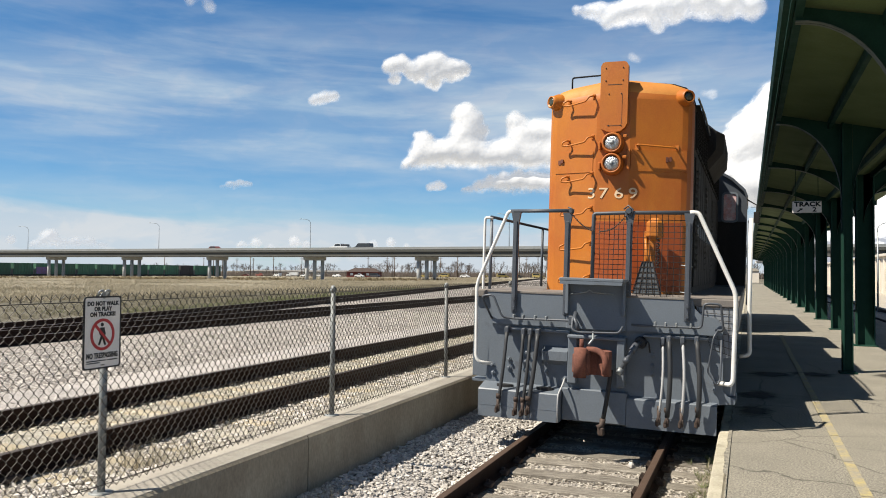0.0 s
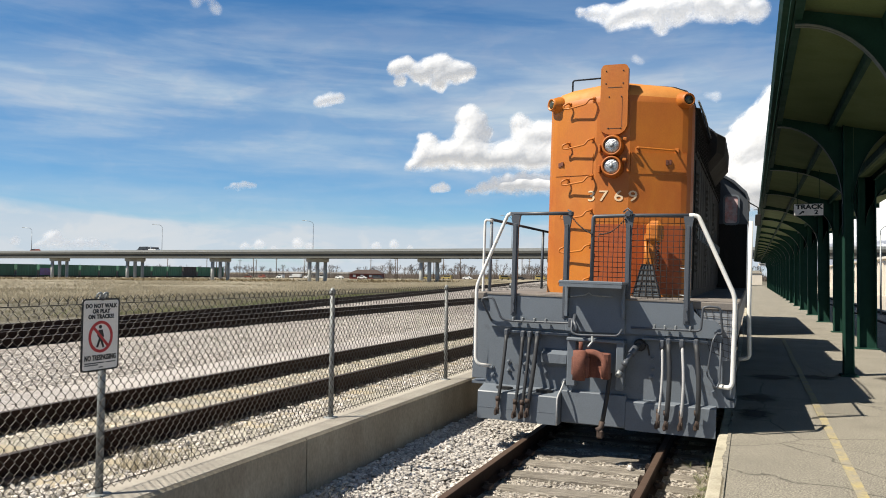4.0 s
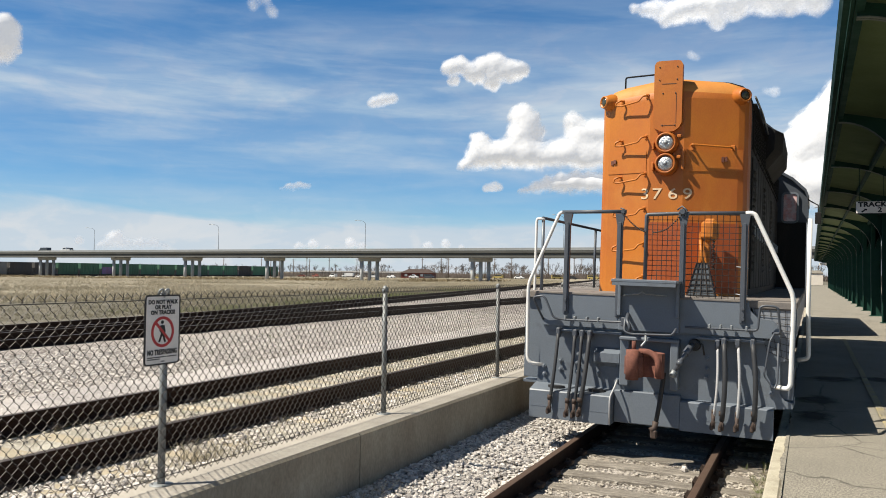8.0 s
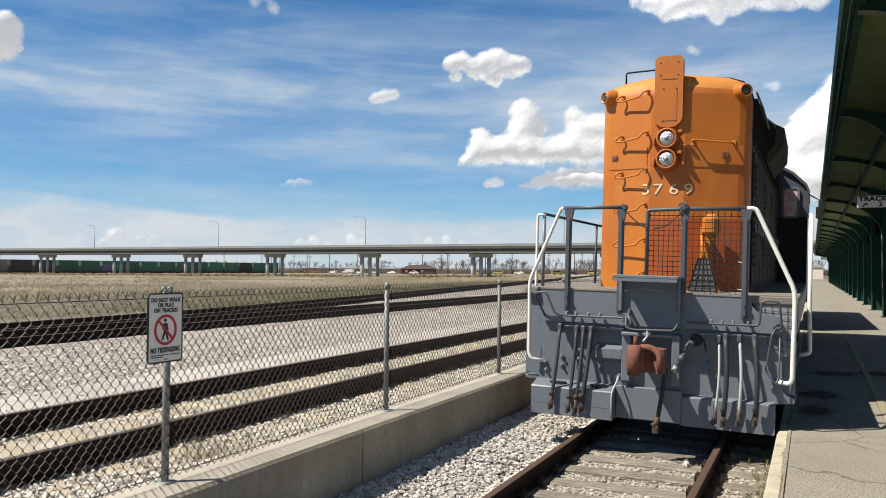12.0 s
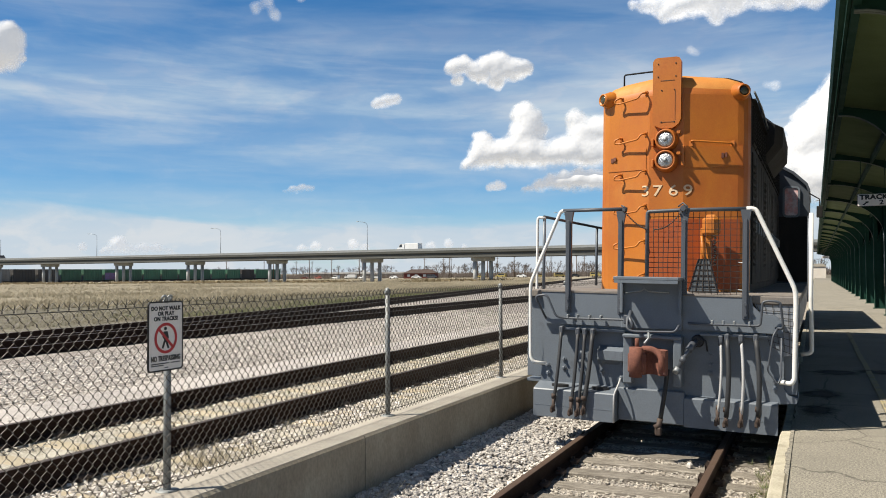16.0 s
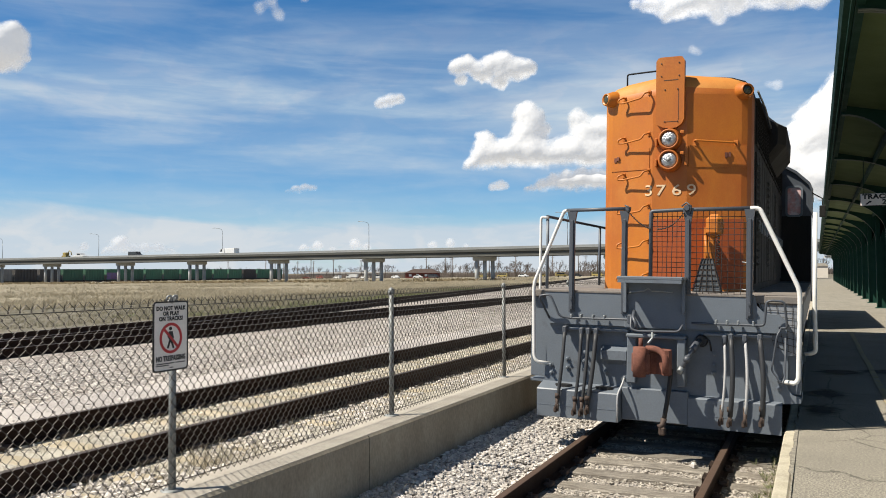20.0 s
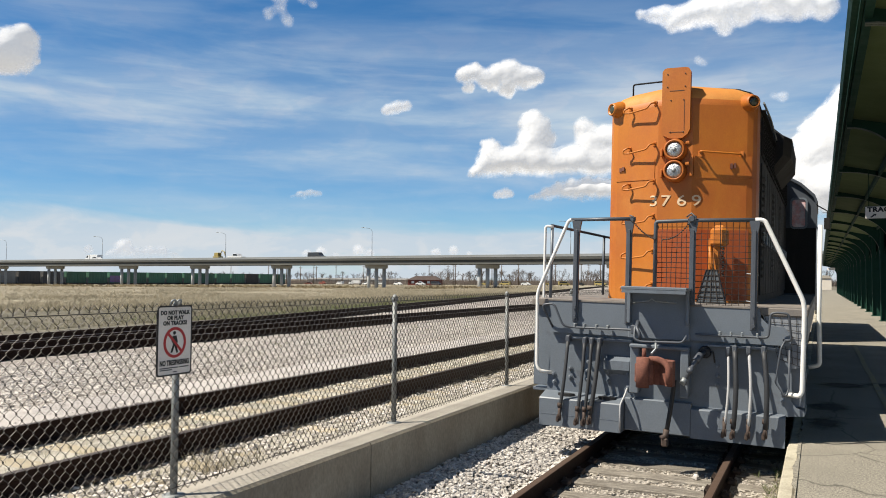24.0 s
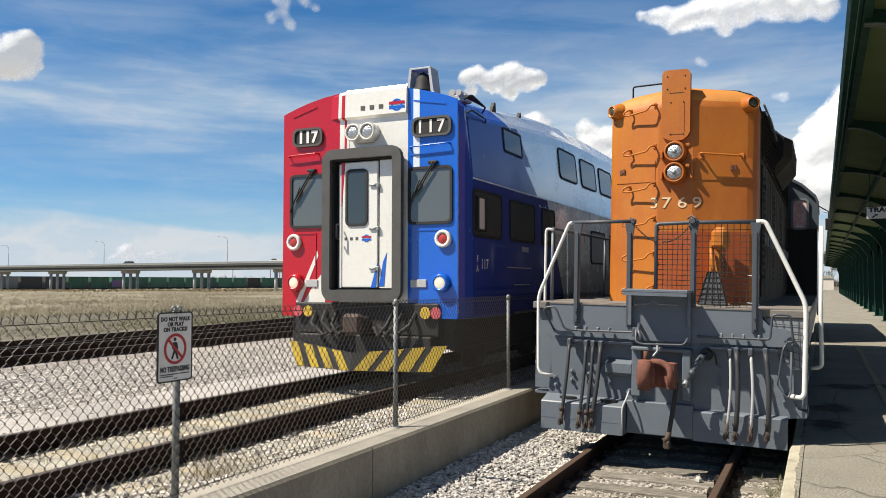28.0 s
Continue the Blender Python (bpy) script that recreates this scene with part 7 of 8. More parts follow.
# ---- warning sign on the fence ----
def build_warning_sign():
    root = thing("warning_sign", "white no-trespassing sign with a red prohibition ring on the fence post", "sign", m=pose(-3.715, 3.897, 1.470, 0, 0, 90))
    part("panel", Shape().prism(rounded(-0.153, 0.153, -0.222, 0.222, 0.022), "y", 0.0, 0.004), M_SIGNWHITE, root, "white sheet metal panel")
    part("border", framed(Shape(), rounded(-0.153, 0.153, -0.222, 0.222, 0.022), rounded(-0.1435, 0.1435, -0.2125, 0.2125, 0.016), "y", -0.002, 0.006), M_SIGNBLACK, root)
    for text, z, s, w in (("DO NOT WALK", 0.176, 0.036, 0.93), ("OR PLAY", 0.143, 0.036, 0.93), ("ON TRACKS!", 0.110, 0.036, 0.93), ("NO TRESPASSING", -0.142, 0.046, 0.66)):
        lettering("word", text, s, M_SIGNBLACK, root, pose(0, -0.002, z, 90, 0, 0), 0.001, w, 0.0014)
    s = Shape()
    for z, x0, x1 in ((-0.172, -0.125, 0.03), (-0.184, -0.125, -0.02), (-0.172, 0.045, 0.125), (-0.200, -0.01, 0.02)):
        s.box(x0, x1, -0.002, 0, z - 0.003, z + 0.003)
    tagged(part("small_print", s, M_SIGNBLACK, root), kind="stuff")
    c = [(0.098 * math.cos(a), 0.098 * math.sin(a) - 0.013) for a in np.linspace(0, 2 * math.pi, 33)[:-1]]
    d = [(0.080 * math.cos(a), 0.080 * math.sin(a) - 0.013) for a in np.linspace(0, 2 * math.pi, 33)[:-1]]
    part("ring", framed(Shape(), c, d, "y", -0.003, 0), M_SIGNRED, root, "red ring")
    part("slash", Shape().prism([(-0.066, 0.040), (-0.054, 0.052), (0.066, -0.066), (0.054, -0.078)], "y", -0.0035, 0), M_SIGNRED, root)
    part("pictogram", Shape().prism([(0.012 * math.cos(a) - 0.004, 0.012 * math.sin(a) + 0.048) for a in np.linspace(0, 2 * math.pi, 13)[:-1]], "y", -0.002, 0).prism(
        [(-0.018, 0.03), (0.014, 0.03), (0.026, -0.012), (0.012, -0.026), (0.030, -0.078), (0.016, -0.080), (-0.002, -0.035), (-0.022, -0.078), (-0.036, -0.076), (-0.014, -0.022), (-0.030, -0.002)], "y", -0.002, 0), M_SIGNBLACK, root)
    part("bolt", Shape().tube([(0.01, 0.03, 0.215), (0.01, 0.0, 0.215)], 0.012, 8), M_GALV, root)
    part("clamp", Shape().box(-0.02, 0.04, 0.004, 0.03, -0.16, -0.14, 0.004), M_GALV, root)
    for x in (-0.03, 0.02):
        part("wire_loop", Shape().tube(bend([(x, 0.02, 0.21), (x, 0.0, 0.255), (x + 0.03, -0.005, 0.258), (x + 0.03, 0.01, 0.22)], 0.015), 0.007, 6), M_GALV, root)


build_warning_sign()


# ---- far field: freight cars, house, poles, trees ----
M_CARGREEN = surface("freight_green", (0.0348, 0.1335, 0.0767), 0.6, 0, (0.0522, 0.0987, 0.0697), 0.3, 0.8, 3, 0.1, 0.0, spread=0.3)
M_CARDARK = surface("freight_dark", (0.043, 0.043, 0.0447), 0.7, 0, (0.0688, 0.0602, 0.0516), 0.3, 0.8, 3, 0.1, 0.0, spread=0.3)
M_CARPALE = surface("freight_grey", (0.2236, 0.2236, 0.215), 0.7, 0, (0.172, 0.1634, 0.1548), 0.3, 0.8, 3, 0.1, 0.0)
M_PURPLE = surface("sprayed_purple", (0.1376, 0.1032, 0.258), 0.7, 0, (0.172, 0.086, 0.1032), 0.9, 0.9, 3, 0.1, 0.0)


def build_freight():
    a, b = Vector((-310, 58, 0)), Vector((-276, 382, 0))
    way = (b - a).normalized()
    turn = math.degrees(math.atan2(way.y, way.x))
    y, k = 0.0, 0
    side = Shape().box(-4.6, 4.6, -1.4, 1.4, 1.05, 5.75, 0.06)
    ribs = Shape()
    for i in range(8):
        x = -4.48 + 1.28 * i
        ribs.box(x - 0.08, x + 0.08, -1.5, 1.5, 1.1, 5.7)
    ribs.box(-4.65, 4.65, -1.5, 1.5, 5.62, 5.78).box(-4.65, 4.65, -1.5, 1.5, 1.0, 1.16)
    under = Shape().box(-5.1, 5.1, -1.0, 1.0, 0.30, 1.02)
    for x in (-3.7, -2.4, 2.4, 3.7):
        under.tube([(x, -1.0, 0.45), (x, 1.0, 0.45)], 0.45, 10)
    ends = Shape()
    for x in (-4.85,):
        ends.box(x, x + 0.2, -1.3, 1.3, 0.9, 3.2)
        ends.tube([(x + 0.1, 1.3, 1.0), (x + 0.1, 1.3, 4.0)], 0.05, 5).tube([(x + 0.1, -1.3, 1.0), (x + 0.1, -1.3, 4.0)], 0.05, 5)
    meshes = {m.name: (side.mesh("car_body", m), ribs.mesh("ribs", m)) for m in (M_CARGREEN, M_CARDARK, M_CARPALE)}
    um, em = under.mesh("underframe", M_BLACK), ends.mesh("end_platform", M_CARPALE)
    while y < 324:
        m = M_CARPALE if k in (14, 15) else (M_CARDARK if k in (10, 16, 17, 28) else M_CARGREEN)
        p = a + way * y
        root = thing("freight_car", "%s ribbed freight car standing in a long row" % ("grey" if m is M_CARPALE else ("dark" if m is M_CARDARK else "dark green")), "freight car", "row of freight cars", m=Matrix.Translation((p.x, p.y, ground_z(p.x))) @ pose(0, 0, 0, 0, 0, turn))
        part("car_body", meshes[m.name][0], m, root)
        part("ribs", meshes[m.name][1], m, root)
        part("underframe", um, M_BLACK, root)
        part("end_platform", em, M_CARPALE, root)
        part("end_platform", em, M_CARPALE, root, m=pose(0, 0, 0, 0, 0, 180))
        if k == 20:
            part("sprayed_panel", Shape().box(-4.5, 2.4, -1.56, -1.505, 1.2, 4.2), M_PURPLE, root, "purple sprayed paint")
        y += 10.5
        k += 1


build_freight()

M_BRICKRED = surface("dark_red_siding", (0.1376, 0.0301, 0.0215), 0.8, 0, (0.1032, 0.0258, 0.0189), 0.4, 0.7, 4, 0.1, 0.0)
M_SHINGLE = surface("brown_shingles", (0.0645, 0.043, 0.0361), 0.9, 0, (0.0473, 0.0344, 0.0301), 0.5, 0.7, 4, 0.15, 0.0)
M_PALEWALL = surface("pale_metal_wall", (0.2322, 0.2236, 0.2064), 0.7, 0, (0.172, 0.1677, 0.1591), 0.2, 0.7, 3, 0.08, 0.0)
M_POLE = surface("pole_wood", (0.1032, 0.0731, 0.0516), 0.9, 0, (0.0774, 0.0559, 0.043), 1.0, 0.7, 8, 0.2, 0.0)
M_MACHINE = surface("machine_yellow", (0.3096, 0.2408, 0.0688), 0.6, 0, (0.2236, 0.172, 0.0688), 2, 0.7, 8, 0.1, 0.0)
M_VEHWHITE = surface("vehicle_white", (0.66, 0.66, 0.65), 0.35, 0, (0.58, 0.58, 0.57), 1.5, 0.5, 8, 0.05, 0.0)
M_VEHDARK = surface("vehicle_dark", (0.035, 0.037, 0.042), 0.3, 0, (0.05, 0.05, 0.055), 1.5, 0.5, 8, 0.05, 0.0)
M_VEHRED = surface("vehicle_red", (0.20, 0.07, 0.05), 0.35, 0, (0.2, 0.04, 0.03), 1.5, 0.5, 8, 0.05, 0.0)
M_TYRE = surface("tyre", (0.02, 0.02, 0.02), 0.8)


def build_house():
    root = thing("house", "low dark red house with a brown hipped roof", "house", m=pose(-172, 347, -0.80, 0, 0, 12) @ Matrix.Diagonal((0.82, 0.82, 0.9, 1)))
    part("wall", Shape().box(-9.5, 9.5, -4, 4, 0, 2.9), M_BRICKRED, root)
    part("roof", Shape().add([(-10.2, -4.8, 2.8), (10.2, -4.8, 2.8), (10.2, 4.8, 2.8), (-10.2, 4.8, 2.8), (-6.0, 0, 4.9), (6.0, 0, 4.9)], [(0, 1, 5, 4), (1, 2, 5), (2, 3, 4, 5), (3, 0, 4), (0, 3, 2, 1)]), M_SHINGLE, root)
    for x in (-6.5, -2.0, 3.0, 6.8):
        part("window", Shape().box(x - 0.8, x + 0.8, -4.06, -3.9, 1.0, 2.2), M_VEHWHITE, root)
    part("door", Shape().box(0.2, 1.3, -4.06, -3.9, 0, 2.1), M_SHINGLE, root)
    root = thing("long_shed", "long low pale metal shed", "shed", m=pose(-262, 445, -1.35, 0, 0, 10))
    part("wall", Shape().box(-38, 38, -6, 6, 0, 3.0), M_PALEWALL, root)
    part("roof", Shape().prism([(-6.6, 2.95), (6.6, 2.95), (0, 3.9)], "x", -38.6, 38.6), M_PALEWALL, root)
    for i in range(8):
        part("door", Shape().box(-34 + i * 9, -30 + i * 9, -6.08, -5.9, 0, 2.8), M_CARPALE, root)


build_house()


def vehicle_parts(kind, paint):
    """Meshes of a car, van, pickup or box truck; it drives towards +x."""
    prof = {"car": [(-2.2, 0.35), (2.2, 0.35), (2.25, 0.75), (1.3, 0.95), (0.6, 1.48), (-1.0, 1.48), (-1.8, 1.0), (-2.25, 0.95)],
            "van": [(-2.6, 0.35), (2.6, 0.35), (2.6, 0.85), (1.7, 1.15), (1.0, 1.95), (-2.5, 1.95), (-2.6, 1.2)],
            "pickup": [(-2.8, 0.5), (2.8, 0.5), (2.8, 1.05), (1.5, 1.2), (0.9, 1.9), (-0.7, 1.9), (-0.8, 1.2), (-2.8, 1.2)],
            "truck": [(1.5, 0.5), (3.7, 0.5), (3.7, 1.2), (3.3, 1.3), (2.9, 2.2), (1.5, 2.2)]}[kind]
    w = 0.9 if kind != "truck" else 1.1
    out = [("body", Shape().prism(prof, "y", -w, w), paint)]
    gl = {"car": [(0.95, 1.05), (0.5, 1.42), (-0.95, 1.42), (-1.5, 1.05)], "van": [(1.5, 1.2), (0.95, 1.85), (-2.2, 1.85), (-2.2, 1.25)],
          "pickup": [(1.3, 1.25), (0.85, 1.82), (-0.6, 1.82), (-0.65, 1.25)], "truck": [(3.2, 1.35), (2.85, 2.1), (2.2, 2.1), (2.2, 1.35)]}[kind]
    out.append(("window", Shape().prism(gl, "y", -w - 0.01, w + 0.01), M_GLASS))
    if kind == "truck":
        out.append(("cargo_box", Shape().box(-2.7, 1.4, -1.05, 1.05, 0.7, 2.35, 0.06), paint))
    for x in ((-1.4, 1.4) if kind != "truck" else (-2.4, 2.6)):
        for y in (-w + 0.05, w - 0.05):
            out.append(("wheel", Shape().tube([(x, y - 0.12, 0.36), (x, y + 0.12, 0.36)], 0.36, 12), M_TYRE))
    return out


def build_vehicle(name, kind, paint, label, m=None):
    root = thing(name, label, "vehicle", m=m)
    for n, s, mat in vehicle_parts(kind, paint):
        part(n, s, mat, root)
    return root


def build_trailer(root):
    """A low trailer with a small excavator behind the pickup."""
    part("trailer_bed", Shape().box(-9.6, -4.0, -1.0, 1.0, 0.55, 0.75, 0.03).box(-4.2, -2.7, -0.08, 0.08, 0.5, 0.62), M_VEHDARK, root)
    for x in (-7.6, -6.7):
        part("wheel", Shape().tube([(x, -1.15, 0.38), (x, -0.9, 0.38)], 0.36, 12).tube([(x, 0.9, 0.38), (x, 1.15, 0.38)], 0.36, 12), M_TYRE, root)
    part("excavator_cab", Shape().box(-8.6, -6.9, -0.7, 0.7, 1.2, 2.3, 0.08).box(-8.9, -6.5, -0.9, 0.9, 0.76, 1.2, 0.05), M_MACHINE, root)
    part("excavator_boom", Shape().tube([(-6.9, 0, 1.5), (-5.9, 0, 2.9), (-5.0, 0, 2.5), (-4.6, 0, 1.4)], 0.16, 6), M_MACHINE, root)


DECK_Z = 9.32
car_red = build_vehicle("red_car", "car", M_VEHRED, "small red car crossing the overpass")
car_white = build_vehicle("white_pickup", "pickup", M_VEHWHITE, "white pickup truck with a dark load crossing the overpass")
part("load", Shape().box(-2.6, -0.9, -0.7, 0.7, 1.21, 1.75, 0.1), M_VEHDARK, car_white)
car_dark = build_vehicle("dark_car", "van", M_VEHDARK, "dark van crossing the overpass")
truck_white = build_vehicle("box_truck", "truck", M_VEHWHITE, "white box truck crossing the overpass")
van_dark = build_vehicle("dark_van", "van", M_VEHDARK, "dark grey van crossing the overpass")
tow_pickup = build_vehicle("towing_pickup", "pickup", M_VEHWHITE, "white pickup towing a yellow excavator on a trailer")
build_trailer(tow_pickup)
car_white_b = build_vehicle("white_car", "car", M_VEHWHITE, "white car crossing the overpass")
car_dark_b = build_vehicle("grey_car", "car", M_VEHDARK, "dark grey car crossing the overpass")


def build_yard():
    """Parked machines and vehicles beyond the field."""
    spots = [(-236, 372, "van", M_VEHWHITE), (-228, 375, "truck", M_VEHWHITE), (-216, 366, "car", M_VEHWHITE), (-209, 369, "van", M_VEHWHITE), (-182, 338, "car", M_VEHWHITE), (-170, 338, "car", M_VEHWHITE), (-162, 338, "van", M_VEHDARK),
             (-142, 350, "car", M_MACHINE), (-133, 352, "van", M_MACHINE), (-122, 350, "car", M_VEHWHITE), (-114, 352, "car", M_MACHINE), (-104, 350, "van", M_MACHINE), (-97, 350, "car", M_VEHDARK), (-88, 352, "van", M_MACHINE), (-262, 380, "car", M_VEHRED), (-254, 382, "van", M_VEHRED)]
    words = {M_VEHWHITE.name: "white", M_MACHINE.name: "yellow", M_VEHDARK.name: "dark", M_VEHRED.name: "rust-red"}
    for x, y, kind, mat in spots:
        build_vehicle("parked_" + kind, kind, mat, "%s %s parked beyond the dry field" % (words[mat.name], kind), m=pose(x, y, ground_z(x) - 0.02, 0, 0, random.uniform(-30, 30) + random.choice((0, 180))))


build_yard()


def build_poles():
    pole = Shape().tube([(0, 0, -0.5), (0, 0, 11.5)], [0.24, 0.17], 7).mesh("pole", M_POLE)
    arm = Shape().box(-1.2, 1.2, -0.06, 0.06, 10.6, 10.75).box(-0.9, 0.9, -0.06, 0.06, 9.7, 9.82).mesh("crossarm", M_POLE)
    for k in range(34):
        x = -330 + 9.4 * k + random.uniform(-3, 3)
        y = 400 + random.uniform(-30, 60) - (x + 330) * 0.1
        root = thing("utility_pole", "wooden utility pole with a crossarm", "pole", "utility poles", m=pose(x, y, ground_z(x), 0, 0, random.uniform(-30, 30)))
        part("pole", pole, M_POLE, root)
        part("crossarm", arm, M_POLE, root)


build_poles()

M_TWIG = surface("bare_twigs", (0.1118, 0.0903, 0.0774), 0.95, 0, (0.086, 0.0688, 0.0559), 0.4, 0.6, 4, 0.2, 0.0, island=0.3)
M_TWIGTAN = surface("tan_scrub", (0.172, 0.1333, 0.0731), 0.95, 0, (0.129, 0.1032, 0.0602), 0.4, 0.6, 4, 0.2, 0.0, island=0.3)


def bare_tree(seed, h):
    """Trunk and a crown of forking bare twigs."""
    rng = random.Random(seed)
    trunk, twigs = Shape(), Shape()

    def grow(p, d, l, r, depth):
        q = p + d * l
        (trunk if depth < 2 else twigs).tube([p, q], [r, r * 0.65], 5 if depth < 2 else 3, False)
        if depth >= 4:
            for i in range(4):
                e = (d + Vector((rng.uniform(-0.8, 0.8), rng.uniform(-0.8, 0.8), rng.uniform(-0.1, 0.6)))).normalized()
                e2 = q + e * l * 0.9
                n = e.cross(Vector((0, 0, 1))).normalized() * l * 0.035
                twigs.add([q - n, q + n, e2], [(0, 1, 2)])
            return
        for i in range(rng.choice((2, 3, 3))):
            e = (d + Vector((rng.uniform(-0.75, 0.75), rng.uniform(-0.75, 0.75), rng.uniform(0.0, 0.5)))).normalized()
            grow(q, e, l * rng.uniform(0.62, 0.8), r * 0.6, depth + 1)
    grow(Vector((0, 0, -0.2)), Vector((rng.uniform(-0.05, 0.05), 0, 1)).normalized(), h * 0.28, h * 0.022, 0)
    return trunk, twigs


def build_trees():
    kinds = [(a.mesh("trunk", M_POLE), b.mesh("crown", M_TWIG)) for a, b in (bare_tree(s, 9.0) for s in (3, 8, 15, 21))]
    rng = random.Random(4)
    for k in range(330):
        if k < 190:
            x = rng.uniform(-190, 20)
            y = 420 + rng.uniform(-20, 120)
        else:
            x = rng.uniform(-470, -180)
            y = 420 + rng.uniform(0, 160)
        s = rng.uniform(0.7, 1.3)
        root = thing("bare_tree", "leafless grey-brown tree at the edge of the field", "tree", "bare trees beyond the field")
        root.matrix_basis = Matrix.Translation((x, y, ground_z(x))) @ Euler((0, 0, rng.uniform(0, 6.3))).to_matrix().to_4x4() @ Matrix.Diagonal((s, s, s, 1))
        tr, cr = kinds[k % 4]
        part("trunk", tr, M_POLE, root)
        part("crown", cr, M_TWIG, root)


build_trees()


def build_scrub():
    """Low twiggy brush in front of the far trees."""
    rng = np.random.RandomState(11)
    vs, fs = [], []
    for i in range(9000):
        x = rng.uniform(-480, 40)
        y = 385 + rng.uniform(0, 190)
        h = rng.uniform(1.6, 4.4)
        for j in range(5):
            dx, dy = rng.uniform(-1.3, 1.3, 2)
            k = len(vs)
            vs += [(x + dx * 0.2 - 0.10, y, ground_z(x)), (x + dx * 0.2 + 0.10, y, ground_z(x)), (x + dx, y + dy, ground_z(x) + h * rng.uniform(0.6, 1.1))]
            fs.append((k, k + 1, k + 2))
    me = bpy.data.meshes.new("scrub")
    me.from_pydata(vs, [], fs)
    me.materials.append(M_TWIG)
    tagged(new("scrub", me), "leafless brown brush along the far edge", "brush", kind="stuff")


build_scrub()


def build_debris():
    """Brown weeds and rubble along the foot of the overpass."""
    rng = np.random.RandomState(23)
    vs, fs = [], []
    for i in range(2600):
        x = -rng.uniform(70, 300)
        y = 205 - (x + 233) * 0.0976 + rng.normal(-14, 9)
        if noise.noise((x * 0.035, y * 0.05, 4)) < -0.05:
            continue
        h = rng.uniform(0.3, 1.0)
        for j in range(5):
            dx, dy = rng.uniform(-0.9, 0.9, 2)
            k = len(vs)
            vs += [(x + dx * 0.4 - 0.16, y, ground_z(x)), (x + dx * 0.4 + 0.16, y, ground_z(x)), (x + dx, y + dy, ground_z(x) + h * rng.uniform(0.5, 1.1))]
            fs.append((k, k + 1, k + 2))
    me = bpy.data.meshes.new("dead_weeds")
    me.from_pydata(vs, [], fs)
    me.materials.append(M_TWIGTAN)
    tagged(new("dead_weeds", me), "dead brown weeds along the foot of the overpass", "brush", kind="stuff")


build_debris()

M_GRASS = surface("dry_grass", (0.387, 0.3397, 0.2451), 0.9, 0, (0.2322, 0.2021, 0.1376), 0.07, 0.8, 3, 0.2, 0.0, island=0.35)
M_WEED = surface("green_weeds", (0.1118, 0.1398, 0.0503), 0.9, 0, (0.1677, 0.1677, 0.0671), 0.3, 0.8, 3, 0.2, 0.0, island=0.35)


def tufts(name, places, height, spread, blades, material, label, width=0.012):
    rng = np.random.RandomState(7)
    vs, fs = [], []
    for x, y, z in places:
        h = height * rng.uniform(0.5, 1.3)
        for j in range(blades):
            a = rng.uniform(0, 6.28)
            r = rng.uniform(0, spread)
            bx, by = x + math.cos(a) * r * 0.4, y + math.sin(a) * r * 0.4
            k = len(vs)
            b = rng.uniform(0, 3.14)
            wx, wy = math.cos(b) * width, math.sin(b) * width
            tx, ty = x + math.cos(a) * r * 1.6, y + math.sin(a) * r * 1.6
            vs += [(bx - wx, by - wy, z - 0.02), (bx + wx, by + wy, z - 0.02), (tx, ty, z + h * rng.uniform(0.6, 1))]
            fs.append((k, k + 1, k + 2))
    me = bpy.data.meshes.new(name)
    me.from_pydata(vs, [], fs)
    me.materials.append(material)
    return tagged(new(name, me), label, "grass", kind="stuff")


def field_places(n, near, far, seed, power=1.6, edge=-0.2):
    """Places thickest on the near side, over the open field."""
    rng = np.random.RandomState(seed)
    out = []
    while len(out) < n:
        d = near + (far - near) * rng.uniform() ** power
        x = -d
        y = rng.uniform(0.3, 3.2) * d + rng.uniform(-6, 20)
        if y < 330 and noise.noise((x * 0.06, y * 0.06, 2)) + rng.uniform(-0.5, 0.5) > edge:
            out.append((x + 4 * noise.noise((0, y * 0.08, 5)), y, ground_z(x) - 0.03))
    return out


tufts("dry_grass", field_places(46000, 37, 240, 3), 0.30, 0.45, 6, M_GRASS, "dry tan grass over the field", 0.018)
tufts("tall_grass", field_places(9000, 38, 150, 29, 1.4, 0.30), 0.40, 0.50, 9, M_GRASS, "tall clumps of dry tan grass in the field", 0.02)
M_OLIVE = surface("olive_grass", (0.155, 0.142, 0.085), 0.9, 0, (0.225, 0.195, 0.130), 0.2, 0.9, 3, 0.2, 0.0, island=0.4)
tufts("short_grass", field_places(24000, 20, 40, 13, 1.0, -0.2), 0.15, 0.28, 5, M_OLIVE, "sparse short grass on bare earth", 0.014)
rng_w = np.random.RandomState(19)


def weed_places(n):
    out = []
    while len(out) < n:
        y = rng_w.uniform(14, 75)
        x = turnout_x(y) - 2.0 - abs(rng_w.normal(0, 2.4))
        if noise.noise((x * 0.15, y * 0.10, 8)) + 0.5 * math.exp(-((y - 42) / 14) ** 2) > 0.12:
            out.append((x, y, 0.16))
    return out


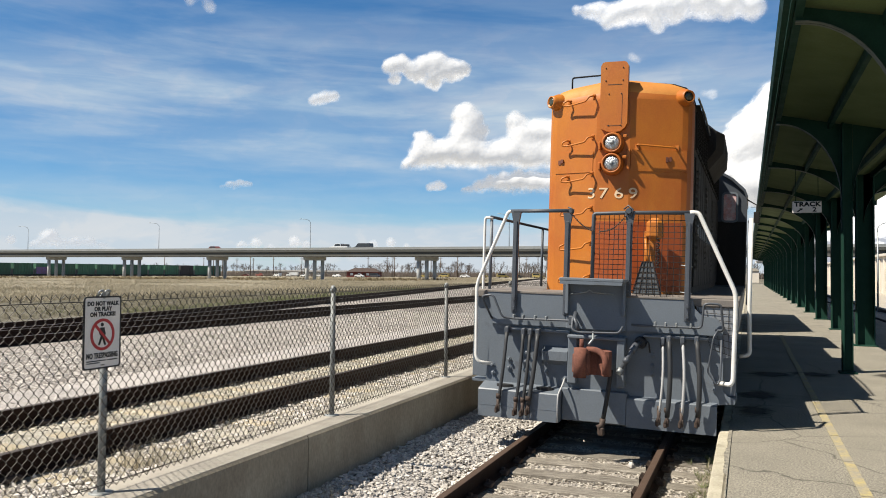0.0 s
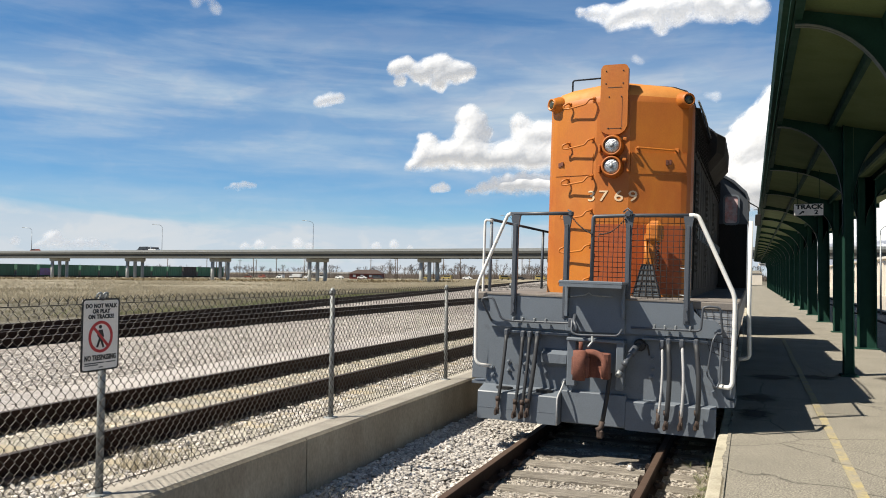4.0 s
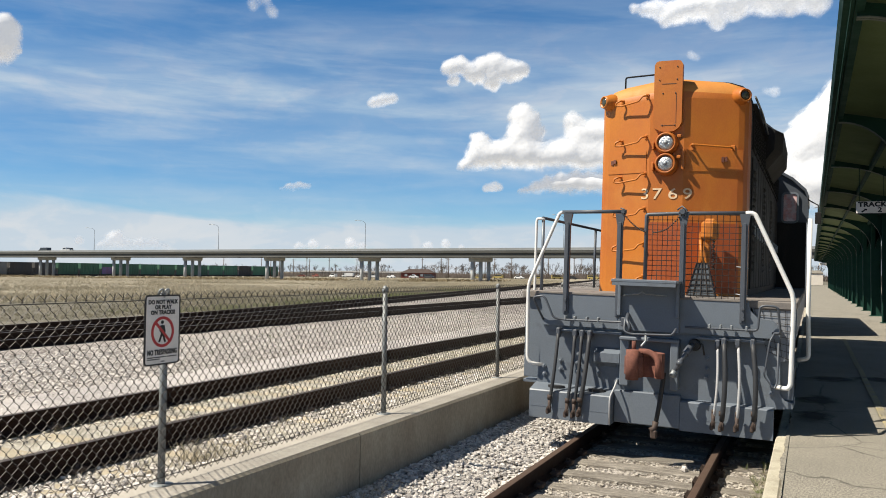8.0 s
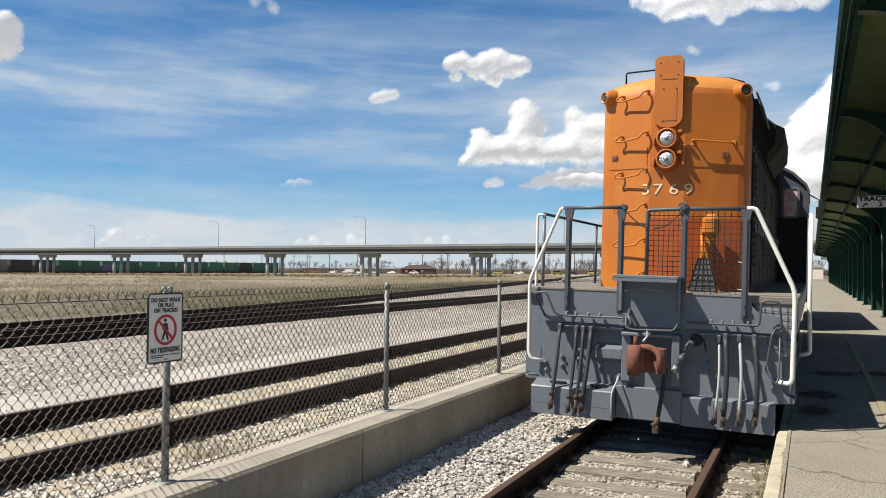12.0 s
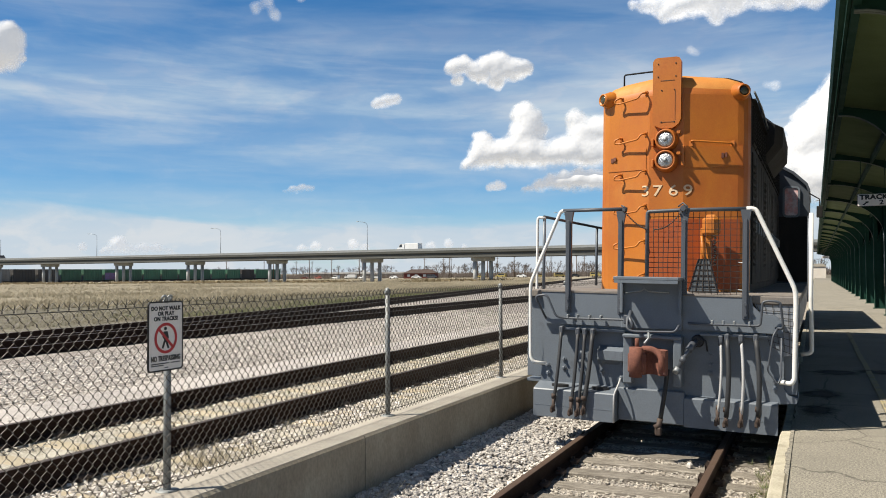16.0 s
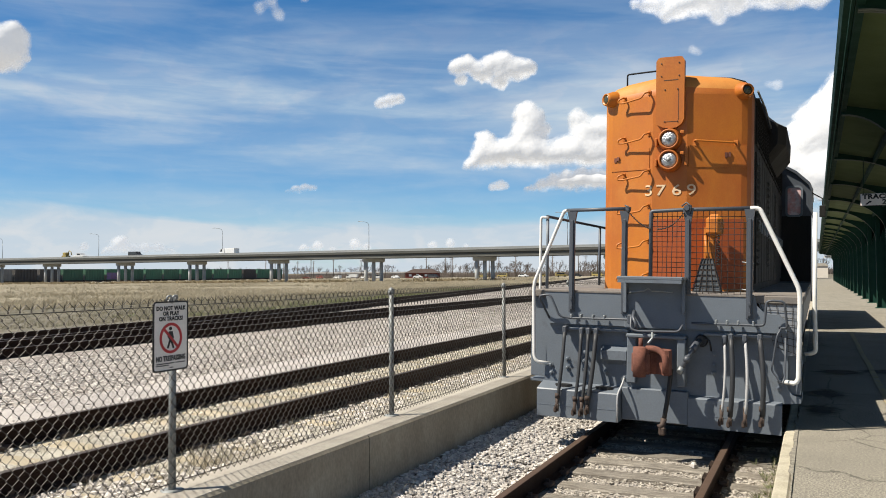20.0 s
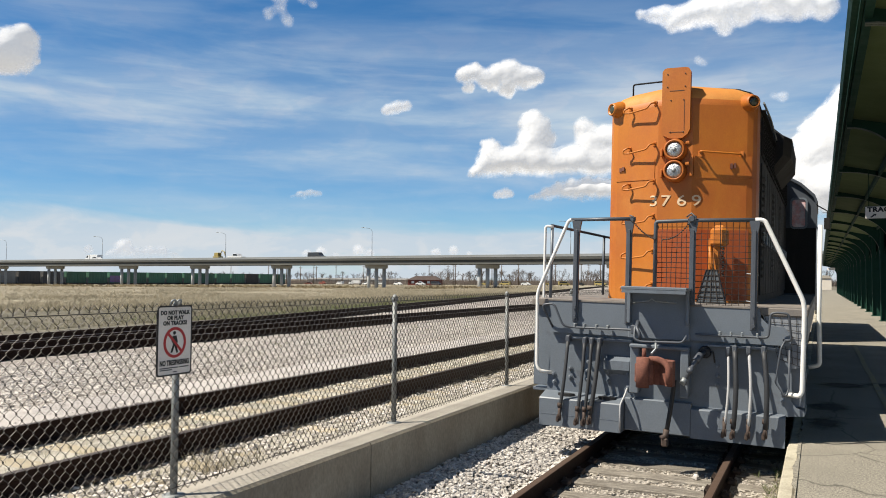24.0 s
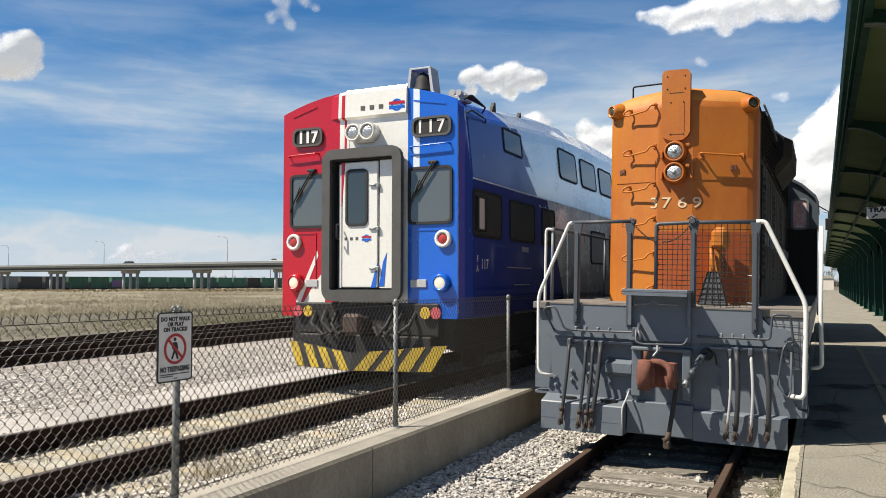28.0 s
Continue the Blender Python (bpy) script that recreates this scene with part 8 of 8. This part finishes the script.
tufts("green_weeds", weed_places(2600), 0.14, 0.25, 4, M_WEED, "low green weeds beside the yard track", 0.022)
tufts("ballast_weeds", [(-11.3 + rng_w.normal(0, 0.8), rng_w.uniform(11, 30), 0.35) for _ in range(110)], 0.08, 0.10, 5, M_WEED, "small green weeds in the ballast", 0.006)
tufts("trackside_grass", [(RAIL2 + rng_w.normal(0, 0.75), rng_w.uniform(2, 26), 0.335) for _ in range(420)] + [(rng_w.uniform(-4.85, -3.95), rng_w.uniform(2, 24), 0.335) for _ in range(260)], 0.10, 0.14, 7, M_GRASS, "sparse dry grass between the rails", 0.003)
tufts("olive_weeds", [(RAIL2 + rng_w.normal(0, 0.45) + 0.25 * noise.noise((0, y * 0.9, 3)), y, 0.335) for y in rng_w.uniform(3, 26, 900) if noise.noise((1.5, y * 0.8, 4)) > -0.05], 0.06, 0.10, 6, M_WEED, "low olive weeds between the main line rails", 0.004)
tufts("tumbleweed", [(-4.35 + rng_w.normal(0, 0.12), 5.15 + rng_w.normal(0, 0.16), 0.345) for _ in range(40)], 0.14, 0.16, 9, M_GRASS, "dry tangle of grass by the rail", 0.003)
tufts("wall_foot_grass", [(-3.36 + rng_w.normal(0, 0.06), 6.05 + rng_w.normal(0, 0.22), -0.05) for _ in range(22)], 0.16, 0.16, 9, M_GRASS, "dry grass at the foot of the wall", 0.003)
tufts("kerb_weeds", [(PLAT_X0 - 0.05 - abs(rng_w.normal(0, 0.10)), 5.6 + rng_w.uniform(0, 4.0), -0.15) for _ in range(45)], 0.07, 0.07, 8, M_WEED, "small green weeds along the kerb", 0.004)
tufts("kerb_grass", [(PLAT_X0 - 0.03 - abs(rng_w.normal(0, 0.08)), 5.2 + rng_w.uniform(0, 4.5), -0.15) for _ in range(40)], 0.08, 0.08, 8, M_GRASS, "dry grass along the kerb", 0.003)


# ---- loose ballast ----
def ballast():
    rng = np.random.RandomState(2)
    near = []
    for _ in range(15000):
        x, y = rng.uniform(WALL_F + 0.01, RAIL1 - 0.83), 4.5 + rng.uniform(0, 1) ** 1.3 * 9
        near.append((x, y, -0.175 + 0.03 * rng.uniform() + 0.15 * min(1, max(0, 1 - (x - WALL_F - 0.1) / 0.75))))
    stones("loose_stones_near", near, 0.026, M_STONE, "pale broken stone beside the wall")
    mid = []
    for _ in range(11000):
        x, y = rng.uniform(RAIL1 - 0.68, PLAT_X0 - 0.01), 4.5 + rng.uniform(0, 1) * 6
        mid.append((x, y, -0.205 + 0.020 * rng.uniform()))
    stones("loose_stones_track", mid, 0.017, M_TRACKSTONE, "small stones between the ties", 0)
    far, sandy, near_wall = [], [], []
    for _ in range(76000):
        y = 2.5 + rng.uniform() ** 1.4 * 26
        x = -4.0 - rng.uniform() ** 1.15 * 8.4
        if abs(abs(x - RAIL2) - 0.7535) < 0.11:
            continue
        if -8.5 < x < -6.7 and rng.uniform() < 0.8 * min(1, min(x + 8.5, 0.5) * 2):
            continue
        if x > -6.5:
            if noise.noise((x * 1.1, y * 0.7, 6)) + rng.uniform(-0.4, 0.4) > -0.12:
                (near_wall if x > -4.9 else sandy).append((x, y, 0.340 + 0.02 * rng.uniform()))
        else:
            far.append((x, y, 0.328 + 0.025 * rng.uniform()))
    stones("loose_stones_main", far, 0.025, M_STONE, "pale broken stone of the main line", 0)
    stones("loose_stones_wall", near_wall, 0.024, M_STONE, "pale broken stone between the rail and the wall", 0)
    stones("loose_stones_sandy", sandy, 0.021, M_SANDSTONE, "tan broken stone between the main line rails", 0)
    part("white_stone", Shape().spin([(0.02, -0.03), (0.040, -0.012), (0.030, 0.015), (0.012, 0.028)], 5, pose(0, 0, 0, 18, 10, 0), False), M_STONE, thing("lone_stone", "lone white stone on the ties", "stone", m=pose(-1.15, 8.62, -0.135)))


ballast()
build_ties(track_near)
build_main_ties(track_main)


# ---- beyond the canopy: far side track, low building, mountains ----
M_BEIGE = surface("pale_plaster", (0.66, 0.60, 0.52), 0.9, 0, (0.55, 0.50, 0.43), 0.6, 0.7, 20, 0.08, 0.05)
M_ROCK = bpy.data.materials.new("snowy_rock")


def snowy_rock():
    M_ROCK.use_nodes = True
    nt = M_ROCK.node_tree
    n, link = nt.nodes.new, nt.links.new
    co = n("ShaderNodeTexCoord")
    nz = n("ShaderNodeTexNoise")
    nz.inputs["Scale"].default_value, nz.inputs["Detail"].default_value = 0.022, 9
    link(co.outputs["Object"], nz.inputs["Vector"])
    sep = n("ShaderNodeSeparateXYZ")
    link(co.outputs["Object"], sep.inputs[0])
    h = n("ShaderNodeMapRange")
    h.inputs[1].default_value, h.inputs[2].default_value = 40, 260
    link(sep.outputs[2], h.inputs[0])
    add = n("ShaderNodeMath")
    add.operation = "ADD"
    link(h.outputs[0], add.inputs[0])
    link(nz.outputs[0], add.inputs[1])
    r = n("ShaderNodeMapRange")
    r.inputs[1].default_value, r.inputs[2].default_value = 0.85, 1.1
    link(add.outputs[0], r.inputs[0])
    mx = n("ShaderNodeMixRGB")
    mx.inputs[1].default_value, mx.inputs[2].default_value = (0.20, 0.22, 0.27, 1), (0.75, 0.78, 0.83, 1)
    link(r.outputs[0], mx.inputs[0])
    b = nt.nodes["Principled BSDF"]
    b.inputs["Roughness"].default_value = 0.9
    link(mx.outputs[0], b.inputs["Base Color"])


snowy_rock()


def build_mountains():
    v, f = [], []
    nu, nv = 90, 14
    for i in range(nu + 1):
        az = radians(3 + 75 * i / nu)
        for j in range(nv + 1):
            t = j / nv
            d = 3300 + 1000 * t
            x, y = d * math.sin(az), d * math.cos(az)
            ridge = 330 + 130 * noise.noise((i * 0.09, 1.5, 0)) + 60 * noise.noise((i * 0.35, 4, 0))
            z = ridge * math.sin(t * math.pi * 0.62) ** 0.8 + 45 * noise.noise((i * 0.5, j * 0.5, 7)) * t
            v.append((x, y, z - 4))
    w = nv + 1
    for i in range(nu):
        for j in range(nv):
            f.append((i * w + j, i * w + j + 1, (i + 1) * w + j + 1, (i + 1) * w + j))
    thing("mountains", "snow-covered mountain range on the horizon", "mountain", kind="structure", shape=Shape().add(v, f, True), material=M_ROCK)


build_mountains()


def build_low_building():
    root = thing("low_building", "long low beige building with pilasters", "building", m=pose(13.2, 30, 0))
    part("wall", Shape().box(0.0, 6, 0, 150, -0.3, 3.95), M_BEIGE, root)
    part("roof", Shape().box(-0.35, 6.3, -0.3, 150.3, 3.95, 4.2, 0.02), M_BEIGE, root)
    for k in range(49):
        y = 1.0 + 3.0 * k
        part("pilaster", Shape().box(-0.16, 0.0, y - 0.2, y + 0.2, -0.3, 3.6, 0.02), M_BEIGE, root)
        if k % 2 == 0:
            w = part("window", Shape().box(-0.03, 0.05, y + 0.7, y + 2.3, 1.3, 2.9), M_CARPALE, root)
            part("pane", Shape().box(-0.045, -0.02, y + 0.8, y + 2.2, 1.4, 2.8), M_GLASS, w)
    lamp = thing("platform_lamp", "slim grey lamp pole beside the low building", "street lamp", m=pose(6.4, 48, 0.0))
    part("pole", Shape().tube([(0, 0, -0.2), (0, 0, 4.2)], [0.06, 0.04], 8), M_GALV, lamp)
    part("arm", Shape().tube(bend([(0, 0, 4.1), (0, 0, 4.5), (0.3, 0, 4.7), (0.8, 0, 4.7)], 0.2), 0.03, 7), M_GALV, lamp)
    part("lamp_head", Shape().box(0.6, 1.1, -0.1, 0.1, 4.62, 4.72, 0.03), M_GALV, lamp)


build_low_building()
thing("yard_pavement", "pale worn concrete yard beside the low building", "pavement", kind="structure", material=M_CAP, shape=Shape().box(7.1, 13.3, -3, 200, -0.3, 0.06, 0.02))
bed("ballast_bed_side", 4.62, 7.08, -0.02, -3, 180, "gravel bed of the track beyond the platform", M_NEARBED, 0.015, 0.4)
hut = thing("stone_hut", "pale low stone hut past the platform's end", "building", m=pose(0.1, 203, 0.0))
part("wall", Shape().box(-1.9, 2.2, 0, 4, -0.3, 2.9), M_BEIGE, hut)
part("roof", Shape().prism([(-2.1, 2.85), (2.4, 2.85), (1.6, 3.5), (-1.3, 3.5)], "y", -0.2, 4.2), M_CAP, hut)
build_track("track_side", 5.85, 0.12, -3, 200, M_RUST, M_RUSTTOP, "dark rails beyond the platform")


# ---- clouds ----
def cloud_material(name, thick=1.0, body=0.45, shine=1.0, low=-0.38, high=0.92):
    """White vapour that thins out towards its rim, torn by fine wisps."""
    mt = bpy.data.materials.new(name)
    mt.use_nodes = True
    nt = mt.node_tree
    n, link = nt.nodes.new, nt.links.new
    b = nt.nodes["Principled BSDF"]
    b.inputs["Base Color"].default_value = (body, body * 0.99, body * 0.98, 1)
    b.inputs["Roughness"].default_value = 1.0
    b.inputs["Specular IOR Level"].default_value = 0.0
    # a faint glow of its own, added to lift the cloud's shaded sides
    b.inputs["Emission Color"].default_value = (0.92, 0.95, 1.0, 1)
    b.inputs["Emission Strength"].default_value = CLOUD_GLOW * shine
    co = n("ShaderNodeTexCoord")
    cover = n("ShaderNodeAttribute")
    cover.attribute_name = "cover"
    total = cover.outputs["Fac"]
    for scale, share in ((0.022, 0.55), (0.075, 0.38), (0.22, 0.07)):
        nz = n("ShaderNodeTexNoise")
        nz.inputs["Scale"].default_value, nz.inputs["Detail"].default_value, nz.inputs["Roughness"].default_value = scale, 5, 0.6
        link(co.outputs["Object"], nz.inputs["Vector"])
        off = n("ShaderNodeMath")
        off.operation = "MULTIPLY_ADD"
        off.inputs[1].default_value, off.inputs[2].default_value = 2 * share, -share
        link(nz.outputs[0], off.inputs[0])
        add = n("ShaderNodeMath")
        link(total, add.inputs[0])
        link(off.outputs[0], add.inputs[1])
        total = add.outputs[0]
    r = n("ShaderNodeMapRange")
    r.interpolation_type = "SMOOTHSTEP"
    for k, q in enumerate((low, high, 0.0, thick)):
        r.inputs[k + 1].default_value = q
    link(total, r.inputs[0])
    link(r.outputs[0], b.inputs["Alpha"])
    return mt


M_CLOUD = cloud_material("cloud_white")
M_THIN = cloud_material("thin_cloud", 0.50, 0.5, 1.2, -0.15, 1.45)
M_TORN = cloud_material("torn_cloud", 0.82, 0.55, 1.1, -0.32, 1.10)
M_FARCLOUD = cloud_material("far_cloud_haze", 0.62, 0.55, 1.3, -0.45, 1.0)
CLOUD_FAR = 2600.0


def build_cloud(centre, lumps, seed, label, material, base=None, step=3.0, blur=0):
    """A heap of billowing lumps. centre: compass bearing and height; lumps: (across, up, radius) in metres round it; base: how low the flat underside lies."""
    rng = np.random.RandomState(seed)
    a = radians(centre[0])
    away = Vector((math.sin(a), math.cos(a), 0))
    across = Vector((math.cos(a), -math.sin(a), 0))
    balls = []
    for u, v, r in lumps:
        balls.append((u, v, r))
        for _ in range(4):
            w = rng.uniform(0, 6.283)
            d = r * rng.uniform(0.45, 0.72)
            balls.append((u + d * math.cos(w), v + d * math.sin(w), r * rng.uniform(0.34, 0.56)))
    rim = 0.85
    x0, x1 = min(u - r for u, v, r in lumps) - 20, max(u + r for u, v, r in lumps) + 20
    z0, z1 = min(v - r for u, v, r in lumps) - 20, max(v + r for u, v, r in lumps) + 20
    nx, nz = int((x1 - x0) / step) + 2, int((z1 - z0) / step) + 2
    gx, gz = np.meshgrid(np.linspace(x0, x1, nx), np.linspace(z0, z1, nz))
    size = sum(r for u, v, r in lumps) / len(lumps)

    def rough(k, scale):
        return np.array([noise.fractal(Vector((x / scale, z / scale, seed * 9.7 + k)), 0.9, 2.1, 5) for x, z in zip(gx.ravel(), gz.ravel())]).reshape(gx.shape)
    wx, wz = gx + rough(0, size) * size * 0.16, gz + rough(5, size) * size * 0.16
    total, depth = np.full(gx.shape, 1e-9), np.zeros(gx.shape)
    for u, v, r in balls:
        e = 1 - ((wx - u) ** 2 + (wz - v) ** 2) / (r * r)
        total += np.exp(3 * np.maximum(e * min(1.0, 0.3 + r / size * 0.7), -4))
        depth = np.maximum(depth, np.sqrt(np.maximum(e, 0)) * r + (e > 0) * (size - r) * 0.5)
    cover = np.log(total) / 3 - 0.28
    for _ in range(blur):
        for ax in (0, 1):
            cover = (np.roll(cover, 1, ax) + 2 * cover + np.roll(cover, -1, ax)) / 4
    cover += 0.014 * blur
    if base is not None:
        cover = np.minimum(cover, np.maximum((wz - base) / 30.0 - 0.35, -1))
    for k in range(90):
        for ax in (0, 1):
            depth = (np.roll(depth, 1, ax) + 2 * depth + np.roll(depth, -1, ax)) / 4
        if k == 20:
            billow = depth
    depth = 0.95 * depth + 0.26 * billow + rough(11, size * 0.8) * size * 0.035 * np.clip(cover * 2, 0, 1)
    live = cover > -rim
    index = np.full(gx.shape, -1)
    index[live] = np.arange(live.sum())
    co = [across * x + Vector((0, 0, z)) - away * d for x, z, d in zip(gx[live], gz[live], depth[live])]
    co += [across * x + Vector((0, 0, z)) + away * (0.6 * d + 1) for x, z, d in zip(gx[live], gz[live], depth[live])]
    half = int(live.sum())
    ok = live[:-1, :-1] & live[1:, :-1] & live[:-1, 1:] & live[1:, 1:]
    p, q, r_, s_ = index[:-1, :-1][ok], index[:-1, 1:][ok], index[1:, 1:][ok], index[1:, :-1][ok]
    front = np.stack([p, q, r_, s_], 1)
    # the back closes on the front along the rim
    inner = live.copy()
    for ax in (0, 1):
        inner &= np.roll(live, 1, ax) & np.roll(live, -1, ax)
    back = np.where(inner[live], np.arange(half) + half, np.arange(half))
    faces = np.concatenate([front, back[front[:, ::-1]]])
    me = bpy.data.meshes.new("cloud")
    me.from_pydata([c[:] for c in co], [], faces.tolist())
    me.polygons.foreach_set("use_smooth", [True] * len(me.polygons))
    me.attributes.new("cover", "FLOAT", "POINT").data.foreach_set("value", np.concatenate([cover[live]] * 2).astype(np.float32))
    me.materials.append(material)
    ob = tagged(new("cloud", me), label, "cloud", "clouds")
    ob.matrix_basis = Matrix.Translation(away * CLOUD_FAR + Vector((0, 0, 1.86 + centre[1])))
    return ob


# each cloud with the share of the wind that carries it
CLOUDS = [
    (build_cloud((-22.08, 654), [(-115, 13, 32), (-83, 24, 30), (-102, -28, 21), (-52, 1, 28), (-7, 20, 39), (33, 28, 39), (26, -20, 36), (75, -1, 39), (115, 9, 28), (-28, -16, 26)], 1, "white fair-weather cumulus cloud in the blue sky", M_CLOUD, None), 1.0),
    (build_cloud((-18.14, 423), [(-48, 91, 36), (-78, 82, 26), (-27, 63, 41), (-53, 22, 49), (-5, 30, 30), (-183, 3, 34), (-199, -41, 43), (-226, -77, 30), (-247, -91, 15), (-148, -40, 49), (-91, -32, 54), (-31, -43, 58), (39, -48, 54), (108, 65, 34), (141, 18, 50), (189, 26, 50), (247, 20, 54), (98, -40, 58), (168, -49, 58), (237, -44, 65)], 2, "tall billowing white cumulus cloud with a flat grey base", M_CLOUD, -92), 0.5),
    (build_cloud((-15.70, 280), [(-153, -17, 17), (-120, -7, 28), (-83, 3, 32), (-40, 14, 35), (9, 17, 39), (57, 11, 39), (105, 6, 41), (153, 2, 41)], 3, "low flat grey-white cumulus cloud", M_CLOUD, -26), 0.5),
    (build_cloud((-29.51, 553), [(-23, -3, 20), (7, 7, 24), (39, 10, 21), (-39, -10, 11)], 4, "small white cloud in the blue sky", M_TORN, None, blur=14), 0.85),
    (build_cloud((-35.36, 266), [(-44, -8, 11), (-14, 1, 17), (16, 8, 17), (44, 8, 13)], 5, "small flat white cloud", M_TORN, -14, blur=14), 0.5),
    (build_cloud((-21.28, 281), [(-24, -4, 16), (3, 4, 20), (24, -2, 14)], 6, "small white cloud in the blue sky", M_TORN, None, blur=10), 0.5),
    (build_cloud((-5.58, 849), [(-269, 1, 15), (-234, -4, 22), (-192, -8, 29), (-169, -49, 21), (-130, -22, 40), (-77, -12, 47), (-16, -11, 56), (-12, -66, 25), (44, -12, 48), (123, -5, 53), (201, -16, 50), (269, -32, 40), (-36, 66, 70), (92, 63, 71), (216, 41, 63)], 7, "broad flat white cloud high up", M_TORN, None, blur=20), 0.15),
    (build_cloud((0.70, 412), [(-92, 6, 20), (-69, 30, 27), (-46, 54, 29), (-17, 83, 33), (13, 109, 35), (50, 134, 46), (-56, -36, 64), (-71, -100, 54), (12, 1, 101), (-11, -134, 91), (78, 29, 120), (92, -130, 139)], 8, "towering white cumulus cloud behind the canopy", M_CLOUD, None), 0.15),
    (build_cloud((-7.30, 682), [(-14, 7, 18), (10, -6, 13)], 9, "thin shred of white cloud", M_THIN, None, blur=14), 0.15),
    (build_cloud((-2.55, 560), [(-16, 4, 14), (14, -3, 20)], 14, "thin shred of white cloud", M_THIN, None, blur=14), 0.15),
    (build_cloud((-37.02, 862), [(-73, -21, 24), (-34, 1, 22), (-9, -38, 24), (-26, 38, 24), (37, 38, 24), (73, 22, 18), (-59, 35, 18)], 10, "small torn white cloud", M_THIN, None, blur=10), 1.0),
    (build_cloud((-54.17, 659), [(11, 25, 43), (27, -8, 34), (5, -38, 49), (-23, -14, 51), (-51, -33, 56), (12, 41, 20), (51, -41, 10)], 11, "small round white cloud", M_CLOUD, None), 1.0),
    (build_cloud((-46.37, 84), [(-122, -1, 16), (-59, -18, 20), (-27, 4, 27), (-15, 18, 16), (14, -11, 20), (47, -8, 20), (84, -4, 20), (122, -14, 13)], 12, "distant cumulus clouds low over the horizon", M_FARCLOUD, -30, blur=6), 0.15),
    (build_cloud((-29.11, 86), [(-261, -6, 17), (-219, -1, 19), (-171, -10, 12), (-99, 7, 20), (-60, -1, 16), (152, 2, 18), (211, 10, 18), (261, -2, 12)], 13, "distant bank of cumulus cloud low over the horizon", M_FARCLOUD, -24, blur=6), 0.15),
]


def motions():
    """The cab car runs in at a steady pace; clouds drift and cars cross the overpass."""
    walk(train, [(t, pose(RAIL2, 9.61 + 7.37 * (28 - t), TOP2)) for t in (0, 4, 8, 12, 16, 20, 24, 25, 26, 27, 28)])
    for ob, share in CLOUDS:
        c = ob.matrix_basis.translation.copy()
        walk(ob, [(t, Matrix.Translation(c + Vector((0.92, 0.38, 0)) * 1.85 * share * t)) for t in (0, 14, 28)])
    for ob, x0, speed in ((car_red, -198.3, -26.96), (car_white, -139.0, -23.74), (car_dark, -129.2, -27.16), (truck_white, 229.8, -22.65),
                          (van_dark, -786.1, 25.47), (tow_pickup, -810.2, 24.72), (car_white_b, -965.6, 27.49), (car_dark_b, -1070.7, 28.09)):
        turn = BRIDGE_TURN + (0 if speed > 0 else 180)
        lane = -2.6 if speed > 0 else 2.4
        walk(ob, [(t, Matrix.Translation(brought(bridge_point(x0 + speed * t) + Vector((0, lane, DECK_Z)))) @ pose(0, 0, 0, 0, 0, turn)) for t in (0, 7, 14, 21, 28)])


motions()
